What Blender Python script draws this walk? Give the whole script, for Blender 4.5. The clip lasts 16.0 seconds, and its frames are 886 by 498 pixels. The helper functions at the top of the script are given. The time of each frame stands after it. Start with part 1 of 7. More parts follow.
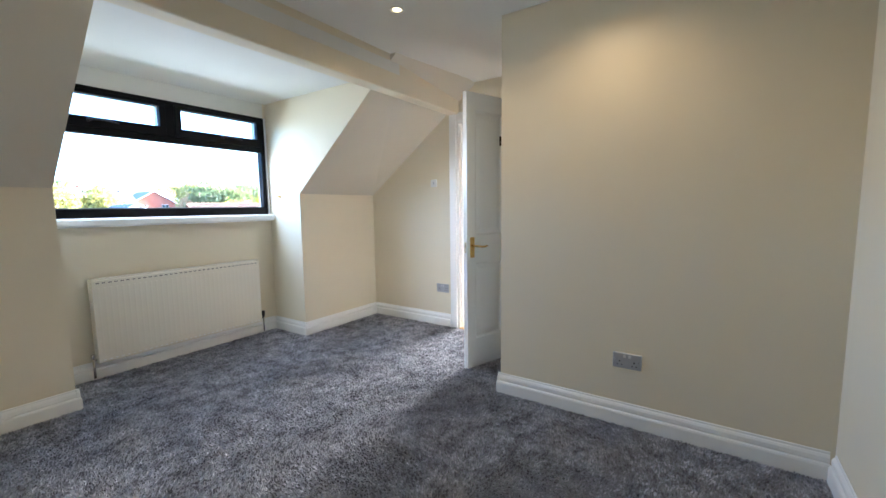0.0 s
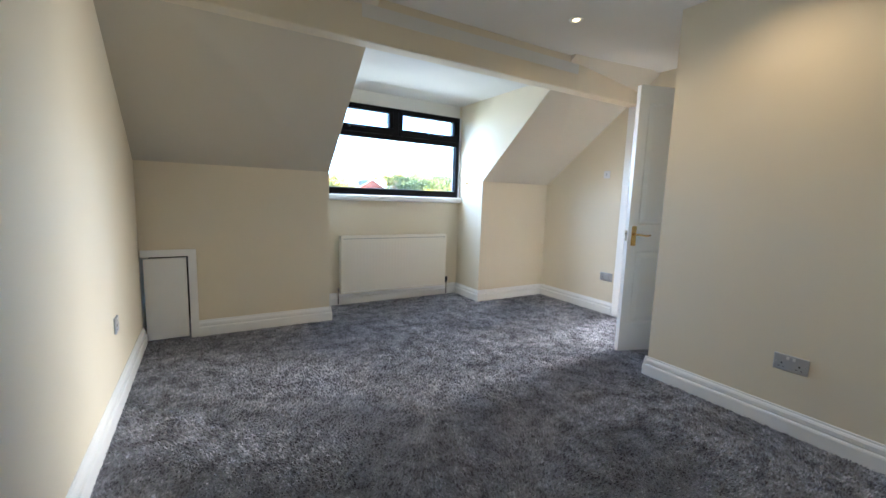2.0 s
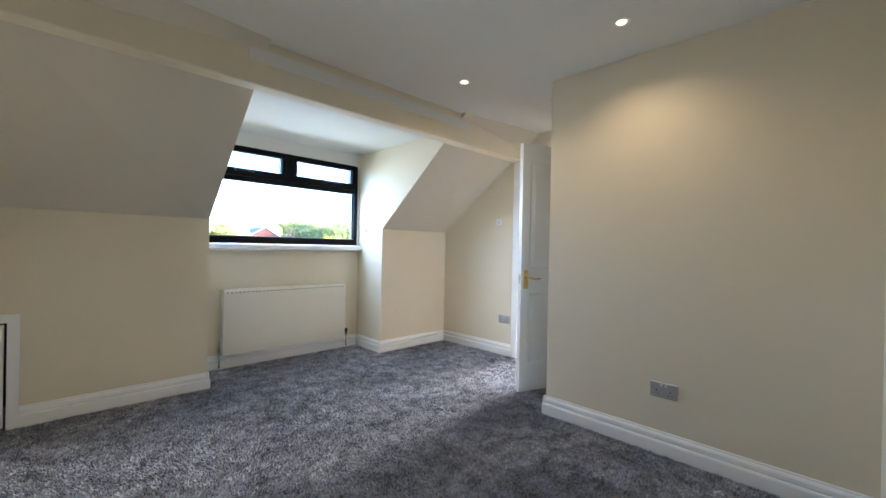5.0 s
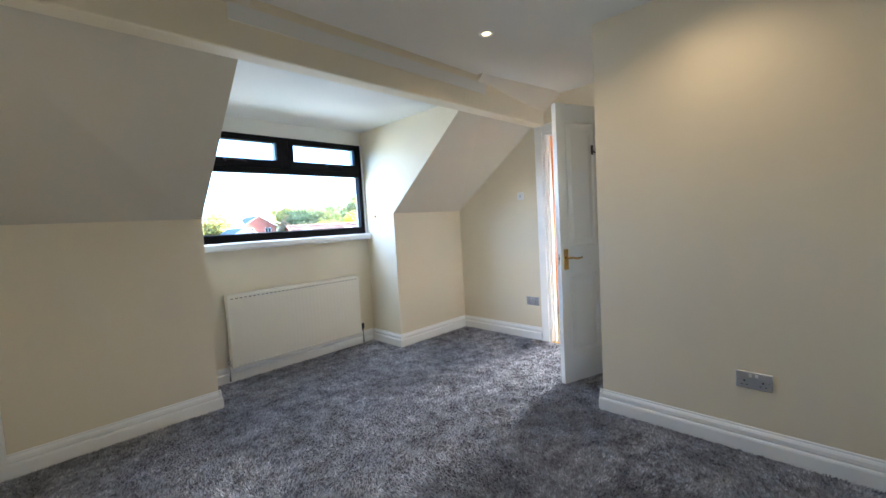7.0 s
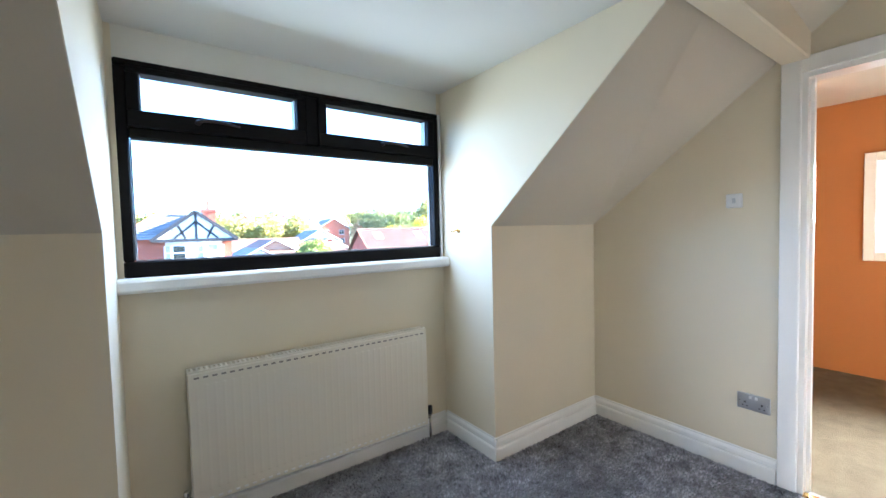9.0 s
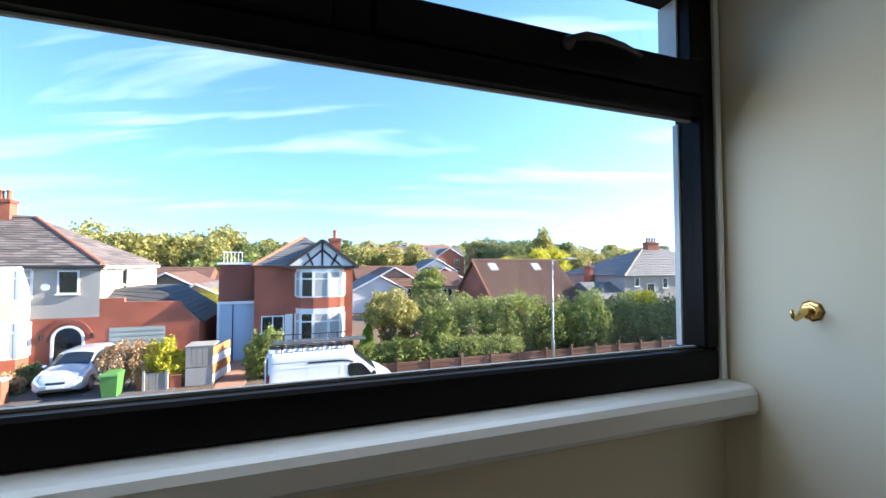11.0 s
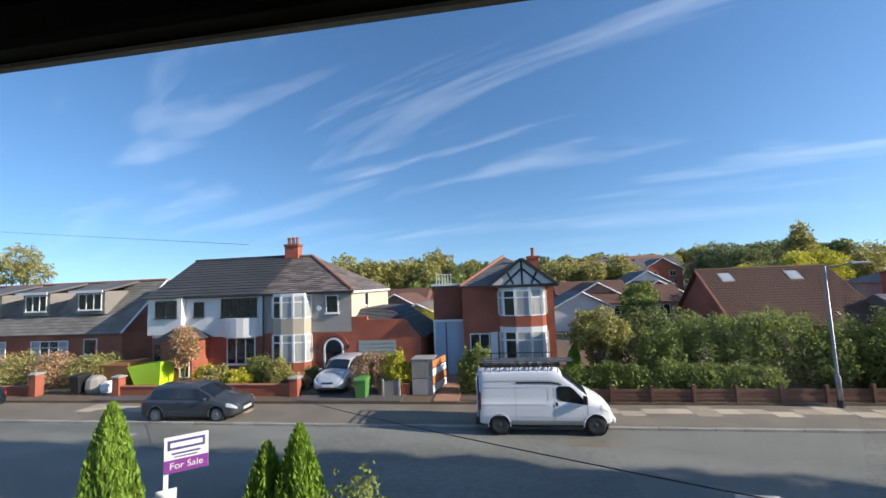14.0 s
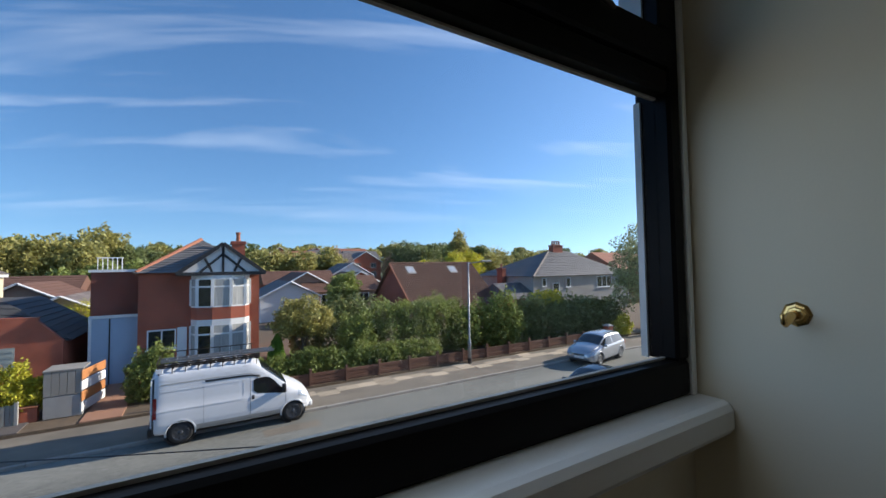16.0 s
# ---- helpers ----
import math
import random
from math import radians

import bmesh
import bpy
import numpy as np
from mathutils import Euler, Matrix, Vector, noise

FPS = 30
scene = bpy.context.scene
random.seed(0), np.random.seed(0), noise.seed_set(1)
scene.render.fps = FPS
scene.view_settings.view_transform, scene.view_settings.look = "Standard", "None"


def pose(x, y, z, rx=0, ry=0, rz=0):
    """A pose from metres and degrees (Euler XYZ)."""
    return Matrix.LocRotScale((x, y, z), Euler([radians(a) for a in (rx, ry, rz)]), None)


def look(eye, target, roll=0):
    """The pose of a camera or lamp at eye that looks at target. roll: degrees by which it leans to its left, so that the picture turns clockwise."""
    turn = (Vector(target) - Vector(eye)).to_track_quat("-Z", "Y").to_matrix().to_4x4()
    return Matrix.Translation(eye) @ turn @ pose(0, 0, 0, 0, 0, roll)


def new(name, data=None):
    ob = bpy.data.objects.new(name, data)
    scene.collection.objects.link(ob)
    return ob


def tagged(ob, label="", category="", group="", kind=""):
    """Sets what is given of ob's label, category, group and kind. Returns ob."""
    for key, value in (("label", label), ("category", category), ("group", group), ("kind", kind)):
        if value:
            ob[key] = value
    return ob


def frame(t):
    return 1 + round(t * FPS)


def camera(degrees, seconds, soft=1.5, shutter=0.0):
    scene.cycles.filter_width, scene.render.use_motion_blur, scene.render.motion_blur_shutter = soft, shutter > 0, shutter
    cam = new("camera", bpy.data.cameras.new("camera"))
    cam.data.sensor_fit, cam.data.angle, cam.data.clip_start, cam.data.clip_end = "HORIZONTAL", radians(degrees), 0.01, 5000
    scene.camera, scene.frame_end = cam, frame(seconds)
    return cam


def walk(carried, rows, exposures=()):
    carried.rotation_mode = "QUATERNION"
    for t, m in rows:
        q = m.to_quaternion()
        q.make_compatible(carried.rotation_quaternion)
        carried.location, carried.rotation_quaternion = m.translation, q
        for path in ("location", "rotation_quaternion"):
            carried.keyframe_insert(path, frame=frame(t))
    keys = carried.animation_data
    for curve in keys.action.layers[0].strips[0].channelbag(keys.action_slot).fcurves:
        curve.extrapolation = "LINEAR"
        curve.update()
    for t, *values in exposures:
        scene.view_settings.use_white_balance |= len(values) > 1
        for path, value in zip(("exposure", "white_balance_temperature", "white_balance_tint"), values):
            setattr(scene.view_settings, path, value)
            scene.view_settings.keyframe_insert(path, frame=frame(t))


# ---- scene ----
# ---------------------------------------------------------------- camera and walk
cam = camera(95.9, 16.0)
PATH = [
    (0, (0.077, 0.862, 1.223), (1.726, 1.974, 1.013), -0.7),
    (0.5, (-0.082, 0.691, 1.213), (1.216, 2.187, 0.935), 2.0),
    (1, (-0.121, 0.553, 1.202), (0.855, 2.274, 0.908), 1.3),
    (1.5, (-0.175, 0.455, 1.183), (0.758, 2.183, 0.805), 1.8),
    (2, (-0.191, 0.437, 1.163), (0.823, 2.142, 0.91), 1.9),
    (2.5, (-0.203, 0.426, 1.136), (0.883, 2.101, 1.011), 1.6),
    (3, (-0.215, 0.433, 1.128), (0.963, 2.048, 1.068), 1.3),
    (3.5, (-0.206, 0.45, 1.134), (1.077, 1.983, 1.085), 1.0),
    (4, (-0.192, 0.465, 1.147), (1.183, 1.918, 1.122), 1.2),
    (4.5, (-0.162, 0.47, 1.153), (1.237, 1.899, 1.156), 1.8),
    (7, (-0.034, 0.908, 1.241), (1.375, 2.321, 1.108), -3.3),
    (7.5, (0.197, 1.228, 1.213), (1.592, 2.65, 1.036), -1.7),
    (8, (0.412, 1.62, 1.234), (1.608, 3.216, 1.082), -1.9),
    (8.2, (0.516, 1.765, 1.268), (1.713, 3.363, 1.146), -1.4),
    (10.3, (1.376, 3.428, 1.359), (2.262, 5.22, 1.318), -1.3),
    (10.5, (1.428, 3.577, 1.363), (2.23, 5.408, 1.327), -1.0),
    (11, (1.534, 3.886, 1.434), (2.195, 5.772, 1.505), 0.0),
    (11.5, (1.558, 4.105, 1.498), (2.226, 5.978, 1.713), 0.2),
    (12, (1.633, 4.214, 1.535), (2.255, 6.099, 1.772), -0.3),
    (12.5, (1.653, 4.298, 1.573), (2.12, 6.234, 1.759), -1.0),
    (13, (1.620, 4.288, 1.548), (1.763, 6.276, 1.716), -1.8),
    (13.5, (1.544, 4.222, 1.502), (1.354, 6.205, 1.679), -2.4),
    (14, (1.493, 4.222, 1.511), (1.205, 6.193, 1.683), -2.3),
    (14.5, (1.571, 4.272, 1.518), (1.551, 6.265, 1.681), -1.9),
    (15, (1.646, 4.314, 1.57), (2.021, 6.272, 1.726), -1.4),
    (15.5, (1.666, 4.265, 1.53), (2.369, 6.132, 1.666), -1.1),
    (16, (1.599, 4.107, 1.432), (2.634, 5.816, 1.517), -0.8),
]
EXPOSURES = [(0, 4.25, 5700, 10), (8.2, 4.1, 5650, 10), (10.3, 3.05, 5850, 10), (11.0, 1.85, 6400, 10), (11.6, 0.75, 6500, 10), (12.5, 0.46, 6500, 10), (15.5, 0.45, 6500, 10), (16.0, 0.42, 6300, 10)]
walk(cam, [(r[0], look(*r[1:])) for r in PATH], EXPOSURES)

# ---------------------------------------------------------------- world, sun, exposure
SUN_EL, SUN_AZ = radians(24), radians(97)      # azimuth clockwise from +y
world = bpy.data.worlds.new("world")
scene.world = world
world.use_nodes = True
wn, wl = world.node_tree.nodes, world.node_tree.links
bg = wn["Background"]
sky = wn.new("ShaderNodeTexSky")
sky.sky_type, sky.sun_disc = "NISHITA", False
sky.sun_elevation, sky.sun_rotation = SUN_EL, SUN_AZ
sky.air_density, sky.dust_density, sky.ozone_density = 1.0, 0.5, 3.5
wc = wn.new("ShaderNodeTexCoord")
lift = wn.new("ShaderNodeVectorMath")
lift.operation = "ADD"
lift.inputs[1].default_value = (0, 0, 0.10)
wl.new(wc.outputs["Generated"], lift.inputs[0])
unit = wn.new("ShaderNodeVectorMath")
unit.operation = "NORMALIZE"
wl.new(lift.outputs[0], unit.inputs[0])
wl.new(unit.outputs[0], sky.inputs["Vector"])
# thin cirrus: a stretched cloud layer on a plane high above
sep = wn.new("ShaderNodeSeparateXYZ")
wl.new(wc.outputs["Generated"], sep.inputs[0])


def wmath(op, a, b=None):
    n = wn.new("ShaderNodeMath")
    n.operation = op
    for i, v in enumerate((a, b)):
        if v is None:
            continue
        if isinstance(v, (int, float)):
            n.inputs[i].default_value = v
        else:
            wl.new(v, n.inputs[i])
    return n.outputs[0]


up = wmath("MAXIMUM", sep.outputs[2], 0.02)
den = wmath("ADD", up, 0.12)
comb = wn.new("ShaderNodeCombineXYZ")
wl.new(wmath("DIVIDE", sep.outputs[0], den), comb.inputs[0])
wl.new(wmath("DIVIDE", sep.outputs[1], den), comb.inputs[1])
cmap = wn.new("ShaderNodeMapping")
turn = wn.new("ShaderNodeMapping")
turn.inputs["Rotation"].default_value = (0, 0, radians(21))
wl.new(comb.outputs[0], turn.inputs[0])
cmap.inputs["Location"].default_value = (0.35, 0.1, 0)
cmap.inputs["Scale"].default_value = (0.35, 1.7, 1.0)
wl.new(turn.outputs[0], cmap.inputs[0])
cn = wn.new("ShaderNodeTexNoise")
cn.inputs["Scale"].default_value, cn.inputs["Detail"].default_value, cn.inputs["Roughness"].default_value = 1.15, 8.0, 0.58
cn.inputs["Distortion"].default_value = 0.5
wl.new(cmap.outputs[0], cn.inputs[0])
cr = wn.new("ShaderNodeMapRange")
cr.inputs[1].default_value, cr.inputs[2].default_value, cr.inputs[4].default_value = 0.52, 0.88, 0.52
wl.new(cn.outputs[0], cr.inputs[0])
fade = wn.new("ShaderNodeMapRange")
fade.inputs[1].default_value, fade.inputs[2].default_value = 0.03, 0.25
wl.new(sep.outputs[2], fade.inputs[0])
cmix = wn.new("ShaderNodeMix")
cmix.data_type = "RGBA"
# one long vapour trail
def wdot(v):
    n = wn.new("ShaderNodeVectorMath")
    n.operation = "DOT_PRODUCT"
    wl.new(wc.outputs["Generated"], n.inputs[0])
    n.inputs[1].default_value = v
    return n.outputs["Value"]


def wramp(v, a, b, top):
    n = wn.new("ShaderNodeMapRange")
    n.interpolation_type = "SMOOTHSTEP"
    n.inputs[1].default_value, n.inputs[2].default_value, n.inputs[3].default_value, n.inputs[4].default_value = a, b, 0.0, top
    wl.new(v, n.inputs[0])
    return n.outputs[0]


wob = wmath("MULTIPLY", wmath("SUBTRACT", cn.outputs[0], 0.5), 0.02)
line = wmath("ABSOLUTE", wmath("ADD", wdot((0.278, 0.4463, -0.8506)), wob))
trail = wmath("MULTIPLY", wramp(line, 0.0075, 0.0004, 0.065), wramp(wdot((-0.0057, 0.8863, 0.4631)), 0.968, 0.984, 1.0))
hsv = wn.new("ShaderNodeHueSaturation")
hsv.inputs["Saturation"].default_value = 1.13
wl.new(wmath("MAXIMUM", wmath("MULTIPLY", cr.outputs[0], fade.outputs[0]), trail), cmix.inputs[0])
wl.new(sky.outputs[0], hsv.inputs["Color"])
wl.new(hsv.outputs[0], cmix.inputs[6])
cmix.inputs[7].default_value = (7.5, 8.0, 8.6, 1)
wl.new(cmix.outputs[2], bg.inputs[0])
bg.inputs[1].default_value = 0.15

sun = new("sun", bpy.data.lights.new("sun", "SUN"))
sun.data.energy, sun.data.angle, sun.data.color = 5.0, radians(0.55), (1.0, 0.91, 0.78)
sun_way = Vector((math.sin(SUN_AZ) * math.cos(SUN_EL), math.cos(SUN_AZ) * math.cos(SUN_EL), math.sin(SUN_EL)))
sun.matrix_world = look((0, 0, 60), Vector((0, 0, 60)) - sun_way)


def lamp(name, kind, where, energy, colour, size=0.05, aim=None, spot=100):
    ob = new(name, bpy.data.lights.new(name, kind))
    ob.data.energy, ob.data.color = energy, colour
    if kind == "AREA":
        ob.data.size = size
    else:
        ob.data.shadow_soft_size = size
    if kind == "SPOT":
        ob.data.spot_size, ob.data.spot_blend = radians(spot), 0.9
    ob.matrix_world = look(where, aim) if aim else Matrix.Translation(where)
    return ob


WARM = (1.0, 0.72, 0.42)
for ly in (2.44, 1.33):
    lamp("downlight_lamp", "SPOT", (1.97, ly, 2.335), 0.84, WARM, 0.035, (1.97, ly, 0), 150)
# warm fill added for the orange landing wall; no fitting hangs there
lamp("hall_fill", "POINT", (4.35, 3.0, 2.15), 0.45, (1.0, 0.78, 0.50), 0.06)
# unseen landing daylight, added for the bright streak on the carpet
hall_daylight = lamp("hall_daylight_lamp", "AREA", (5.74, 2.62, 1.45), 8.0, (1.0, 0.93, 0.82), 0.75, (2.9, 2.62, 0.0))
hall_daylight.data.spread = radians(75)
# area lamp in the dormer window's opening, added to the sky's own light
window_sky = lamp("window_sky_boost", "AREA", (1.615, 4.60, 1.62), 1.5, (0.76, 0.88, 1.0), 1.30, (1.615, 0.0, -1.2))
window_sky.data.shape, window_sky.data.size_y = "RECTANGLE", 0.66

# ---------------------------------------------------------------- materials
def mat(name, col, rough=0.6, metal=0.0, vary=0.12, scale=6.0, fine=120.0, bump=0.1, bdist=0.003, stretch=(1, 1, 1),
        island=0.0, obj=0.0, spec=0.5, col2=None, trans=0.0, sheen=0.0, lo=0.3, hi=0.7):
    """A surface with a base colour that varies at two scales, fine relief, and a change from piece to piece."""
    m = bpy.data.materials.new(name)
    m.use_nodes = True
    n, l = m.node_tree.nodes, m.node_tree.links
    b = n["Principled BSDF"]
    tc, mp = n.new("ShaderNodeTexCoord"), n.new("ShaderNodeMapping")
    l.new(tc.outputs["Object"], mp.inputs[0])
    mp.inputs["Scale"].default_value = stretch
    big, small = n.new("ShaderNodeTexNoise"), n.new("ShaderNodeTexNoise")
    for tex, s, d in ((big, scale, 4), (small, fine, 3)):
        tex.inputs["Scale"].default_value, tex.inputs["Detail"].default_value = s, d
        l.new(mp.outputs[0], tex.inputs[0])
    add = n.new("ShaderNodeMath")
    add.operation = "MULTIPLY_ADD"
    add.inputs[1].default_value = 0.55
    l.new(big.outputs[0], add.inputs[0])
    half = n.new("ShaderNodeMath")
    half.operation = "MULTIPLY"
    half.inputs[1].default_value = 0.45
    l.new(small.outputs[0], half.inputs[0])
    l.new(half.outputs[0], add.inputs[2])
    ramp = n.new("ShaderNodeMapRange")
    ramp.inputs[1].default_value, ramp.inputs[2].default_value = lo, hi
    l.new(add.outputs[0], ramp.inputs[0])
    mix = n.new("ShaderNodeMix")
    mix.data_type = "RGBA"
    c2 = col2 or tuple(min(1.0, c * (1 + vary)) for c in col)
    c1 = col if col2 else tuple(c * (1 - vary) for c in col)
    mix.inputs[6].default_value, mix.inputs[7].default_value = (*c1, 1), (*c2, 1)
    l.new(ramp.outputs[0], mix.inputs[0])
    out = mix.outputs[2]
    for amount, node, sock in ((island, "ShaderNodeNewGeometry", "Random Per Island"), (obj, "ShaderNodeObjectInfo", "Random")):
        if amount:
            g, r, hs = n.new(node), n.new("ShaderNodeMapRange"), n.new("ShaderNodeHueSaturation")
            r.inputs[3].default_value, r.inputs[4].default_value = 1 - amount, 1 + amount
            l.new(g.outputs[sock], r.inputs[0])
            l.new(r.outputs[0], hs.inputs["Value"])
            l.new(out, hs.inputs["Color"])
            out = hs.outputs[0]
    l.new(out, b.inputs["Base Color"])
    b.inputs["Roughness"].default_value, b.inputs["Metallic"].default_value = rough, metal
    b.inputs["Specular IOR Level"].default_value = spec
    b.inputs["Transmission Weight"].default_value = trans
    b.inputs["Sheen Weight"].default_value = sheen
    if bump:
        bp = n.new("ShaderNodeBump")
        bp.inputs["Strength"].default_value, bp.inputs["Distance"].default_value = bump, bdist
        l.new(small.outputs[0], bp.inputs["Height"])
        l.new(bp.outputs[0], b.inputs["Normal"])
    return m


def brick_mat(name, c1, c2, mortar, size=1.0, axis="xz"):
    """Brickwork of a wall that stays far off."""
    m = mat(name, c1, 0.85)
    n, l = m.node_tree.nodes, m.node_tree.links
    b = n["Principled BSDF"]
    tc, sp, cb = n.new("ShaderNodeTexCoord"), n.new("ShaderNodeSeparateXYZ"), n.new("ShaderNodeCombineXYZ")
    l.new(tc.outputs["Object"], sp.inputs[0])
    ad = n.new("ShaderNodeMath")
    ad.operation = "ADD"
    l.new(sp.outputs[0], ad.inputs[0])
    l.new(sp.outputs[1], ad.inputs[1])
    l.new(ad.outputs[0], cb.inputs[0])
    l.new(sp.outputs[2], cb.inputs[1])
    br = n.new("ShaderNodeTexBrick")
    l.new(cb.outputs[0], br.inputs[0])
    br.inputs["Color1"].default_value, br.inputs["Color2"].default_value, br.inputs["Mortar"].default_value = (*c1, 1), (*c2, 1), (*mortar, 1)
    br.inputs["Scale"].default_value = 1 / size
    br.inputs["Brick Width"].default_value, br.inputs["Row Height"].default_value, br.inputs["Mortar Size"].default_value = 0.225, 0.075, 0.006
    no = n.new("ShaderNodeTexNoise")
    no.inputs["Scale"].default_value, no.inputs["Detail"].default_value = 0.7, 5
    l.new(tc.outputs["Object"], no.inputs[0])
    r = n.new("ShaderNodeMapRange")
    r.inputs[1].default_value, r.inputs[2].default_value, r.inputs[3].default_value, r.inputs[4].default_value = 0.3, 0.7, 0.72, 1.25
    l.new(no.outputs[0], r.inputs[0])
    hs = n.new("ShaderNodeHueSaturation")
    l.new(br.outputs[0], hs.inputs["Color"])
    l.new(r.outputs[0], hs.inputs["Value"])
    l.new(hs.outputs[0], b.inputs["Base Color"])
    bp = n.new("ShaderNodeBump")
    bp.inputs["Strength"].default_value, bp.inputs["Distance"].default_value = 0.4, 0.006
    bp.invert = True
    l.new(br.outputs[1], bp.inputs["Height"])
    l.new(bp.outputs[0], b.inputs["Normal"])
    return m


def glow(name, col, strength):
    m = bpy.data.materials.new(name)
    m.use_nodes = True
    b = m.node_tree.nodes["Principled BSDF"]
    b.inputs["Emission Color"].default_value, b.inputs["Emission Strength"].default_value = (*col, 1), strength
    return m


def glass_mat(name, tint=(1, 1, 1)):
    """Clear thin glazing: mostly see-through, with a slight gloss."""
    m = bpy.data.materials.new(name)
    m.use_nodes = True
    n, l = m.node_tree.nodes, m.node_tree.links
    n.remove(n["Principled BSDF"])
    t, g, mx = n.new("ShaderNodeBsdfTransparent"), n.new("ShaderNodeBsdfGlossy"), n.new("ShaderNodeMixShader")
    t.inputs[0].default_value = (*tint, 1)
    g.inputs["Roughness"].default_value = 0.02
    mx.inputs[0].default_value = 0.03
    l.new(t.outputs[0], mx.inputs[1])
    l.new(g.outputs[0], mx.inputs[2])
    l.new(mx.outputs[0], n["Material Output"].inputs[0])
    return m


CREAM = mat("cream_wall_paint", (0.77, 0.69, 0.53), 0.75, vary=0.02, scale=2.5, fine=260, bump=0.08, bdist=0.001, spec=0.3)
WHITE_CEIL = mat("white_ceiling_paint", (0.76, 0.745, 0.69), 0.85, vary=0.02, scale=3, fine=220, bump=0.12, bdist=0.0012, spec=0.2)
# wall cream darkened in its colour for the shade on the sloping ceilings
CREAM_SHADED = mat("cream_wall_paint_shaded", (0.64, 0.59, 0.485), 0.85, vary=0.025, scale=2.2, fine=220, bump=0.12, bdist=0.0012, spec=0.2)
GLOSS = mat("white_gloss_paint", (0.87, 0.865, 0.84), 0.28, vary=0.015, scale=5, fine=90, bump=0.03, bdist=0.001)
CARPET = mat("grey_twist_carpet", (0.14, 0.14, 0.157), 0.95, vary=0.5, scale=9, fine=150, bump=1.0, bdist=0.008, sheen=0.3, col2=(0.34, 0.34, 0.37))
TUFT = mat("grey_carpet_tufts", (0.13, 0.132, 0.15), 0.9, scale=9, fine=34, bump=0, island=0.40, sheen=0.25, col2=(0.52, 0.525, 0.58), lo=0.39, hi=0.63)
RAD = mat("magnolia_radiator_enamel", (0.80, 0.75, 0.63), 0.35, vary=0.015, scale=4, fine=60, bump=0.02)
DARK_FRAME = mat("dark_brown_window_frame", (0.005, 0.0042, 0.0045), 0.5, spec=0.12, vary=0.25, scale=5, fine=90, bump=0.1, bdist=0.001, stretch=(0.3, 1, 1))
FRAME_LIT = mat("pale_lit_frame_bead", (0.62, 0.64, 0.66), 0.5, vary=0.05)
BRASS = mat("polished_brass", (0.78, 0.52, 0.20), 0.22, 1.0, vary=0.08, scale=20, bump=0.02)
CHROME = mat("satin_chrome", (0.70, 0.69, 0.66), 0.25, 1.0, vary=0.05, bump=0.02)
DARKMETAL = mat("dark_bronze_metal", (0.07, 0.055, 0.045), 0.4, 0.8, vary=0.2)
PLASTIC = mat("white_switch_plastic", (0.78, 0.78, 0.77), 0.35, vary=0.01, bump=0)
STEELPLATE = mat("brushed_grey_socket_plate", (0.52, 0.53, 0.55), 0.35, 0.6, vary=0.05, bump=0.02)
BLACK = mat("black_plastic", (0.015, 0.015, 0.016), 0.5, vary=0.2)
GLASS = glass_mat("window_glass")
HALL_ORANGE = mat("terracotta_hall_paint", (0.44, 0.165, 0.04), 0.7, vary=0.03, scale=3, bump=0.05)
HALL_CARPET = mat("olive_brown_hall_carpet", (0.13, 0.11, 0.07), 0.95, vary=0.35, scale=8, fine=300, bump=0.8, bdist=0.006)
BULB = glow("warm_bulb_glass", (1.0, 0.74, 0.38), 0.3)

ASPHALT = mat("worn_asphalt", (0.125, 0.126, 0.112), 0.9, scale=0.45, fine=16, bump=0.4, bdist=0.008, stretch=(0.35, 1, 1), lo=0.38, hi=0.66, col2=(0.26, 0.258, 0.225))
PAVE = mat("tarmac_pavement", (0.20, 0.172, 0.135), 0.9, vary=0.35, scale=0.8, fine=50, bump=0.3, bdist=0.008)
SLAB = mat("concrete_paving_slab", (0.46, 0.38, 0.28), 0.9, vary=0.15, scale=2, fine=60, bump=0.3, bdist=0.006, obj=0.25)
KERB = mat("concrete_kerb", (0.36, 0.33, 0.29), 0.85, vary=0.15, scale=3, fine=60, bump=0.3, bdist=0.006, obj=0.15)
GRASS = mat("lawn_grass", (0.06, 0.085, 0.03), 0.95, vary=0.35, scale=3, fine=60, bump=0.6, bdist=0.03)
FIELD = mat("distant_fields", (0.10, 0.12, 0.05), 0.95, vary=0.4, scale=0.02, fine=0.3, bump=0)
SOIL = mat("garden_soil_and_litter", (0.14, 0.10, 0.065), 0.95, vary=0.4, scale=3, fine=30, bump=0.6, bdist=0.03)
DRIVE = mat("block_paved_drive", (0.11, 0.095, 0.09), 0.9, vary=0.25, scale=2, fine=20, bump=0.3, bdist=0.01)
PINKDRIVE = mat("brick_paved_path", (0.36, 0.19, 0.12), 0.9, vary=0.25, scale=2, fine=20, bump=0.3, bdist=0.01)
BRICK = brick_mat("red_brickwork", (0.44, 0.105, 0.05), (0.33, 0.075, 0.04), (0.33, 0.20, 0.15))
BRICK_DARK = brick_mat("dark_red_brickwork", (0.33, 0.08, 0.045), (0.24, 0.06, 0.04), (0.25, 0.16, 0.13))
BRICK_PALE = brick_mat("pale_brown_brickwork", (0.40, 0.24, 0.16), (0.33, 0.19, 0.13), (0.36, 0.30, 0.24))
BRICKPIECE = mat("red_brick", (0.33, 0.115, 0.065), 0.85, vary=0.2, scale=8, fine=90, bump=0.4, bdist=0.003, obj=0.25)
MORTAR = mat("lime_mortar", (0.33, 0.28, 0.23), 0.95, vary=0.15, scale=12, bump=0.4)
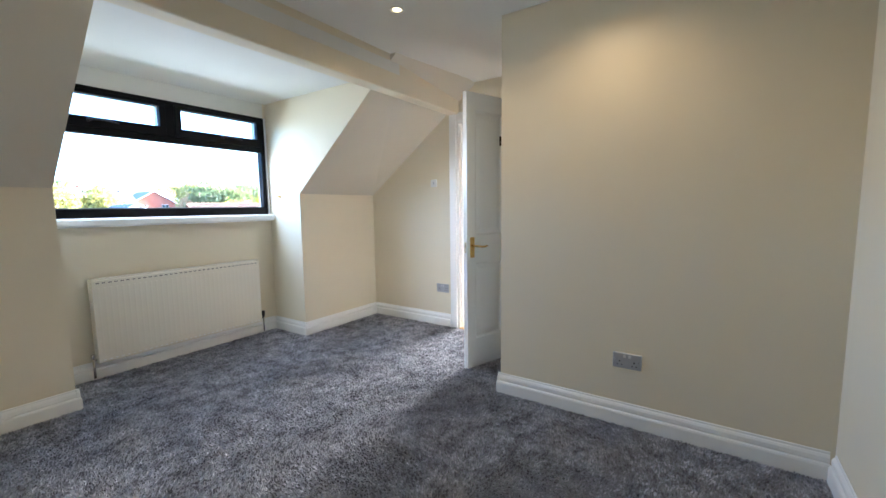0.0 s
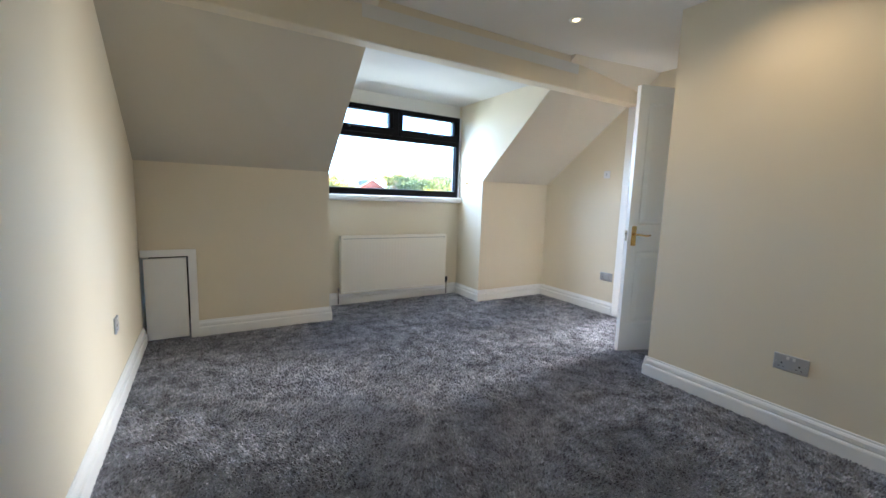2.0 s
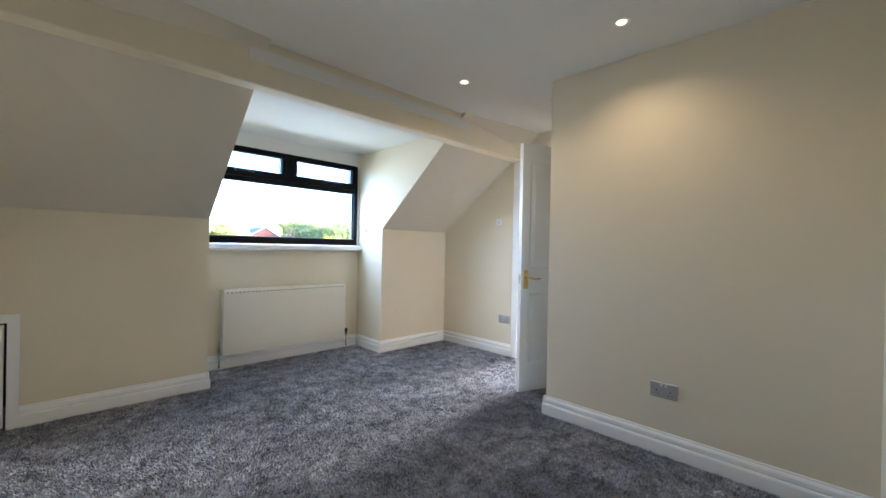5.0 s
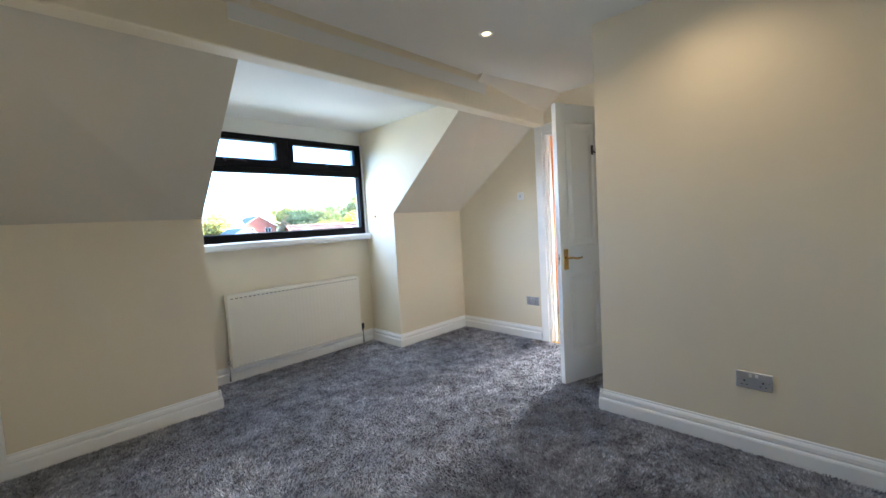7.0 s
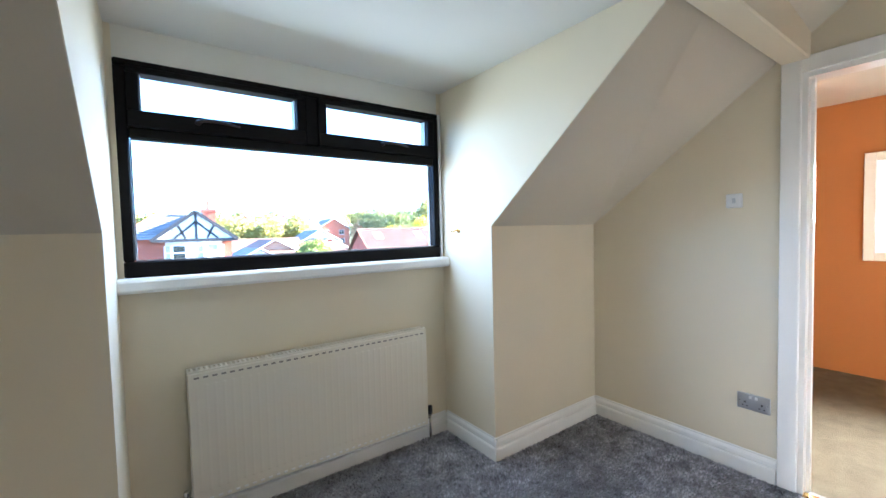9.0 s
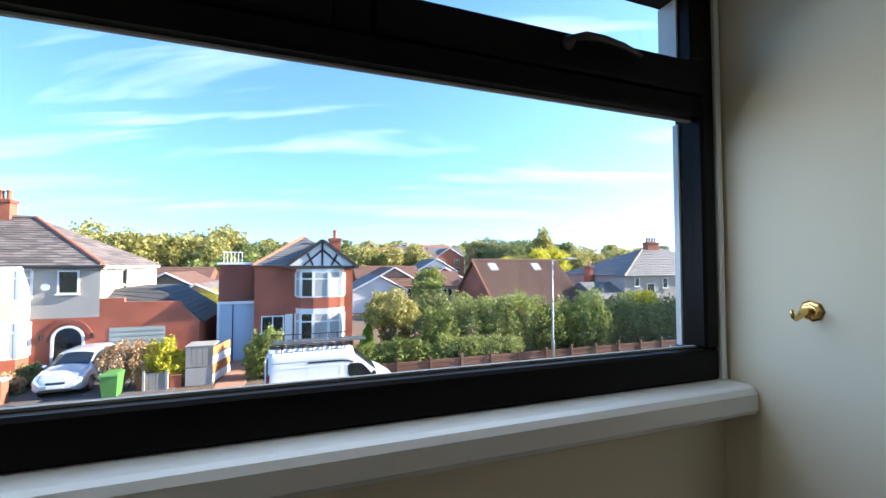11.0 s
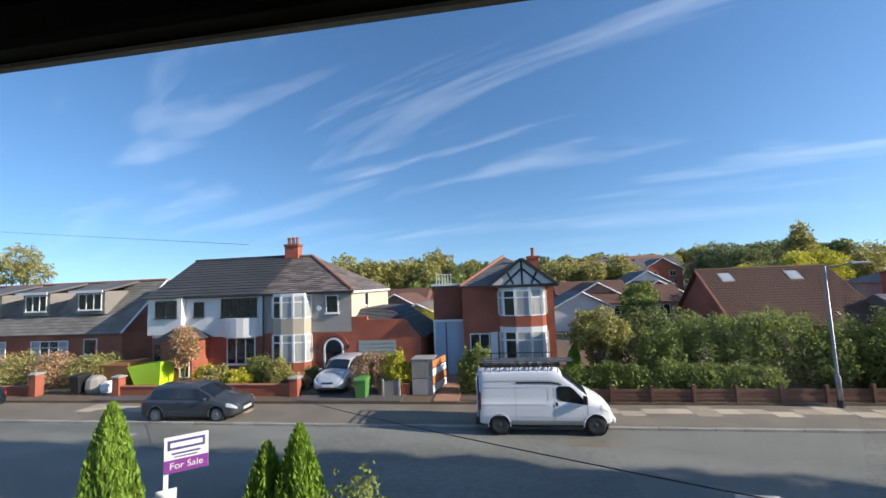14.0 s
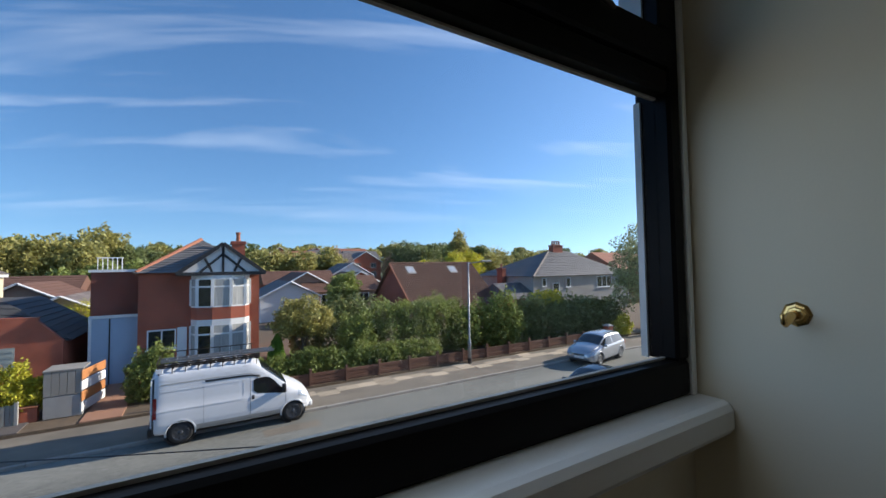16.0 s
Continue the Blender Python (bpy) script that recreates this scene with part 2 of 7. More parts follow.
CAP = mat("concrete_coping", (0.36, 0.345, 0.32), 0.85, vary=0.18, scale=6, fine=70, bump=0.4, bdist=0.004)
ROUGHCAST = mat("grey_pebbledash", (0.40, 0.37, 0.33), 0.95, vary=0.14, scale=0.8, fine=40, bump=0.7, bdist=0.015)
RENDER_CREAM = mat("cream_render", (0.66, 0.55, 0.40), 0.9, vary=0.07, scale=0.7, fine=40, bump=0.2)
RENDER_BUFF = mat("buff_render", (0.52, 0.44, 0.34), 0.9, vary=0.08, scale=0.7, fine=40, bump=0.2)
RENDER_WHITE = mat("white_render", (0.78, 0.77, 0.75), 0.85, vary=0.05, scale=0.8, fine=40, bump=0.15)
SLATE = mat("weathered_slate_tiles", (0.16, 0.13, 0.115), 0.75, vary=0.4, scale=0.9, fine=9, bump=0.3, bdist=0.02, island=0.4)
SLATE_BLUE = mat("blue_grey_slate", (0.135, 0.13, 0.13), 0.7, vary=0.25, scale=0.9, fine=9, bump=0.3, bdist=0.02, island=0.2)
ROOF_GREY = mat("weathered_grey_roof_tiles", (0.19, 0.175, 0.155), 0.85, vary=0.3, scale=0.6, fine=7, bump=0.4, bdist=0.02, island=0.22)
TILE_DARK = mat("charcoal_concrete_tiles", (0.055, 0.055, 0.058), 0.7, vary=0.2, scale=0.8, fine=9, bump=0.3, bdist=0.02, island=0.12)
TILE_BROWN = mat("brown_pantiles", (0.15, 0.075, 0.05), 0.8, vary=0.2, scale=0.8, fine=9, bump=0.3, bdist=0.02, island=0.15)
TILE_RED = mat("terracotta_ridge_tiles", (0.36, 0.14, 0.08), 0.8, vary=0.2, scale=2, fine=20, bump=0.3)
UPVC = mat("white_window_plastic", (0.80, 0.80, 0.79), 0.35, vary=0.02, bump=0)
DARKUPVC = mat("anthracite_window_frame", (0.03, 0.032, 0.036), 0.4, vary=0.1, bump=0)
PANE = mat("dark_reflecting_pane", (0.022, 0.026, 0.030), 0.06, vary=0.4, scale=1.5, fine=4, bump=0, spec=0.9)
NET = mat("pale_net_curtain", (0.42, 0.42, 0.40), 0.9, vary=0.35, scale=3.0, fine=9, bump=0.1, stretch=(6, 6, 0.2))
GARAGE = mat("sage_grey_garage_door", (0.33, 0.36, 0.33), 0.5, vary=0.05, bump=0)
BLUEDOOR = mat("pale_blue_painted_board", (0.40, 0.50, 0.62), 0.55, vary=0.08, bump=0.05)
BLACKTIMBER = mat("black_painted_timber", (0.03, 0.03, 0.032), 0.6, vary=0.2)
FENCEWOOD = mat("weathered_red_brown_fence_wood", (0.15, 0.075, 0.05), 0.9, vary=0.3, scale=2, fine=40, bump=0.5, bdist=0.006, stretch=(0.3, 1, 3), obj=0.2)
DARKFENCE = mat("dark_stained_fence_board", (0.022, 0.018, 0.017), 0.85, vary=0.3, scale=3, fine=50, bump=0.4, stretch=(2, 2, 0.3), obj=0.2)
CONCRETE = mat("grey_concrete", (0.36, 0.35, 0.33), 0.9, vary=0.15, scale=4, fine=60, bump=0.3)
GREYBOARD = mat("weathered_grey_boards", (0.30, 0.28, 0.25), 0.9, vary=0.25, scale=3, fine=40, bump=0.3)
GALV = mat("galvanised_steel", (0.27, 0.28, 0.29), 0.45, 0.7, vary=0.1)
BARK = mat("rough_bark", (0.12, 0.095, 0.07), 0.95, vary=0.35, scale=5, fine=30, bump=0.8, bdist=0.02, stretch=(1, 1, 0.3))


def leaf_mat(name, a, b, isl=0.4):
    m = mat(name, a, 0.55, vary=0.3, scale=0.8, fine=8, bump=0, island=isl, col2=b, spec=0.35)
    n, l = m.node_tree.nodes, m.node_tree.links
    p = n["Principled BSDF"]
    tr, ad = n.new("ShaderNodeBsdfTranslucent"), n.new("ShaderNodeMixShader")
    l.new(p.inputs["Base Color"].links[0].from_socket, tr.inputs[0])
    ad.inputs[0].default_value = 0.35
    l.new(p.outputs[0], ad.inputs[1])
    l.new(tr.outputs[0], ad.inputs[2])
    l.new(ad.outputs[0], n["Material Output"].inputs[0])
    return m


LEAF_GREEN = leaf_mat("green_leaves", (0.16, 0.205, 0.05), (0.34, 0.385, 0.11))
LEAF_DARK = leaf_mat("dark_green_leaves", (0.12, 0.155, 0.055), (0.26, 0.29, 0.11))
LEAF_YELLOW = leaf_mat("yellow_green_leaves", (0.350, 0.350, 0.035), (0.700, 0.630, 0.070), 0.3)
LEAF_OLIVE = leaf_mat("olive_autumn_leaves", (0.28, 0.27, 0.085), (0.50, 0.45, 0.15))
LEAF_ORANGE = leaf_mat("russet_autumn_leaves", (0.42, 0.24, 0.12), (0.62, 0.44, 0.25))
LEAF_WILLOW = leaf_mat("silver_green_leaves", (0.28, 0.32, 0.15), (0.48, 0.50, 0.25))
LEAF_CONIFER = leaf_mat("conifer_foliage", (0.13, 0.25, 0.03), (0.36, 0.50, 0.07))

VANPAINT = mat("white_van_paint", (0.74, 0.75, 0.77), 0.22, vary=0.04, scale=1.2, fine=12, bump=0, spec=0.6)
SILVER = mat("silver_car_paint", (0.50, 0.52, 0.55), 0.22, 0.6, vary=0.03, bump=0)
NAVY = mat("dark_navy_car_paint", (0.012, 0.016, 0.028), 0.12, vary=0.1, bump=0, spec=0.8)
GREYCAR = mat("dark_grey_car_paint", (0.065, 0.072, 0.085), 0.18, 0.3, vary=0.05, bump=0, spec=0.7)
PALECAR = mat("pale_silver_car_paint", (0.58, 0.61, 0.66), 0.2, 0.4, vary=0.03, bump=0)
CARGLASS = mat("tinted_car_glass", (0.012, 0.015, 0.018), 0.05, vary=0.2, bump=0, spec=1.0)
TYRE = mat("tyre_rubber", (0.018, 0.018, 0.019), 0.8, vary=0.2, bump=0.1)
LENS = mat("clear_headlight_lens", (0.62, 0.64, 0.66), 0.1, 0.3, vary=0.1, bump=0)
REDLENS = mat("red_tail_lamp_lens", (0.35, 0.02, 0.015), 0.15, vary=0.1, bump=0)
PLATE_W = mat("white_number_plate", (0.70, 0.70, 0.66), 0.4, vary=0.02, bump=0)
PLATE_Y = mat("yellow_number_plate", (0.75, 0.55, 0.06), 0.4, vary=0.02, bump=0)
GREENBIN = mat("green_bin_plastic", (0.09, 0.25, 0.06), 0.5, vary=0.08, bump=0.05)
SKIP_Y = mat("fluorescent_yellow_green_tarp", (0.55, 0.85, 0.03), 0.5, vary=0.06, scale=2, bump=0.1)
SKIP_O = mat("rusty_orange_skip_steel", (0.48, 0.20, 0.07), 0.7, vary=0.2, scale=2, bump=0.1)
SIGN_W = mat("white_sign_board", (0.78, 0.78, 0.80), 0.4, vary=0.02, bump=0)
SIGN_P = mat("purple_sign_panel", (0.23, 0.05, 0.28), 0.4, vary=0.03, bump=0)
SIGN_N = mat("navy_sign_panel", (0.07, 0.07, 0.22), 0.4, vary=0.03, bump=0)

# ---------------------------------------------------------------- building blocks
def mesh_ob(name, bm, material, parent=None, smooth=False):
    bmesh.ops.recalc_face_normals(bm, faces=bm.faces)
    me = bpy.data.meshes.new(name)
    bm.to_mesh(me)
    bm.free()
    me.materials.append(material)
    if smooth:
        for p in me.polygons:
            p.use_smooth = True
    ob = new(name, me)
    ob.parent = parent
    return ob


def part(name, bm, material, parent, label="", smooth=False):
    return tagged(mesh_ob(name, bm, material, parent, smooth), label)


def thing(name, loc, label, category, group="", kind="", rz=0.0):
    ob = new(name)
    ob.empty_display_size = 0.1
    ob.location = loc
    ob.rotation_euler = (0, 0, radians(rz))
    return tagged(ob, label, category, group, kind)


def structure(name, bm, material, label, category):
    return tagged(mesh_ob(name, bm, material), label, category, kind="structure")


def box(x0, y0, z0, x1, y1, z1, bevel=0.0, bm=None, seg=1):
    bm = bm or bmesh.new()
    vs = [bm.verts.new((x, y, z)) for x in (x0, x1) for y in (y0, y1) for z in (z0, z1)]
    fs = [bm.faces.new([vs[i] for i in f]) for f in ((0, 1, 3, 2), (4, 6, 7, 5), (0, 4, 5, 1), (2, 3, 7, 6), (0, 2, 6, 4), (1, 5, 7, 3))]
    if bevel:
        es = list({e for f in fs for e in f.edges})
        bmesh.ops.bevel(bm, geom=es, offset=bevel, segments=seg, affect="EDGES", profile=0.5)
    return bm


def prism(pts, axis, a, b, bm=None):
    """A closed outline pushed from a to b along an axis; the outline gives the other two, in order."""
    bm = bm or bmesh.new()
    def put(p, v):
        q = list(p)
        q.insert("xyz".index(axis), v)
        return bm.verts.new(q)
    lo, hi = [put(p, a) for p in pts], [put(p, b) for p in pts]
    bm.faces.new(lo)
    bm.faces.new(hi[::-1])
    for i in range(len(pts)):
        j = (i + 1) % len(pts)
        bm.faces.new((lo[i], hi[i], hi[j], lo[j]))
    return bm


def tube(p0, p1, r0, r1=None, seg=12, bm=None, caps=True):
    bm = bm or bmesh.new()
    p0, p1 = Vector(p0), Vector(p1)
    r1 = r0 if r1 is None else r1
    q = (p1 - p0).to_track_quat("Z", "Y")
    rings = []
    for p, r in ((p0, r0), (p1, r1)):
        rings.append([bm.verts.new(p + q @ Vector((r * math.cos(2 * math.pi * i / seg), r * math.sin(2 * math.pi * i / seg), 0))) for i in range(seg)])
    for i in range(seg):
        j = (i + 1) % seg
        bm.faces.new((rings[0][i], rings[0][j], rings[1][j], rings[1][i]))
    if caps:
        bm.faces.new(rings[0][::-1])
        bm.faces.new(rings[1])
    return bm


def lathe(profile, seg=20, bm=None, m=None):
    """Turn (radius, height) pairs round z; m places it."""
    bm = bm or bmesh.new()
    m = m or Matrix.Identity(4)
    rings = [[bm.verts.new(m @ Vector((r * math.cos(2 * math.pi * i / seg), r * math.sin(2 * math.pi * i / seg), z))) for i in range(seg)] for r, z in profile]
    for a, b in zip(rings, rings[1:]):
        for i in range(seg):
            j = (i + 1) % seg
            bm.faces.new((a[i], a[j], b[j], b[i]))
    bm.faces.new(rings[0][::-1])
    bm.faces.new(rings[-1])
    return bm


def sweep(points, r, seg=8, bm=None):
    """A bent rod."""
    bm = bm or bmesh.new()
    pts = [Vector(p) for p in points]
    rings = []
    for i, p in enumerate(pts):
        d = (pts[min(i + 1, len(pts) - 1)] - pts[max(i - 1, 0)]).normalized()
        q = d.to_track_quat("Z", "Y")
        rr = r[i] if isinstance(r, (list, tuple)) else r
        rings.append([bm.verts.new(p + q @ Vector((rr * math.cos(2 * math.pi * k / seg), rr * math.sin(2 * math.pi * k / seg), 0))) for k in range(seg)])
    for a, b in zip(rings, rings[1:]):
        for k in range(seg):
            j = (k + 1) % seg
            bm.faces.new((a[k], a[j], b[j], b[k]))
    bm.faces.new(rings[0][::-1])
    bm.faces.new(rings[-1])
    return bm


def loft(sections, bm=None):
    """Skin a run of equal rings of points."""
    bm = bm or bmesh.new()
    rings = [[bm.verts.new(p) for p in s] for s in sections]
    n = len(rings[0])
    for a, b in zip(rings, rings[1:]):
        for k in range(n):
            j = (k + 1) % n
            bm.faces.new((a[k], a[j], b[j], b[k]))
    bm.faces.new(rings[0][::-1])
    bm.faces.new(rings[-1])
    return bm


rng = np.random.default_rng(7)


def raw_mesh(name, verts, faces, material, parent=None):
    me = bpy.data.meshes.new(name)
    me.from_pydata(verts, [], faces)
    me.materials.append(material)
    ob = new(name, me)
    ob.parent = parent
    return ob


def leaf_quads(centres, size, flat=0.0):
    """One small folded leaf card at each centre, turned at random."""
    n = len(centres)
    a = rng.normal(size=(n, 3))
    a /= np.linalg.norm(a, axis=1)[:, None]
    b = rng.normal(size=(n, 3))
    b[:, 2] *= 1 - flat
    b -= a * (a * b).sum(1)[:, None]
    b /= np.linalg.norm(b, axis=1)[:, None]
    s = size * rng.uniform(0.6, 1.3, (n, 1))
    v = np.empty((n, 4, 3))
    v[:, 0], v[:, 1], v[:, 2], v[:, 3] = centres - a * s, centres + b * s * 0.5, centres + a * s, centres - b * s * 0.5
    f = np.arange(n * 4).reshape(n, 4)
    return v.reshape(-1, 3), f


def blob_points(blobs, n, shell=0.55):
    """Points in a set of ellipsoids (x, y, z, rx, ry, rz), thicker towards the skin, with ragged gaps."""
    w = np.array([b[3] * b[4] * b[5] for b in blobs]) ** 0.67
    pick = rng.choice(len(blobs), n, p=w / w.sum())
    bl = np.array(blobs)[pick]
    d = rng.normal(size=(n, 3))
    d /= np.linalg.norm(d, axis=1)[:, None]
    r = shell + (1 - shell) * rng.uniform(0, 1, n) ** 0.6
    wob = 1 + 0.16 * np.sin(7 * d[:, 0] + 3 * pick) + 0.12 * np.sin(9 * d[:, 2] + pick) + 0.10 * np.sin(11 * d[:, 1])
    return bl[:, :3] + d * bl[:, 3:] * (r * wob)[:, None]


def foliage(name, blobs, n, size, material, parent=None, shell=0.5, floor=None):
    c = blob_points(blobs, n, shell)
    if floor is not None:
        c = c[c[:, 2] > floor]
    v, f = leaf_quads(c, size)
    return raw_mesh(name, v.tolist(), f.tolist(), material, parent)

# ---------------------------------------------------------------- the loft room: structure
XL, XR, XE = -0.63, 2.392, 3.43          # side walls and the end wall with the door
YB, YC, YK, YW = 0.365, 1.975, 4.072, 4.55   # back wall, corner of the right wall, low wall, window wall
ZC, ZK, ZD = 2.365, 1.36, 2.235          # ceiling, low wall's top, dormer ceiling
DL, DR = 0.762, 2.456                    # dormer cheeks
RISE = 0.83                              # pitch of the sloping ceiling
YS = YK - (ZD - ZK) / RISE               # where the slope meets the dormer ceiling's height
YTOP = YK - (ZC + 0.1 - ZK) / RISE
DY0, DY1, DZ = 2.10, 2.955, 2.045         # door opening in the end wall
TH = 0.11

structure("floor", box(XL - 0.3, YB - 0.3, -0.12, XE + 0.06, 4.95, 0.0), CARPET, "dark grey twist pile fitted carpet", "carpet")
structure("wall_left", box(XL - TH, YB - TH, 0, XL, 4.9, ZC + 0.2), CREAM, "cream painted plaster side wall", "wall")
structure("wall_back", box(XL, YB - TH, 0, XR + TH, YB, ZC + 0.2), CREAM, "cream painted plaster back wall", "wall")
structure("wall_right", box(XR, YB, 0, XR + TH, YC - TH, ZC + 0.2), CREAM, "cream painted plaster partition wall", "wall")
structure("wall_recess", box(XR, YC - TH, 0, XE, YC, ZC + 0.2), CREAM, "cream painted return wall behind the door", "wall")
bm = box(XE, YC - TH, 0, XE + TH, DY0, ZC + 0.2)
box(XE, DY1, 0, XE + TH, 4.9, ZC + 0.2, bm=bm)
box(XE, DY0, DZ, XE + TH, DY1, ZC + 0.2, bm=bm)
structure("wall_end", bm, CREAM, "cream painted end wall with a doorway", "wall")
# low walls on both sides of the dormer, the first with a hatch opening
HX0, HX1, HZ = -0.622, -0.325, 0.655
bm = box(HX1, YK, 0, DL, YK + TH, ZK)
box(XL, YK, HZ, HX1, YK + TH, ZK, bm=bm)
structure("wall_knee_1", bm, CREAM, "low cream knee wall under the sloping ceiling", "wall")
structure("wall_knee_2", box(DR, YK, 0, XE, YK + TH, ZK), CREAM, "short cream knee wall beside the dormer", "wall")
# black sheet added so the gap round the hatch reads as shade
structure("eaves_void", box(XL, 4.6, 0, DL - TH, 4.7, ZK), BLACK, "black sheet for the dark eaves void behind the hatch", "wall")


def slope_ring(x, rise):
    """Outline of the sloping ceiling across the room, at one place along it."""
    y1 = YK + TH
    zt = ZK + (YK - YTOP) * rise
    return [(x, YTOP, zt), (x, YK, ZK), (x, y1, ZK), (x, y1, ZK + 0.06), (x, YTOP + 0.1, zt + 0.06)]


structure("sloping_ceiling_1", loft([slope_ring(XL, 0.745), slope_ring(DL, RISE)]), CREAM_SHADED, "cream painted sloping ceiling", "ceiling")
structure("sloping_ceiling_2", loft([slope_ring(DR, RISE), slope_ring(XE, 0.745)]), CREAM_SHADED, "cream painted sloping ceiling beside the dormer", "ceiling")
# dormer cheeks: below, the jamb of the low wall; above, the triangle over the slope
def cheek_outline():
    return [(YK + 0.001, 0), (YW, 0), (YW, ZD + 0.1), (YS - 0.02, ZD + 0.1), (YS - 0.02, ZK + (YK - YS + 0.02) * RISE + 0.004), (YK + 0.001, ZK + 0.003)]


structure("wall_cheek_1", prism(cheek_outline(), "x", DL - 0.1, DL + 0.002), CREAM, "cream dormer cheek wall", "wall")
structure("wall_cheek_2", prism(cheek_outline(), "x", DR - 0.002, DR + 0.1), CREAM, "cream dormer cheek wall lit by the window", "wall")
WX0, WX1, WZ0, WZ1 = 0.787, 2.427, 1.172, 2.098
bm = box(DL - 0.1, YW, 0, WX0, YW + 0.055, ZD + 0.2)
box(WX1, YW, 0, DR + 0.1, YW + 0.055, ZD + 0.2, bm=bm)
box(WX0, YW, 0, WX1, YW + 0.03, WZ0 - 0.04, bm=bm)
structure("wall_window_head", box(WX0, YW + 0.001, WZ1, WX1, YW + 0.055, ZD + 0.2), WHITE_CEIL, "white painted strip of wall over the window", "wall")
structure("wall_window", bm, CREAM, "cream dormer wall under and around the window", "wall")
structure("ceiling", box(XL, YB, ZC, XE, 2.97, ZC + 0.1), WHITE_CEIL, "white painted flat ceiling", "ceiling")
structure("dormer_ceiling", box(DL - 0.1, YS - 0.1, ZD, DR + 0.1, YW + 0.1, ZD + 0.08), WHITE_CEIL, "white painted flat dormer ceiling", "ceiling")
# the boxed purlin, with a plaster crack line along its upper part
bm = box(XL, 2.92, 2.10, XE, 3.03, ZC + 0.06, bevel=0.006)
structure("beam", bm, CREAM, "cream boxed beam across the ceiling", "beam")
structure("beam_plaster_lip", box(1.3, 2.9190, 2.333, 2.6, 2.9212, 2.335), CREAM, "thin plaster crack line along the beam", "trim")
# unseen shell added over the roof void, so that no daylight leaks in
structure("roof_void_light_block", box(XL - TH, YB - TH, ZC + 0.25, XE + 2.6, 4.9, ZC + 0.35), GREYBOARD, "unseen slab that blocks daylight above the ceilings", "roof")


def skirting(name, p0, p1, face):
    """Two-step skirting from p0 to p1; face is the way it looks into the room."""
    prof = [(0, 0), (0.024, 0), (0.024, 0.068), (0.021, 0.076), (0.012, 0.080), (0.012, 0.083), (0.016, 0.088), (0.015, 0.106), (0.009, 0.116), (0.005, 0.119), (0.005, 0.126), (0.003, 0.130), (0, 0.131)]
    d = Vector((p1[0] - p0[0], p1[1] - p0[1], 0))
    rings = []
    for p in (p0, p1):
        rings.append([(p[0] + face[0] * a, p[1] + face[1] * a, z) for a, z in prof])
    structure(name, loft(rings), GLOSS, "white gloss stepped skirting board", "skirting board")


S = 0.018
skirting("baseboard_1", (HX1 + 0.055, YK), (DL + S, YK), (0, -1))
skirting("baseboard_2", (DL, YK - S), (DL, YW), (1, 0))
skirting("baseboard_3", (DL + S, YW), (DR - S, YW), (0, -1))
skirting("baseboard_4", (DR, YK - S), (DR, YW), (-1, 0))
skirting("baseboard_5", (DR - S, YK), (XE - S, YK), (0, -1))
skirting("baseboard_6", (XE, YK), (XE, DY1 + 0.075), (-1, 0))
skirting("baseboard_7", (XR, YB + S), (XR, YC + S), (-1, 0))
skirting("baseboard_8", (XR - S, YC), (XE, YC), (0, 1))
skirting("baseboard_9", (XL, YB), (XL, YK - 0.02), (1, 0))
skirting("baseboard_10", (XL + S, YB), (XR - S, YB), (0, 1))

# ---- window
win = thing("window_1", (0, 0, 0), "dark brown casement window with two top lights over one wide pane", "window", kind="structure")
FY0, FY1 = YW - 0.012, YW + 0.062
PX0, PX1, PZ0, PZ1 = 0.828, 2.386, 1.241, 1.768
UZ0, UZ1 = 1.886, 2.043


def bar(name, x0, z0, x1, z1, y0=FY0, y1=FY1, material=DARK_FRAME, label="", bevel=0.006):
    return part(name, box(x0, y0, z0, x1, y1, z1, bevel), material, win, label)


bar("bottom_rail", WX0, WZ0, WX1, PZ0, y1=FY0 + 0.034)
bar("transom", PX0, PZ1, PX1, 1.815, y1=FY0 + 0.036)
bar("head_rail", WX0, 2.07, WX1, WZ1)
bar("jamb", WX0, PZ0, PX0, 2.07)
bar("jamb", PX1, PZ0, WX1, 2.07)
bar("mullion", 1.572, 1.815, 1.642, 2.07)
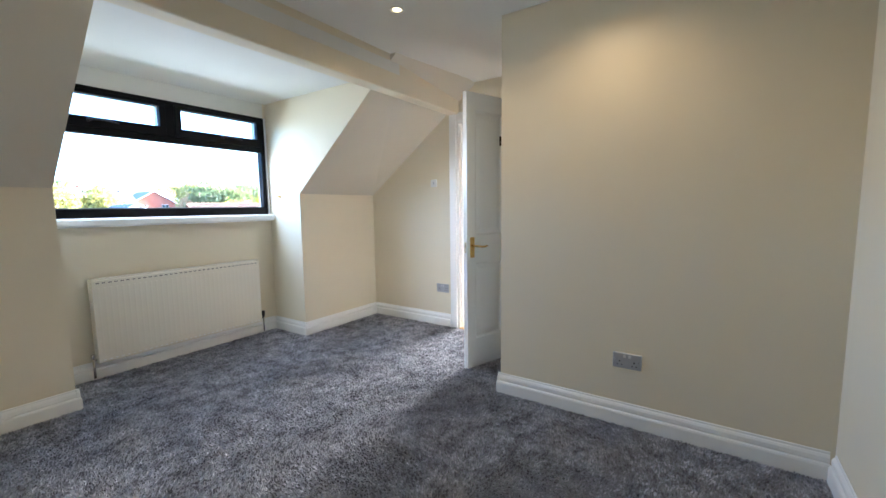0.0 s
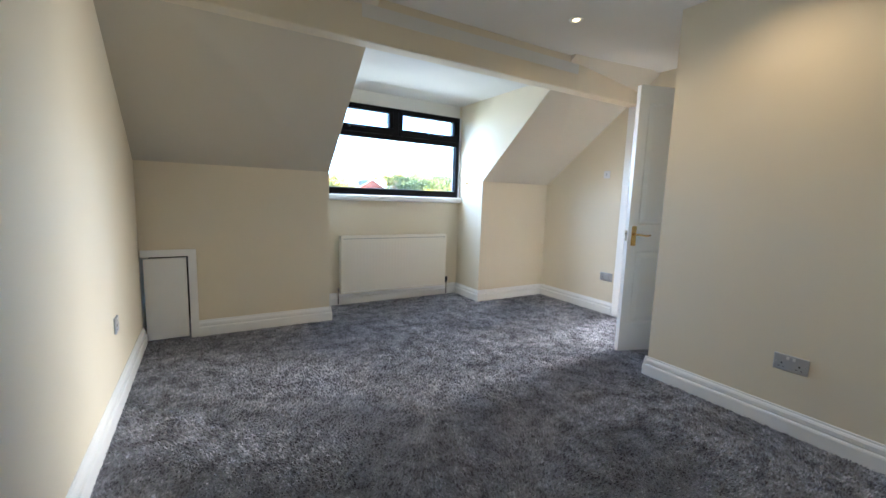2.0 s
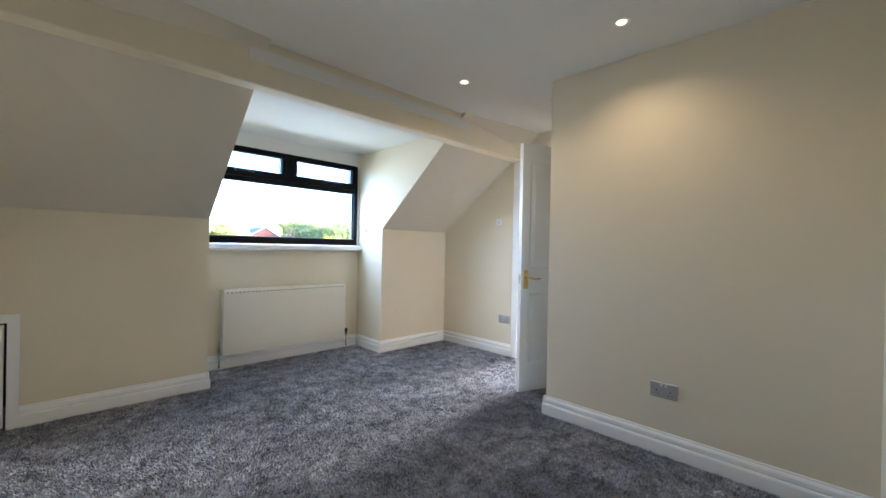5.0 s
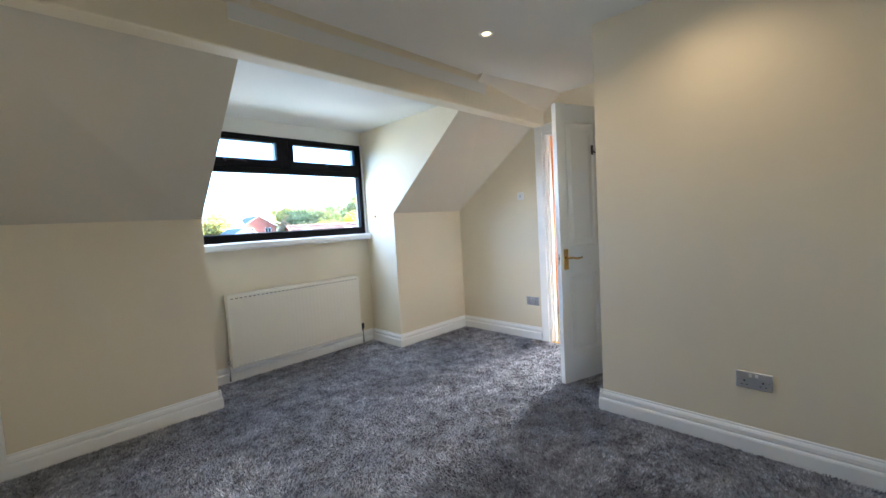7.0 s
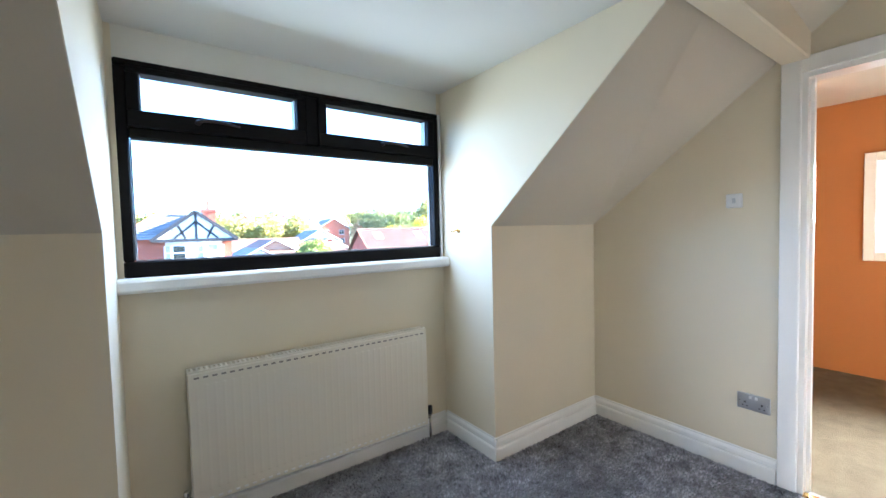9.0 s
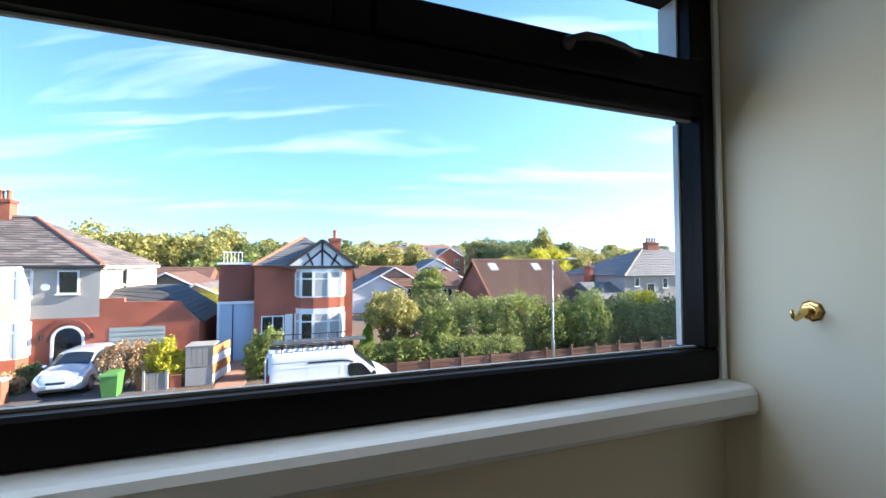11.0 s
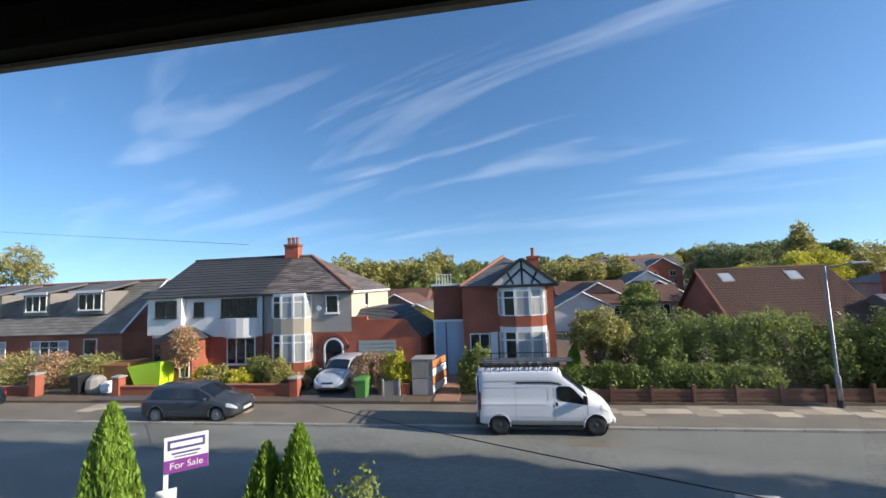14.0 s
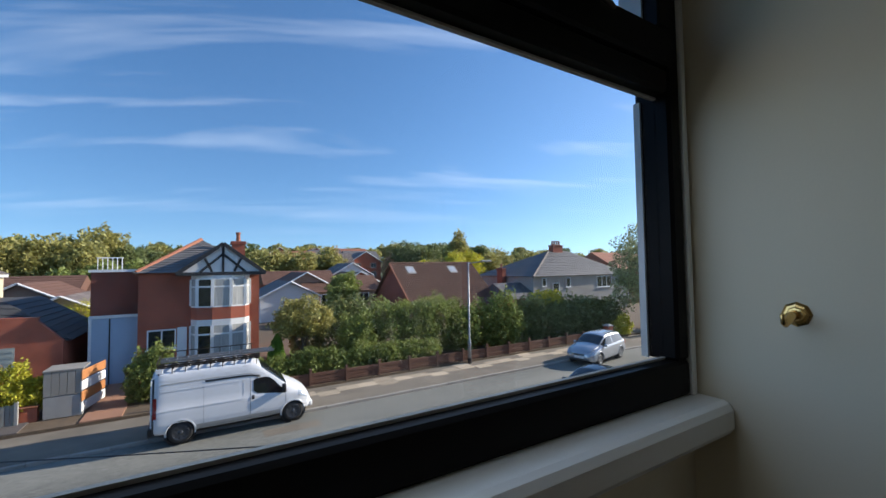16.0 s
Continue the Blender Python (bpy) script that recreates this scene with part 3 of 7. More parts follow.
# the top lights: sashes that stand a little proud of the frame
for sx0, sx1, hx in ((PX0 - 0.001, 1.573, 1.16), (1.641, PX1 + 0.001, 2.09)):
    px0, px1 = sx0 + 0.045, sx1 - 0.045
    sash = part("sash", box(sx0, FY0 - 0.012, 1.8142, sx1, FY1 - 0.006, UZ0, 0.005), DARK_FRAME, win, "dark brown opening top light")
    part("sash_rail", box(sx0, FY0 - 0.012, UZ1, sx1, FY1 - 0.006, 2.0708, 0.005), DARK_FRAME, sash)
    part("sash_stile", box(sx0, FY0 - 0.012, UZ0, px0, FY1 - 0.006, UZ1, 0.004), DARK_FRAME, sash)
    part("sash_stile", box(px1, FY0 - 0.012, UZ0, sx1, FY1 - 0.006, UZ1, 0.004), DARK_FRAME, sash)
    part("glazing_bead", box(px0 + 0.0005, YW + 0.008, UZ0 + 0.0005, px0 + 0.006, YW + 0.056, UZ1, 0), FRAME_LIT, sash)
    part("glazing_bead", box(px1 - 0.006, YW + 0.008, UZ0 + 0.0005, px1 - 0.0005, YW + 0.056, UZ1, 0), FRAME_LIT, sash)
    pane = part("pane", box(px0, YW + 0.052, UZ0, px1, YW + 0.056, UZ1), GLASS, sash, "clear glass")
    pane.visible_shadow = False
    hb = lathe([(0.014, 0), (0.014, 0.004), (0.010, 0.012), (0.006, 0.022), (0.0, 0.024)], 14, m=pose(hx - 0.075, FY0 - 0.012, 1.862, 90))
    handle = part("handle", sweep([(hx - 0.078, FY0 - 0.030, 1.862), (hx - 0.05, FY0 - 0.036, 1.868), (hx - 0.01, FY0 - 0.037, 1.869), (hx + 0.04, FY0 - 0.034, 1.866), (hx + 0.085, FY0 - 0.028, 1.860), (hx + 0.095, FY0 - 0.027, 1.858)],
                                  [0.006, 0.0085, 0.0075, 0.0065, 0.005, 0.0035], 10), DARKMETAL, sash, "curved dark metal fastener", True)
    part("handle_boss", hb, DARKMETAL, handle)
# slim beads round the big pane, coloured pale for the frame's lit reveal
for b in ((PX0 + 0.0005, PZ0, PX0 + 0.006, PZ1, 0.046), (PX1 - 0.006, PZ0, PX1 - 0.0005, PZ1, 0.046), (PX0, PZ0 + 0.0005, PX1, PZ0 + 0.005, 0.022), (PX0, PZ1 - 0.005, PX1, PZ1 - 0.0005, 0.0225)):
    part("glazing_bead", box(b[0], YW + (0.046 if b[4] > 0.03 else 0.014), b[1], b[2], YW + (0.060 if b[4] > 0.03 else b[4]), b[3]), FRAME_LIT if b[4] > 0.03 else CONCRETE, win, "bead coloured pale for the lit frame edge")
pane = part("pane", box(PX0, YW + 0.016, PZ0, PX1, YW + 0.020, PZ1), GLASS, win, "clear glass")
pane.visible_shadow = False
sill_prof = [(YW + 0.0, 1.108), (4.492, 1.108), (4.482, 1.112), (4.475, 1.123), (4.475, 1.156), (4.482, 1.167), (4.492, 1.1715), (YW + 0.0, 1.1715)]
structure("window_sill", prism(sill_prof, "x", DL + 0.002, DR - 0.006), GLOSS, "white gloss bullnose window board", "window sill")
structure("window_trim", box(WX1 + 0.001, YW - 0.016, 1.1715, WX1 + 0.016, YW, WZ1, 0.002), GLOSS, "thin white strip beside the window frame", "trim")

# ---- hatch in the low wall
structure("hatch_trim", prism([(HX0, 0), (HX0, HZ + 0.052), (HX1 + 0.055, HZ + 0.052), (HX1 + 0.055, 0), (HX1, 0), (HX1, HZ), (HX0, HZ)], "y", YK - 0.018, YK - 0.0005), GLOSS, "white gloss frame round the eaves hatch", "trim")
hatch = thing("hatch_door", (HX0, YK, 0), "small white flush door to the eaves, closed", "hatch", kind="structure")
part("panel", box(0.013, -0.004, 0.014, HX1 - HX0 - 0.013, 0.018, HZ - 0.013, 0.002), GLOSS, hatch)

# ---- door, open into the room
dv, dh = Vector((2.588, 2.372, 0)), Vector((3.345, 2.118, 0))
dx = (dv - dh).normalized()
LEAF = (dv - dh).length
door = thing("door_1", (dh.x, dh.y, 0.008), "white four-panel door standing open", "door", kind="structure", rz=math.degrees(math.atan2(dx.y, dx.x)))
DH, DT = 2.022, 0.040          # local x runs to the free edge, local -y looks to the landing side, +y into the room... leaf between y 0 and -DT
panels = ((0.11, 0.22, 0.385, 0.80), (0.445, 0.22, 0.72, 0.80), (0.11, 1.00, 0.385, 1.90), (0.445, 1.00, 0.72, 1.90))
bm = bmesh.new()
xs, zs = [0, 0.11, 0.385, 0.445, 0.72, LEAF], [0, 0.22, 0.80, 1.00, 1.90, DH]
for i in range(5):
    for j in range(5):
        if i in (1, 3) and j in (1, 3):
            continue
        box(xs[i], 0, zs[j], xs[i + 1], DT, zs[j + 1], bm=bm)
bmesh.ops.remove_doubles(bm, verts=bm.verts, dist=1e-5)
leaf = part("leaf", bm, GLOSS, door)
for a, b, c, d in panels:
    rings = []
    bmp = bmesh.new()
    for side, sg in ((DT, -1), (0.0, 1)):
        prev = None
        for inset, depth in ((0, 0.0), (0.012, 0.009), (0.020, 0.010), (0.050, 0.003), (0.055, 0.002)):
            y = side + sg * depth
            ring = [bmp.verts.new(p) for p in ((a + inset, y, b + inset), (c - inset, y, b + inset), (c - inset, y, d - inset), (a + inset, y, d - inset))]
            if prev:
                for k in range(4):
                    bmp.faces.new((prev[k], prev[(k + 1) % 4], ring[(k + 1) % 4], ring[k]))
            prev = ring
        bmp.faces.new(prev)
    part("moulded_panel", bmp, GLOSS, leaf)
for side, s in ((DT, 1), (0.0, -1)):
    hx, hz = LEAF - 0.048, 0.915
    plate = part("handle_plate", box(hx - 0.021, side - 0.001 if s > 0 else -0.006, hz - 0.075, hx + 0.021, side + 0.006 if s > 0 else 0.001, hz + 0.075, 0.003), BRASS, door, "brass lever plate")
    part("lever", sweep([(hx, side + s * 0.004, hz + 0.012), (hx, side + s * 0.035, hz + 0.012), (hx - 0.012, side + s * 0.045, hz + 0.012), (hx - 0.05, side + s * 0.047, hz + 0.006), (hx - 0.085, side + s * 0.045, hz + 0.004), (hx - 0.115, side + s * 0.044, hz + 0.010)],
                        [0.009, 0.008, 0.008, 0.007, 0.0075, 0.006], 10), BRASS, plate, "brass lever", True)
part("latch_plate", box(LEAF - 0.0005, 0.009, 0.875, LEAF + 0.002, 0.031, 0.955), CHROME, door, "steel latch plate")
part("latch", box(LEAF + 0.001, 0.013, 0.917, LEAF + 0.012, 0.027, 0.937, 0.003), CHROME, door)
for hz in (0.22, 1.78):
    part("hinge", tube((-0.010, 0.004, hz), (-0.010, 0.004, hz + 0.085), 0.007), DARKMETAL, door, "dark steel hinge")
part("coat_hook", sweep([(0.46, DT + 0.002, 1.70), (0.46, DT + 0.03, 1.68), (0.46, DT + 0.045, 1.685), (0.46, DT + 0.055, 1.71)], 0.006), DARKMETAL, door, "dark metal coat hook", True)
part("hook_plate", box(0.448, DT, 1.67, 0.472, DT + 0.004, 1.74, 0.002), DARKMETAL, door)
# lining, architrave, threshold
bm = box(XE - 0.002, DY1 - 0.028, 0, XE + TH + 0.002, DY1, DZ)
box(XE - 0.002, DY0, 0, XE + TH + 0.002, DY0 + 0.028, DZ, bm=bm)
box(XE - 0.002, DY0 + 0.028, DZ - 0.028, XE + TH + 0.002, DY1 - 0.028, DZ, bm=bm)
box(XE + 0.045, DY1 - 0.042, 0, XE + 0.075, DY1 - 0.028, DZ - 0.028, bm=bm)
structure("door_lining", bm, GLOSS, "white gloss door lining", "trim")
for nm, y0, y1, z0, z1 in (("architrave_1", DY1 - 0.006, DY1 + 0.072, 0, DZ + 0.07), ("architrave_2", DY0 - 0.072, DY0 + 0.006, 0, DZ + 0.07), ("architrave_3", DY0 + 0.006, DY1 - 0.006, DZ - 0.006, DZ + 0.07)):
    structure(nm, box(XE - 0.018, y0, z0, XE - 0.0025, y1, z1, 0.004), GLOSS, "white gloss architrave", "trim")
structure("threshold_strip", prism([(XE - 0.02, 0.0005), (XE - 0.01, 0.007), (XE + 0.02, 0.007), (XE + 0.03, 0.0005)], "y", DY0 + 0.03, DY1 - 0.03), BRASS, "brass carpet threshold strip", "trim")

# ---- landing beyond the door
structure("hall_floor", box(XE + 0.06, 1.2, -0.12, 5.9, 4.9, -0.002), HALL_CARPET, "olive brown landing carpet", "carpet")
structure("hall_wall_1", box(XE + TH, 3.45, 0, 5.8, 3.55, 2.6), HALL_ORANGE, "terracotta painted landing wall", "wall")
structure("hall_wall_2", box(5.8, 1.2, 0, 5.9, 3.55, 2.6), HALL_ORANGE, "terracotta painted landing end wall", "wall")
structure("hall_wall_3", box(XE + TH, 1.1, 0, 5.9, 1.2, 2.6), HALL_ORANGE, "terracotta painted landing wall", "wall")
structure("hall_ceiling", box(XE + TH, 1.2, 2.36, 5.8, 3.45, 2.46), WHITE_CEIL, "white landing ceiling", "ceiling")
structure("hall_skirting", box(XE + TH, 3.435, 0, 5.8, 3.45, 0.1, 0.003), FENCEWOOD, "dark wooden landing skirting board", "skirting board")

# no window is known here; frame and glowing pane added behind the daylight lamp
lw = thing("added_window_2", (5.8, 2.62, 1.45), "added white framed landing window round the daylight lamp", "window", kind="structure")
for a in ((-0.05, -0.45, -0.45, 0, -0.38, 0.45), (-0.05, 0.38, -0.45, 0, 0.45, 0.45), (-0.05, -0.38, -0.45, 0, 0.38, -0.38), (-0.05, -0.38, 0.38, 0, 0.38, 0.45)):
    part("frame_bar", box(*a, 0.004), GLOSS, lw)
part("pane", box(-0.016, -0.379, -0.379, -0.006, 0.379, 0.379), glow("glowing_frosted_pane", (1.0, 0.95, 0.88), 0.05), lw, "added frosted pane that glows for daylight")

# ---------------------------------------------------------------- the loft room: things
def radiator():
    """Double-panel radiator with pressed flutes, a top grille and two valves."""
    x0, x1, y0, y1, z0, z1 = 0.985, 2.24, 4.452, 4.532, 0.128, 0.742
    r = thing("radiator", (x0, y0, z0), "magnolia enamelled panel radiator under the window", "radiator")
    W, H, D = x1 - x0, z1 - z0, y1 - y0
    bm = box(0, 0, 0.006, W, 0.012, H - 0.008, 0.004)
    part("front_panel", bm, RAD, r)
    part("back_panel", box(0.004, D - 0.014, 0.006, W - 0.004, D - 0.004, H - 0.01, 0.003), RAD, r)
    n = 34
    for i in range(n):
        fx = 0.035 + (W - 0.07) * i / (n - 1)
        b = loft([[(fx - 0.011, 0.001, 0.060), (fx, 0.0008, 0.056), (fx + 0.011, 0.001, 0.060)],
                  [(fx - 0.009, -0.0010, 0.070), (fx, -0.0014, 0.068), (fx + 0.009, -0.0010, 0.070)],
                  [(fx - 0.009, -0.0010, H - 0.070), (fx, -0.0014, H - 0.068), (fx + 0.009, -0.0010, H - 0.070)],
                  [(fx - 0.011, 0.001, H - 0.060), (fx, 0.0008, H - 0.056), (fx + 0.011, 0.001, H - 0.060)]])
        part("flute", b, RAD, r)
        # dimple shadows painted as grey dashes above; white dashes mark those below
        part("weld_shade_dash", box(fx - 0.010, -0.0012, H - 0.034, fx + 0.010, 0.002, H - 0.026), GREYBOARD, r)
        part("weld_dimple", box(fx - 0.009, -0.0035, 0.020, fx + 0.009, 0.002, 0.029, 0.0015), GLOSS, r)
    for a, b in ((0.0, 0.006), (W - 0.006, W)):
        part("side_panel", box(a, 0.006, 0.0, b, D - 0.004, H, 0.002), RAD, r)
    grille = part("top_grille", box(0.006, 0.004, H - 0.006, W - 0.006, 0.016, H, 0.001), RAD, r, "slotted top grille")
    part("grille_edge", box(0.006, D - 0.018, H - 0.006, W - 0.006, D - 0.006, H, 0.001), RAD, grille)
    # inside blackened for the shade under the grille
    part("grille_shadow", box(0.008, 0.02, H - 0.03, W - 0.008, D - 0.02, H - 0.024), BLACK, grille, "black slab for the shade inside the radiator")
    m = 62
    for i in range(m):
        gx = 0.02 + (W - 0.04) * i / (m - 1)
        part("grille_bar", box(gx - 0.0045, 0.016, H - 0.005, gx + 0.0045, D - 0.018, H - 0.001), RAD, grille)
    for vx, s, h in ((W + 0.035, 1, 0.10), (-0.02, -1, 0.05)):
        v = part("valve", tube((vx, 0.035, -0.1), (vx, 0.035, 0.045), 0.0075), CHROME, r, "chrome radiator valve and pipe", True)
        part("valve_cap", lathe([(0.012, 0), (0.015, 0.008), (0.015, h * 0.5), (0.012, h * 0.55), (0.0, h * 0.56)], 14, m=Matrix.Translation((vx, 0.035, 0.045))), BLACK if s > 0 else CHROME, v)
        part("valve_tail", tube((vx, 0.035, 0.03), (vx - s * 0.04, 0.035, 0.03), 0.009), CHROME, v)


radiator()


def double_socket(loc, rz, label, two=True):
    """UK socket outlet; local -y looks into the room."""
    s = thing("double_socket" if two else "single_socket", loc, label, "socket", rz=rz)
    w = 0.146 if two else 0.086
    part("plate", box(-w / 2, -0.009, -0.043, w / 2, 0, 0.043, 0.003), STEELPLATE, s)
    for cx in ((-0.037, 0.037) if two else (0.0,)):
        for px, pz, pw, ph in ((0, 0.0, 0.0035, 0.0045), (-0.0105, -0.019, 0.0035, 0.002), (0.0105, -0.019, 0.0035, 0.002)):
            part("pin_slot", box(cx + px - pw, -0.0096, pz - ph - 0.004, cx + px + pw, -0.0088, pz + ph - 0.004), BLACK, s)
        sx = cx * 0.35 if two else 0.0
        part("rocker", box(sx - 0.006, -0.0125, 0.018, sx + 0.006, -0.0085, 0.034, 0.0015), PLASTIC, s, "white rocker switch")
    for cx in ((-0.06, 0.06) if two else (-0.03, 0.03)):
        part("screw", tube((cx, -0.0088, 0), (cx, -0.0098, 0), 0.003), CHROME, s)
    return s


double_socket((XR, 1.213, 0.370), -90, "brushed grey double socket on the partition wall")
double_socket((XE, 3.128, 0.393), -90, "brushed grey double socket beside the doorway")
double_socket((XL, 3.09, 0.435), 90, "grey single socket near the eaves hatch", False)

sw = thing("wall_switch", (XE, 3.221, 1.461), "small white switch plate beside the doorway", "switch", rz=-90)
part("plate", box(-0.038, -0.010, -0.038, 0.038, 0, 0.038, 0.004), PLASTIC, sw)
part("rocker", box(-0.008, -0.014, -0.013, 0.008, -0.009, 0.013, 0.002), STEELPLATE, sw, "dark grey rocker")

hook = thing("wall_hook", (DR, 4.377, 1.343), "brass curtain hook on the dormer cheek", "hook", rz=-90)
part("backplate", lathe([(0.021, 0), (0.021, 0.003), (0.017, 0.006), (0.013, 0.007), (0.011, 0.011), (0.0, 0.012)], 8, m=pose(0, 0, 0, 90)), BRASS, hook)
part("stem", sweep([(0, -0.010, 0.0), (0, -0.030, -0.002), (0, -0.042, -0.010), (0, -0.050, -0.014), (0, -0.058, -0.010), (0, -0.062, 0.004)], [0.008, 0.007, 0.005, 0.004, 0.0038, 0.003], 10), BRASS, hook, "", True)

knob = thing("door_knob", (XL, 1.49, 0.975), "round metal knob on the side wall", "knob", rz=90)
part("rose", lathe([(0.026, 0), (0.026, 0.004), (0.012, 0.008), (0.0, 0.009)], 20, m=pose(0, 0, 0, 90)), CHROME, knob, "", True)
part("grip", lathe([(0.009, 0.0), (0.009, 0.028), (0.024, 0.036), (0.028, 0.048), (0.022, 0.060), (0.0, 0.064)], 20, m=pose(0, 0, 0, 90)), CHROME, knob, "", True)


def downlight(y):
    d = thing("ceiling_downlight", (1.97, y, ZC), "recessed ceiling spotlight, lit warm", "ceiling light", "ceiling spotlights")
    part("bezel", lathe([(0.030, 0.001), (0.033, -0.006), (0.043, -0.005), (0.046, 0.0), (0.046, 0.001)], 28), GLOSS, d, "white ring", True)
    part("bulb", lathe([(0.0, -0.004), (0.024, -0.004), (0.024, -0.003), (0.0, -0.003)], 24), BULB, d, "glowing lamp face")


downlight(2.44)
downlight(1.33)

# ---------------------------------------------------------------- the street: ground
GZ = -3.95          # road surface
PZ = -3.85          # pavements
HZ0 = -3.72         # front gardens across the road


def land(x, y):
    """Height of the open land: level near the street, rising gently behind, with a far ridge."""
    z = GZ - 0.06
    if y > 62:
        z += 0.05 * min(y - 62, 160)
    d = math.hypot(x, y)
    if d > 700:
        z += min((d - 700) * 0.035, 42) * (0.75 + 0.25 * math.sin(x * 0.004) + 0.12 * math.sin(x * 0.011 + 1))
    return z


def land_sheet():
    xs = [-2600, -1700, -1200, -900, -650, -450, -300, -200, -120, -70, -35, 0, 35, 70, 120, 200, 300, 450, 650, 900, 1200, 1700, 2600]
    ys = [-2600, -1500, -700, -200, -60, 4.9, 30, 48, 62, 80, 110, 150, 190, 222, 300, 450, 700, 900, 1200, 1600, 2200, 2900]
    bm = bmesh.new()
    g = [[bm.verts.new((x, y, land(x, y))) for x in xs] for y in ys]
    for j in range(len(ys) - 1):
        for i in range(len(xs) - 1):
            bm.faces.new((g[j][i], g[j][i + 1], g[j + 1][i + 1], g[j + 1][i]))
    return bm


structure("ground", land_sheet(), FIELD, "green and brown open land to the horizon", "ground")
structure("road", box(-140, 13.1, GZ - 0.04, 140, 19.7, GZ), ASPHALT, "worn grey asphalt road", "road")
structure("pavement_far", box(-140, 19.82, GZ - 0.04, 140, 22.32, PZ), PAVE, "grey tarmac pavement", "pavement")
structure("pavement_near", box(-140, 10.7, GZ - 0.04, 140, 12.98, PZ), PAVE, "grey tarmac pavement", "pavement")
structure("front_gardens", box(-140, 22.32, GZ - 0.04, 140, 60, HZ0 - 0.02), SOIL, "garden soil across the road", "ground")
# front garden of the house itself, raised above the street, falling to the pavement
structure("garden_bank", prism([(4.95, -4.2), (10.7, -4.2), (10.7, -3.5), (9.5, -2.75), (4.95, -2.65)], "x", -30, 30), GRASS, "front garden lawn above the street", "ground")
structure("house_front_below", box(-6, 4.62, -4.2, 9, 4.9, 0.95), BRICK, "brick front of the house under the dormer", "wall")
structure("lawn", box(-14.5, 24.2, HZ0 - 0.1, -8.9, 26.9, HZ0 + 0.01), GRASS, "green front lawn", "lawn")
structure("driveway_1", box(-8.6, 22.33, HZ0 - 0.1, -3.4, 27, HZ0 + 0.015), DRIVE, "dark paved driveway", "driveway")
structure("driveway_2", box(-1.9, 22.33, HZ0 - 0.1, -0.75, 30, HZ0 + 0.02), PINKDRIVE, "reddish brick paved path", "driveway")
structure("driveway_3", box(-19.6, 22.33, HZ0 - 0.1, -14.7, 27, HZ0 + 0.015), DRIVE, "dark paved driveway", "driveway")
structure("side_turning", box(24.0, 22.33, HZ0 - 0.1, 31.0, 27, HZ0 + 0.012), PAVE, "tarmac drive entrance", "driveway")


def kerb_run(name, y, x0, x1, zt):
    k = thing(name, (0, y, 0), "line of pale concrete kerb stones", "kerb", kind="structure")
    bmk = box(0.006, 0, GZ - 0.05, 0.909, 0.12, zt, 0.012)
    me = bpy.data.meshes.new("kerb_stone")
    bmk.to_mesh(me)
    bmk.free()
    me.materials.append(KERB)
    n = int((x1 - x0) / 0.915)
    for i in range(n):
        o = new("kerb_stone", me)
        o.parent = k
        o.location = (x0 + i * 0.915, 0, rng.uniform(-0.006, 0.006))


kerb_run("kerb_far", 19.70, -40, 40, PZ)
kerb_run("kerb_near", 12.98, -40, 40, PZ + 0.005)
slabs = thing("paving_strip", (0, 21.25, PZ), "strip of mixed pale paving slabs in the pavement", "paving", kind="structure")
me = bpy.data.meshes.new("slab")
bmk = box(0.008, 0.008, -0.05, 0.892, 0.592, 0.012, 0.008)
bmk.to_mesh(me)
bmk.free()
me.materials.append(SLAB)
for i in range(34):
    for j in range(1 if i % 5 else 2):
        o = new("slab", me)
        o.parent = slabs
        o.location = (-19 + i * 0.9 + (14.0 if i > 9 else 0), j * 0.6 - 0.3 * (i % 3 == 0), rng.uniform(-0.004, 0.004))
# patches and repairs in the road
for nm, x0, y0, x1, y1, c in (("road_patch_3", -14.8, 18.2, -13.2, 18.7, CONCRETE), ("road_patch_4", 3.4, 18.2, 5.2, 18.8, PAVE)):
    structure(nm, box(x0, y0, GZ - 0.02, x1, y1, GZ + 0.004), c, "pale repair patch in the asphalt", "road patch")


# ---------------------------------------------------------------- houses
def courses(bm, a, b, c, d, n, t=0.035):
    """Tile courses over the slope a-b (eave) to d-c (ridge), each a thin overlapping board."""
    a, b, c, d = map(Vector, (a, b, c, d))
    nrm = (b - a).cross(d - a)
    if nrm.z < 0:
        nrm = -nrm
    nrm.normalize()
    for i in range(n):
        u, v = i / n, min(1.0, (i + 1.12) / n)
        p0, p1, p2, p3 = a.lerp(d, u), b.lerp(c, u), b.lerp(c, v), a.lerp(d, v)
        lo = [p0, p1, p2, p3]
        hi = [p0 + nrm * t, p1 + nrm * t, p2 + nrm * t * 0.25, p3 + nrm * t * 0.25]
        # broken along its length into runs, for an uneven colour from run to run
        L = (p1 - p0).length
        k = max(1, int(L / 0.55))
        for j in range(k):
            s0, s1 = j / k, (j + 1) / k
            q = [p0.lerp(p1, s0), p0.lerp(p1, s1), p3.lerp(p2, s1), p3.lerp(p2, s0)]
            h = [hi[0].lerp(hi[1], s0), hi[0].lerp(hi[1], s1), hi[3].lerp(hi[2], s1), hi[3].lerp(hi[2], s0)]
            vs = [bm.verts.new(w) for w in (*q[:2], *h)]
            bm.faces.new((vs[2], vs[3], vs[4], vs[5]))
            bm.faces.new((vs[0], vs[1], vs[3], vs[2]))


def solid(bm, pts, faces):
    vs = [bm.verts.new(p) for p in pts]
    for f in faces:
        bm.faces.new([vs[i] for i in f])
    return bm


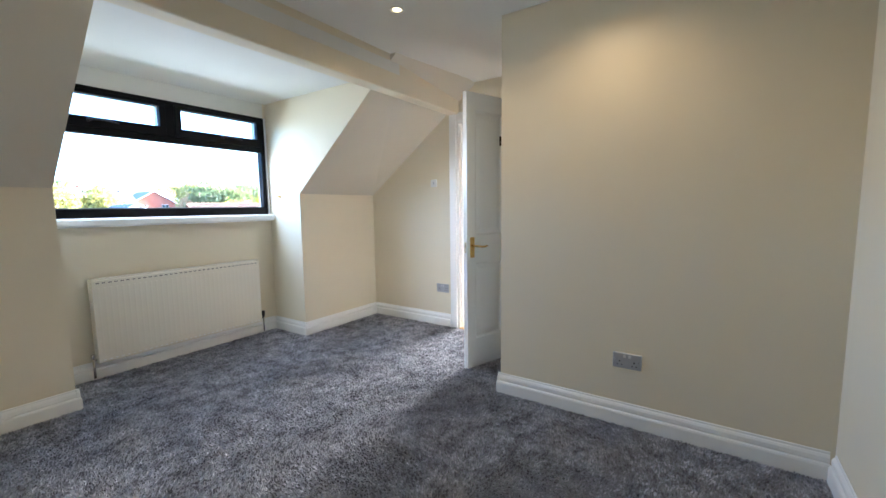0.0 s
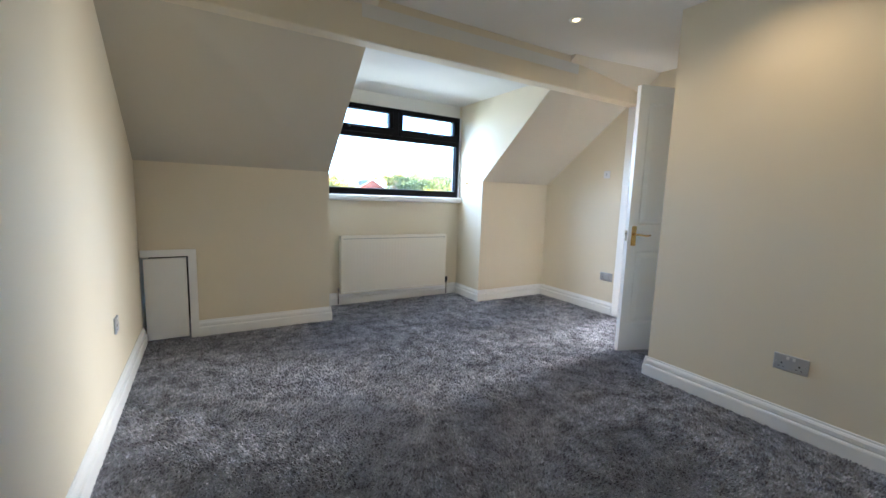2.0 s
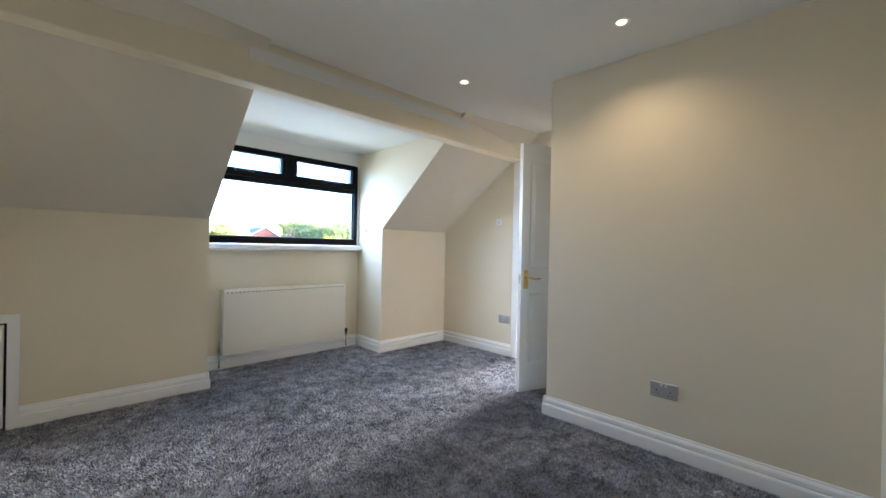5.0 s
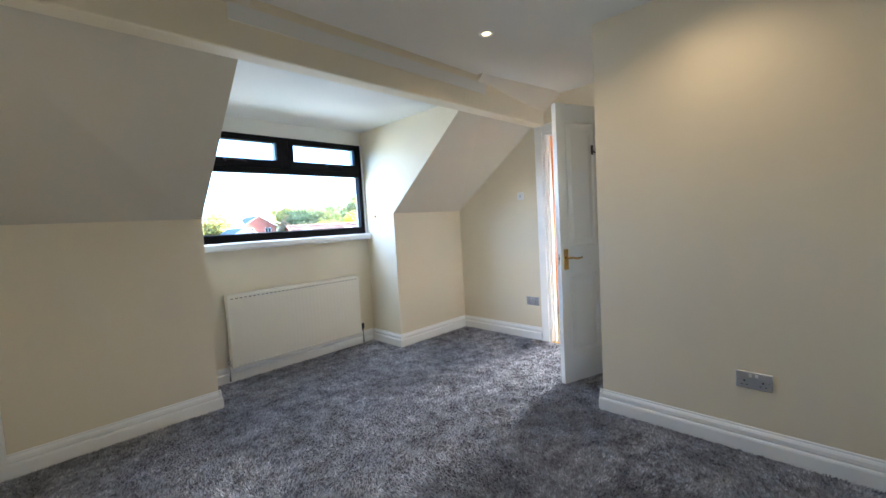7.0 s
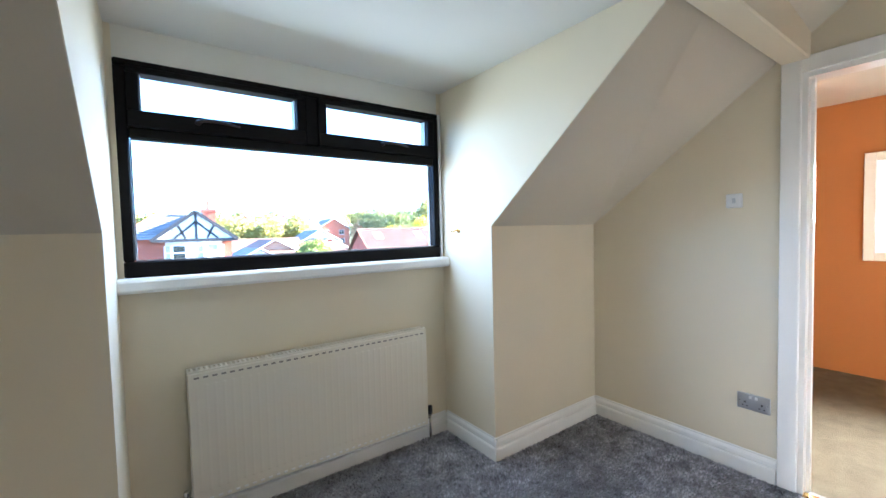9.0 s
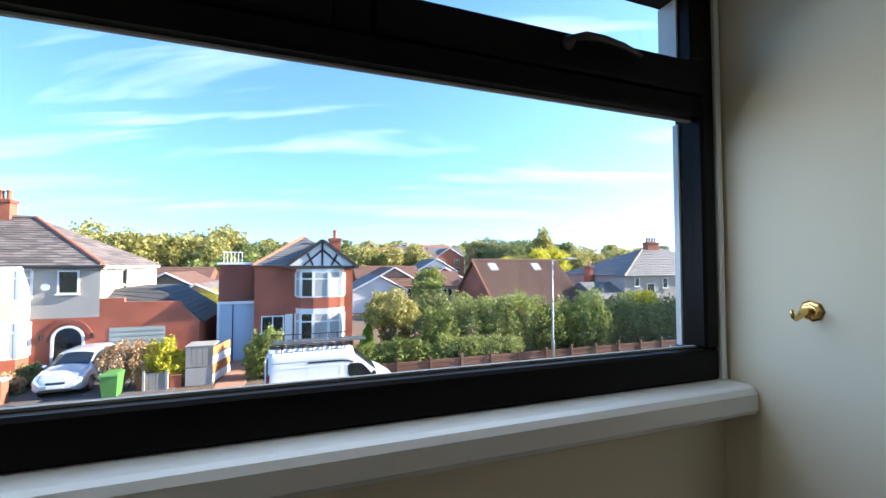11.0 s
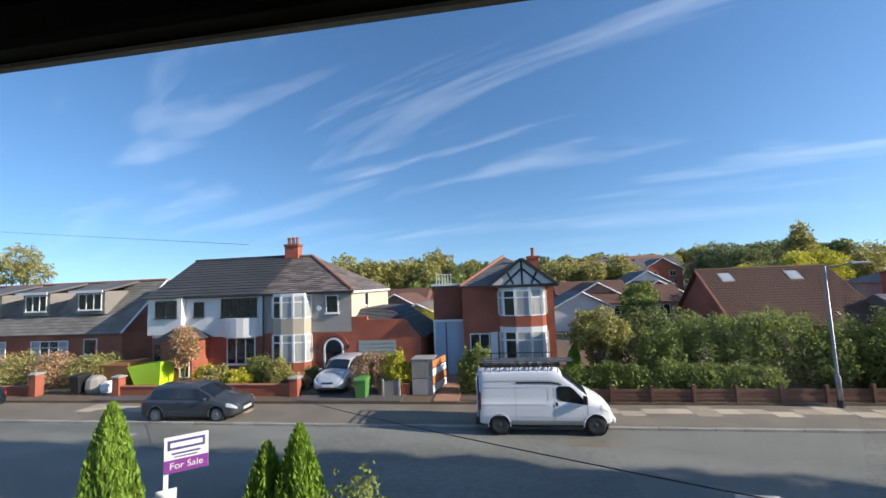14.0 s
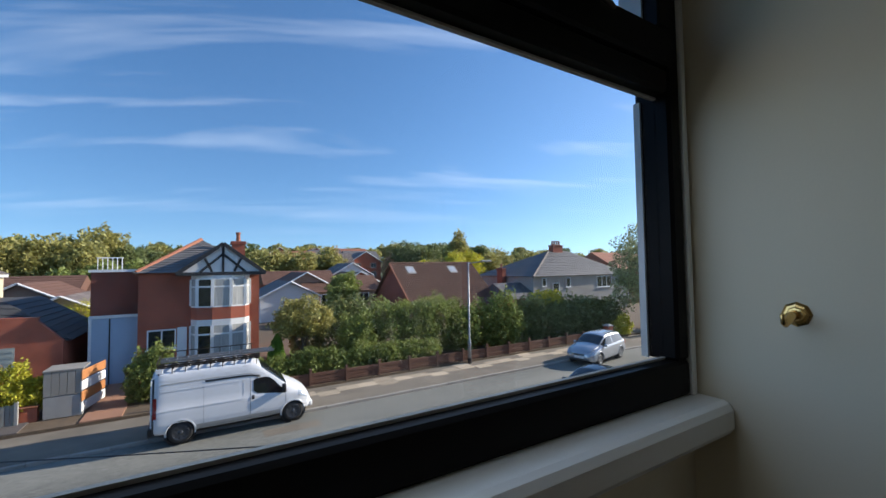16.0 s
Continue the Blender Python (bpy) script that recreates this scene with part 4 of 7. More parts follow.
def window(parent, x0, z0, x1, z1, y, cols=2, toplight=0.0, frame=UPVC, glass=PANE, label="", sill=True, axis="y", out=-1):
    """A framed window on a wall that looks along axis; x is the run along the wall."""
    def bx(a, c, b, d, o0, o1, bev=0.0):
        p, q = sorted((y + out * o0, y + out * o1))
        return box(a, p, c, b, q, d, bev) if axis == "y" else box(p, a, c, q, b, d, bev)
    f = part("window", bx(x0, z0, x1, z0 + 0.06, 0.0, 0.06), frame, parent, label)
    part("frame_head", bx(x0, z1 - 0.06, x1, z1, 0.0, 0.06), frame, f)
    n = cols + 1
    for i in range(n):
        cx = x0 + 0.03 + (x1 - x0 - 0.06) * i / cols
        part("mullion", bx(cx - 0.03, z0 + 0.06, cx + 0.03, z1 - 0.06, 0.0, 0.055), frame, f)
    if toplight:
        zz = z1 - (z1 - z0) * toplight
        for i in range(cols):
            a, b = x0 + 0.06 + (x1 - x0 - 0.06) * i / cols, x0 + (x1 - x0 - 0.06) * (i + 1) / cols
            part("transom", bx(a, zz - 0.025, b, zz + 0.025, 0.0, 0.05), frame, f)
    for i in range(cols):
        a, b = x0 + 0.06 + (x1 - x0 - 0.06) * i / cols, x0 + (x1 - x0 - 0.06) * (i + 1) / cols
        part("pane", bx(a, z0 + 0.06, b, z1 - 0.06, -0.02, 0.018), NET if (i in (0, cols - 1) and glass is NET) else PANE, f)
    if sill:
        part("sill", bx(x0 - 0.06, z0 - 0.06, x1 + 0.06, z0, -0.02, 0.12, 0.01), frame, f)
    return f


def bow_bay(parent, x0, x1, y, depth, zones, n=5):
    """A bowed bay front: facets on an arc; zones are (z0, z1, material or 'glass')."""
    cx, w = (x0 + x1) / 2, (x1 - x0) / 2
    pts = []
    for i in range(n + 1):
        a = math.pi * (1 - i / n)
        pts.append((cx + w * math.cos(a) * (1.0 if 0 < i < n else 1.0), y - depth * math.sin(a) ** 0.7 if 0 < i < n else y))
    for z0, z1, m in zones:
        if m != "glass":
            part("bay_band", prism([*pts, (x1, y + 0.1), (x0, y + 0.1)], "z", z0, z1), m, parent)
            continue
        bay = part("bay_window", prism([*pts, (x1, y + 0.1), (x0, y + 0.1)], "z", z0, z0 + 0.07), UPVC, parent, "white bay window with net curtains")
        part("frame_head", prism([*pts, (x1, y + 0.1), (x0, y + 0.1)], "z", z1 - 0.08, z1), UPVC, bay)
        zt = z1 - (z1 - z0) * 0.3
        for i in range(n):
            p, q = Vector((*pts[i], 0)), Vector((*pts[i + 1], 0))
            d = (q - p).normalized()
            inn = Vector((-d.y, d.x, 0))
            a, b = p + d * 0.045, q - d * 0.045
            part("pane", prism([(a.x, a.y), (b.x, b.y), (b.x + inn.x * 0.03, b.y + inn.y * 0.03), (a.x + inn.x * 0.03, a.y + inn.y * 0.03)], "z", z0 + 0.07, z1 - 0.08), PANE if i == 1 else NET, bay)
            o = inn * -0.012
            part("transom", prism([(a.x + o.x, a.y + o.y), (b.x + o.x, b.y + o.y), (b.x + inn.x * 0.03, b.y + inn.y * 0.03), (a.x + inn.x * 0.03, a.y + inn.y * 0.03)], "z", zt - 0.04, zt + 0.04), UPVC, bay)
        for p in pts:
            part("post", box(p[0] - 0.07, p[1] - 0.035, z0 + 0.07, p[0] + 0.07, p[1] + 0.06, z1 - 0.08), UPVC, bay)


def chimney(parent, x, y, z0, z1, w=0.9, d=0.6, pots=3):
    c = part("chimney", box(x - w / 2, y - d / 2, z0, x + w / 2, y + d / 2, z1 - 0.18), BRICK, parent, "brick chimney stack with clay pots")
    part("crown", box(x - w / 2 - 0.06, y - d / 2 - 0.06, z1 - 0.18, x + w / 2 + 0.06, y + d / 2 + 0.06, z1, 0.02), BRICK_DARK, c)
    for i in range(pots):
        px = x + (i - (pots - 1) / 2) * w / max(pots, 1) * 0.95
        part("pot", lathe([(0.13, 0), (0.11, 0.1), (0.10, 0.38), (0.13, 0.42), (0.12, 0.5), (0.0, 0.5)], 10, m=Matrix.Translation((px, y, z1))), TILE_RED, c)


def ridge_tiles(parent, p, q, material=TILE_RED, r=0.11):
    part("ridge", tube(p, q, r, r, 8), material, parent, "line of ridge tiles")


# --- the pair of semi-detached houses
def semi_pair():
    h = thing("semi_detached_house", (0, 0, 0), "pebbledashed and brick semi-detached house with white bay windows", "house")
    x0, x1, yf, yb, ze, zr, yr = -13.15, -7.45, 27.0, 34.6, 1.36, 3.82, 31.0
    part("lower_wall", box(x0, yf, HZ0 - 0.2, x1, yb, -1.08), BRICK, h, "red brick ground floor")
    part("upper_wall", box(x0, yf, -1.08, x1 - 0.012, yb, ze), ROUGHCAST, h, "grey pebbledash upper wall")
    part("gable_wall", box(x1 - 0.012, yf + 0.02, -0.5, x1 + 0.02, yb, ze), RENDER_CREAM, h, "cream rendered side wall")
    bm = bmesh.new()
    o = 0.22
    A, B = (x0, yf - o, ze - 0.05), (x1 + o, yf - o, ze - 0.05)
    C, D = (-11.85, yr, zr), (x0, yr, zr)
    E2, F = (x1 + o, yb + o, ze - 0.05), (x0, yb + o, ze - 0.05)
    courses(bm, A, B, C, D, 20)
    courses(bm, B, E2, C, C, 20)
    courses(bm, E2, F, D, C, 12)
    solid(bm, [A, B, E2, F, D, C], [(0, 1, 2, 3), (0, 1, 5, 4), (1, 2, 5), (2, 3, 4, 5), (0, 3, 4)])
    roof = part("roof", bm, SLATE, h, "weathered brown slate hipped roof")
    ridge_tiles(roof, (-13.1, yr, zr + 0.03), (-11.85, yr, zr + 0.03), SLATE)
    ridge_tiles(roof, (-11.85, yr, zr + 0.03), (x1 + o - 0.1, yf - o + 0.1, ze + 0.02))
    part("gutter", box(x0, yf - 0.30, ze - 0.16, x1 + 0.25, yf - 0.18, ze - 0.06, 0.02), DARKUPVC, h)
    part("fascia", box(x1 + 0.16, yf - 0.2, ze - 0.2, x1 + 0.2, yb, ze - 0.05), UPVC, h)
    part("downpipe", tube((x0 + 0.12, yf - 0.1, HZ0), (x0 + 0.12, yf - 0.1, ze - 0.1), 0.045), DARKUPVC, h)
    part("downpipe", tube((x1 + 0.09, 29.6, -0.3), (x1 + 0.09, 29.6, ze), 0.045), DARKUPVC, h)
    bow_bay(h, -12.42, -9.98, yf, 0.62, [(HZ0, -2.75, BRICK), (-2.75, -1.1, "glass"), (-1.1, -0.2, RENDER_BUFF), (-0.2, 1.18, "glass"), (1.18, 1.28, UPVC)])
    window(h, -9.04, 0.02, -8.24, 1.1, yf, 1, label="white framed landing window")
    window(h, 29.2, 0.3, 29.9, 1.15, x1 + 0.02, 1, axis="x", out=1)
    # arched porch
    cx, cz, r = -8.58, -2.05, 0.62
    ring = [(cx + r * math.cos(math.pi * i / 16), cz + r * math.sin(math.pi * i / 16)) for i in range(17)]
    inner = [(cx + (r - 0.1) * math.cos(math.pi * i / 16), cz + (r - 0.1) * math.sin(math.pi * i / 16)) for i in range(17)]
    arch = part("porch_arch", prism([(cx + r, HZ0), *ring, (cx - r, HZ0), (cx - r + 0.1, HZ0), *inner[::-1], (cx + r - 0.1, HZ0)], "y", yf - 0.07, yf + 0.05), UPVC, h, "white arched door surround")
    part("doorway", prism([(cx + r - 0.1, HZ0), *inner, (cx - r + 0.1, HZ0)], "y", yf - 0.02, yf + 0.02), PANE, arch, "dark glazed porch door")
    part("brick_arch", prism([(cx + (r + 0.3) * math.cos(math.pi * i / 16), cz + (r + 0.3) * math.sin(math.pi * i / 16)) for i in range(17)] + [(cx + (r + 0.12) * math.cos(math.pi * i / 16), cz + (r + 0.12) * math.sin(math.pi * i / 16)) for i in range(16, -1, -1)], "y", yf - 0.05, yf), BRICK_DARK, h)
    part("alarm_box", lathe([(0.0, -0.05), (0.14, -0.05), (0.16, 0.0), (0.16, 0.05)], 16, m=pose(-9.45, yf - 0.04, 0.35, 90)), UPVC, h, "round white alarm box")
    for lx in (-9.55, -7.65):
        part("wall_lantern", box(lx - 0.05, yf - 0.14, -2.05, lx + 0.05, yf, -1.8, 0.02), BLACK, h)
    chimney(h, -13.3, 31.0, 3.4, 4.75, 1.0, 0.6, 3)
    # garage with a stepped parapet
    part("garage_wall", prism([(x1, HZ0), (x1, -0.22), (-6.5, -0.22), (-6.5, -0.42), (-4.15, -0.45), (-4.15, -0.62), (-3.35, -1.5), (-3.35, HZ0)], "y", yf, yf + 0.24), BRICK, h, "brick garage front")
    gd = part("garage_door", box(-7.05, yf - 0.015, HZ0, -4.8, yf + 0.02, -1.62), GARAGE, h, "grey ribbed up-and-over garage door")
    for i in range(9):
        part("rib", box(-7.0, yf - 0.03, HZ0 + 0.1 + i * 0.225, -4.85, yf - 0.012, HZ0 + 0.22 + i * 0.225, 0.006), GARAGE, gd)
    part("garage_side", box(-3.6, yf + 0.24, HZ0, -3.35, 33, -1.55), BRICK, h)
    bm = bmesh.new()
    courses(bm, (-3.15, yf + 0.2, -1.55), (-3.15, 33.2, -1.55), (-5.6, 33.2, 0.15), (-5.6, yf + 1.6, 0.15), 9)
    courses(bm, (x1, yf + 0.25, -0.5), (-3.15, yf + 0.25, -1.5), (-5.6, yf + 1.6, 0.15), (x1, yf + 1.6, 0.15), 5)
    solid(bm, [(-3.15, yf + 0.2, -1.56), (-3.15, 33.2, -1.56), (-5.6, 33.2, 0.14), (-5.6, yf + 1.6, 0.14), (x1, 33.2, 0.14), (x1, yf + 1.6, 0.14), (x1, yf + 0.25, -0.5)], [(0, 1, 2, 3), (3, 2, 4, 5), (0, 3, 5, 6)])
    part("garage_roof", bm, TILE_DARK, h, "dark tiled garage roof")

    w = thing("semi_detached_house", (0, 0, 0), "white rendered semi-detached house with a charcoal tiled roof", "house")
    xa, xb = -20.75, -13.15
    part("lower_wall", box(xa, yf, HZ0 - 0.2, xb, yb, -1.22), BRICK_DARK, w, "dark red brick ground floor")
    part("upper_wall", box(xa, yf, -1.22, xb, yb, ze), RENDER_WHITE, w, "white rendered upper wall")
    part("extension", box(xa - 0.02, yf - 0.35, -1.0, -18.4, yf, 1.25), RENDER_WHITE, w)
    bm = bmesh.new()
    A, B, C, D = (xa - 0.3, yf - 0.25, ze - 0.05), (xb, yf - 0.25, ze - 0.05), (xb, yr, zr + 0.06), (xa - 0.3, yr, zr + 0.06)
    E2, F = (xb, yb + 0.2, ze - 0.05), (xa - 0.3, yb + 0.2, ze - 0.05)
    courses(bm, A, B, C, D, 14, 0.05)
    solid(bm, [A, B, C, D, E2, F], [(0, 1, 2, 3), (3, 2, 4, 5), (0, 3, 5), (1, 4, 2), (0, 1, 4, 5)])
    courses(bm, (xa - 0.3, yf - 0.6, ze - 0.1), (-18.3, yf - 0.6, ze - 0.1), (-18.3, yf + 0.5, ze + 0.45), (xa - 0.3, yf + 0.5, ze + 0.45), 3, 0.05)
    rf = part("roof", bm, TILE_DARK, w, "charcoal ribbed tile roof")
    ridge_tiles(rf, (xa - 0.3, yr, zr + 0.08), (xb, yr, zr + 0.08), TILE_DARK)
    part("gutter", box(-18.3, yf - 0.33, ze - 0.16, xb, yf - 0.21, ze - 0.06, 0.02), DARKUPVC, w)
    window(w, -20.2, 0.05, -18.7, 1.1, yf - 0.35, 2, frame=DARKUPVC, label="dark framed bedroom window")
    window(w, -17.8, 0.03, -17.1, 0.95, yf, 1, frame=DARKUPVC, label="dark framed window")
    window(w, -15.9, -0.05, -13.5, 1.1, yf - 0.02, 4, frame=DARKUPVC, label="wide dark framed window")
    part("white_bow", prism([(-15.7 + 1.15 * (1 - math.cos(math.pi * i / 8)), yf - 0.5 * math.sin(math.pi * i / 8)) for i in range(9)], "z", -1.25, -0.1), RENDER_WHITE, w, "curved white bay panel")
    window(w, -15.5, -2.9, -13.6, -1.3, yf, 3, 0.0, label="white framed ground floor window")
    part("porch_wall", box(-18.9, yf - 1.3, HZ0, -16.8, yf, -1.15), BRICK, w)
    window(w, -17.6, -3.4, -16.95, -1.5, yf - 1.3, 1, sill=False, label="white porch door")
    bm = prism([(-19.2, -1.2), (-16.5, -1.2), (-17.85, -0.55)], "y", yf - 1.55, yf)
    part("porch_roof", bm, TILE_DARK, w, "gabled porch roof")
    window(w, -20.5, -3.2, -19.2, -1.5, yf, 2, frame=DARKUPVC)


semi_pair()


# --- the brick house with the black and white gable
def gable_house():
    h = thing("detached_house", (0, 0, 0), "red brick house with black and white gable and bay", "house")
    x0, x1, yf, yb, ze = -0.85, 4.2, 27.0, 35.0, 1.28
    part("wall", box(x0, yf, HZ0 - 0.2, x1, yb, ze), BRICK, h, "red brick wall")
    bm = bmesh.new()
    o = 0.2
    ym = 31.0
    A, B, E2, F = (x0 - o, yf - o, ze), (x1 + o, yf - o, ze), (x1 + o, yb + o, ze), (x0 - o, yb + o, ze)
    P, Q = (1.6, 30.0, 3.05), (1.75, 32.0, 3.05)
    courses(bm, A, B, P, P, 14)
    courses(bm, B, E2, Q, P, 14)
    courses(bm, F, A, P, Q, 14)
    solid(bm, [A, B, E2, F, P, Q], [(0, 1, 4), (1, 2, 5, 4), (2, 3, 5), (3, 0, 4, 5), (0, 1, 2, 3)])
    # the front gable's own roof
    ga, gb2, gt = (0.62, yf - 0.75, 1.25), (4.42, yf - 0.75, 1.25), (2.52, yf - 0.75, 2.70)
    back = (2.52, 29.6, 2.70)
    courses(bm, ga, (0.62, 28.5, 1.25), back, gt, 8)
    courses(bm, gb2, (4.42, 28.5, 1.25), back, gt, 8)
    roof = part("roof", bm, SLATE_BLUE, h, "dark slate roof")
    ridge_tiles(roof, (1.6, 30.0, 3.08), (x0 - 0.1, yf - 0.1, ze + 0.02))
    g = part("gable", prism([(0.85, 1.30), (4.2, 1.30), (2.52, 2.60)], "y", yf - 0.62, yf + 1.0), RENDER_WHITE, h, "white gable panel")
    for a, b in (((0.62, 1.22), (2.52, 2.68)), ((4.42, 1.22), (2.52, 2.68)), ((2.52, 1.3), (2.52, 2.6)), ((1.55, 1.3), (2.5, 2.15)), ((3.5, 1.3), (2.54, 2.15)), ((1.75, 1.95), (2.05, 1.32)), ((3.3, 1.95), (3.0, 1.32))):
        d = (Vector((b[0], 0, b[1])) - Vector((a[0], 0, a[1]))).normalized()
        n = Vector((-d.z, 0, d.x)) * (0.085 if abs(a[0] - 2.52) > 1.8 else 0.055)
        a3, b3 = Vector((a[0], 0, a[1])), Vector((b[0], 0, b[1]))
        part("timber", prism([((a3 + n).x, (a3 + n).z), ((b3 + n).x, (b3 + n).z), ((b3 - n).x, (b3 - n).z), ((a3 - n).x, (a3 - n).z)], "y", yf - (0.78 if abs(a[0] - 2.52) > 1.8 else 0.66), yf - 0.6), BLACKTIMBER, g, "black timber")
    part("bargeboard_foot", box(0.6, yf - 0.72, 1.14, 4.44, yf - 0.6, 1.30), BLACKTIMBER, g)
    bow_bay(h, 1.2, 3.75, yf, 0.7, [(HZ0, -2.78, BRICK), (-2.78, -1.2, "glass"), (-1.2, -0.98, UPVC), (-0.98, -0.4, BRICK), (-0.4, 1.02, "glass"), (1.02, 1.16, UPVC)])
    window(h, -0.5, -2.25, 0.62, -1.35, yf, 2, label="white framed side window")
    part("door_surround", box(0.66, yf - 0.1, HZ0, 1.05, yf, -1.3), UPVC, h)
    part("extension", box(-2.72, 28.2, HZ0 - 0.2, x0, yb, 1.36), BRICK_DARK, h, "flat-roofed brick extension")
    part("extension_coping", box(-2.8, 28.1, 1.36, x0 + 0.02, yb, 1.48), UPVC, h)
    bd = part("blue_hoarding", box(-2.62, 27.6, HZ0, x0 - 0.02, 27.68, -0.7), BLUEDOOR, h, "pale blue boarded side entrance")
    part("board_edge", box(-2.66, 27.55, HZ0, -2.56, 27.7, -0.64), UPVC, bd)
    part("board_head", box(-2.66, 27.52, -0.72, x0, 27.72, -0.6), UPVC, bd)
    part("board_joint", box(-1.95, 27.57, HZ0, -1.9, 27.6, -0.75), DARKUPVC, bd)
    part("downpipe", tube((x0 - 0.06, 27.9, HZ0), (x0 - 0.06, 27.9, ze), 0.05), BLACK, h)
    chimney(h, 3.35, 28.9, 1.6, 2.95, 0.62, 0.6, 1)
    for i in range(6):
        part("balcony_rail", tube((-3.0 + i * 0.2, 31.2, 1.48), (-3.0 + i * 0.2, 31.2, 2.1), 0.02), UPVC, h)
    part("balcony_rail", tube((-3.05, 31.2, 2.1), (-1.95, 31.2, 2.1), 0.025), UPVC, h)


gable_house()


# --- the long brown-tiled roof behind the hedge
def brown_bungalow():
    h = thing("bungalow", (0, 0, 0), "bungalow with a steep brown pantiled roof and two rooflights", "house")
    x0, x1, y0, yr, y1, ze, zr = 17.2, 26.85, 34.9, 40.0, 45.1, -2.35, 1.72
    part("wall", box(x0 + 0.3, y0 + 0.4, HZ0 - 0.2, x1 - 0.3, y1 - 0.4, ze + 0.2), BRICK_PALE, h, "pale brick wall")
    part("gable", prism([(y0 + 0.4, ze + 0.2), (y1 - 0.4, ze + 0.2), (yr, zr - 0.1)], "x", x0 + 0.3, x0 + 0.55), BRICK_DARK, h, "brick gable end")
    part("gable", prism([(y0 + 0.4, ze + 0.2), (y1 - 0.4, ze + 0.2), (yr, zr - 0.1)], "x", x1 - 0.55, x1 - 0.3), BRICK_DARK, h)
    bm = bmesh.new()
    courses(bm, (x0, y0, ze), (x1, y0, ze), (x1, yr, zr), (x0, yr, zr), 22, 0.06)
    courses(bm, (x0, y1, ze), (x1, y1, ze), (x1, yr, zr), (x0, yr, zr), 10, 0.06)
    solid(bm, [(x0, y0, ze - 0.05), (x1, y0, ze - 0.05), (x1, yr, zr - 0.05), (x0, yr, zr - 0.05), (x0, y1, ze - 0.05), (x1, y1, ze - 0.05)], [(0, 1, 2, 3), (3, 2, 5, 4)])
    roof = part("roof", bm, TILE_BROWN, h, "brown pantiled roof")
    ridge_tiles(roof, (x0, yr, zr + 0.03), (x1, yr, zr + 0.03), TILE_BROWN)
    # pantile ribs running up the slope
    n = 48
    for i in range(n):
        x = x0 + (x1 - x0) * (i + 0.5) / n
        part("pantile_rib", tube((x, y0, ze + 0.05), (x, yr, zr + 0.05), 0.045, 0.045, 5), TILE_BROWN, roof)
    part("verge", tube((x0, y0, ze), (x0, yr, zr), 0.09, 0.09, 6), TILE_RED, h)
    sl = (zr - ze) / (yr - y0)
    for a, b, u0, u1 in ((18.6, 19.5, 0.74, 0.90), (23.4, 24.3, 0.74, 0.90)):
        pa, pb = y0 + (yr - y0) * u0, y0 + (yr - y0) * u1
        za, zb = ze + sl * (pa - y0) + 0.13, ze + sl * (pb - y0) + 0.13
        r = part("rooflight", solid(bmesh.new(), [(a, pa, za), (b, pa, za), (b, pb, zb), (a, pb, zb), (a, pa, za - 0.12), (b, pa, za - 0.12), (b, pb, zb - 0.12), (a, pb, zb - 0.12)], [(0, 1, 2, 3), (0, 1, 5, 4), (1, 2, 6, 5), (2, 3, 7, 6), (3, 0, 4, 7)]), CONCRETE, h, "grey framed rooflight")
        part("pane", solid(bmesh.new(), [(a + 0.1, pa + 0.1, za + 0.02 + sl * 0.1), (b - 0.1, pa + 0.1, za + 0.02 + sl * 0.1), (b - 0.1, pb - 0.1, zb + 0.02 - sl * 0.1), (a + 0.1, pb - 0.1, zb + 0.02 - sl * 0.1)], [(0, 1, 2, 3)]), LENS, r)


brown_bungalow()


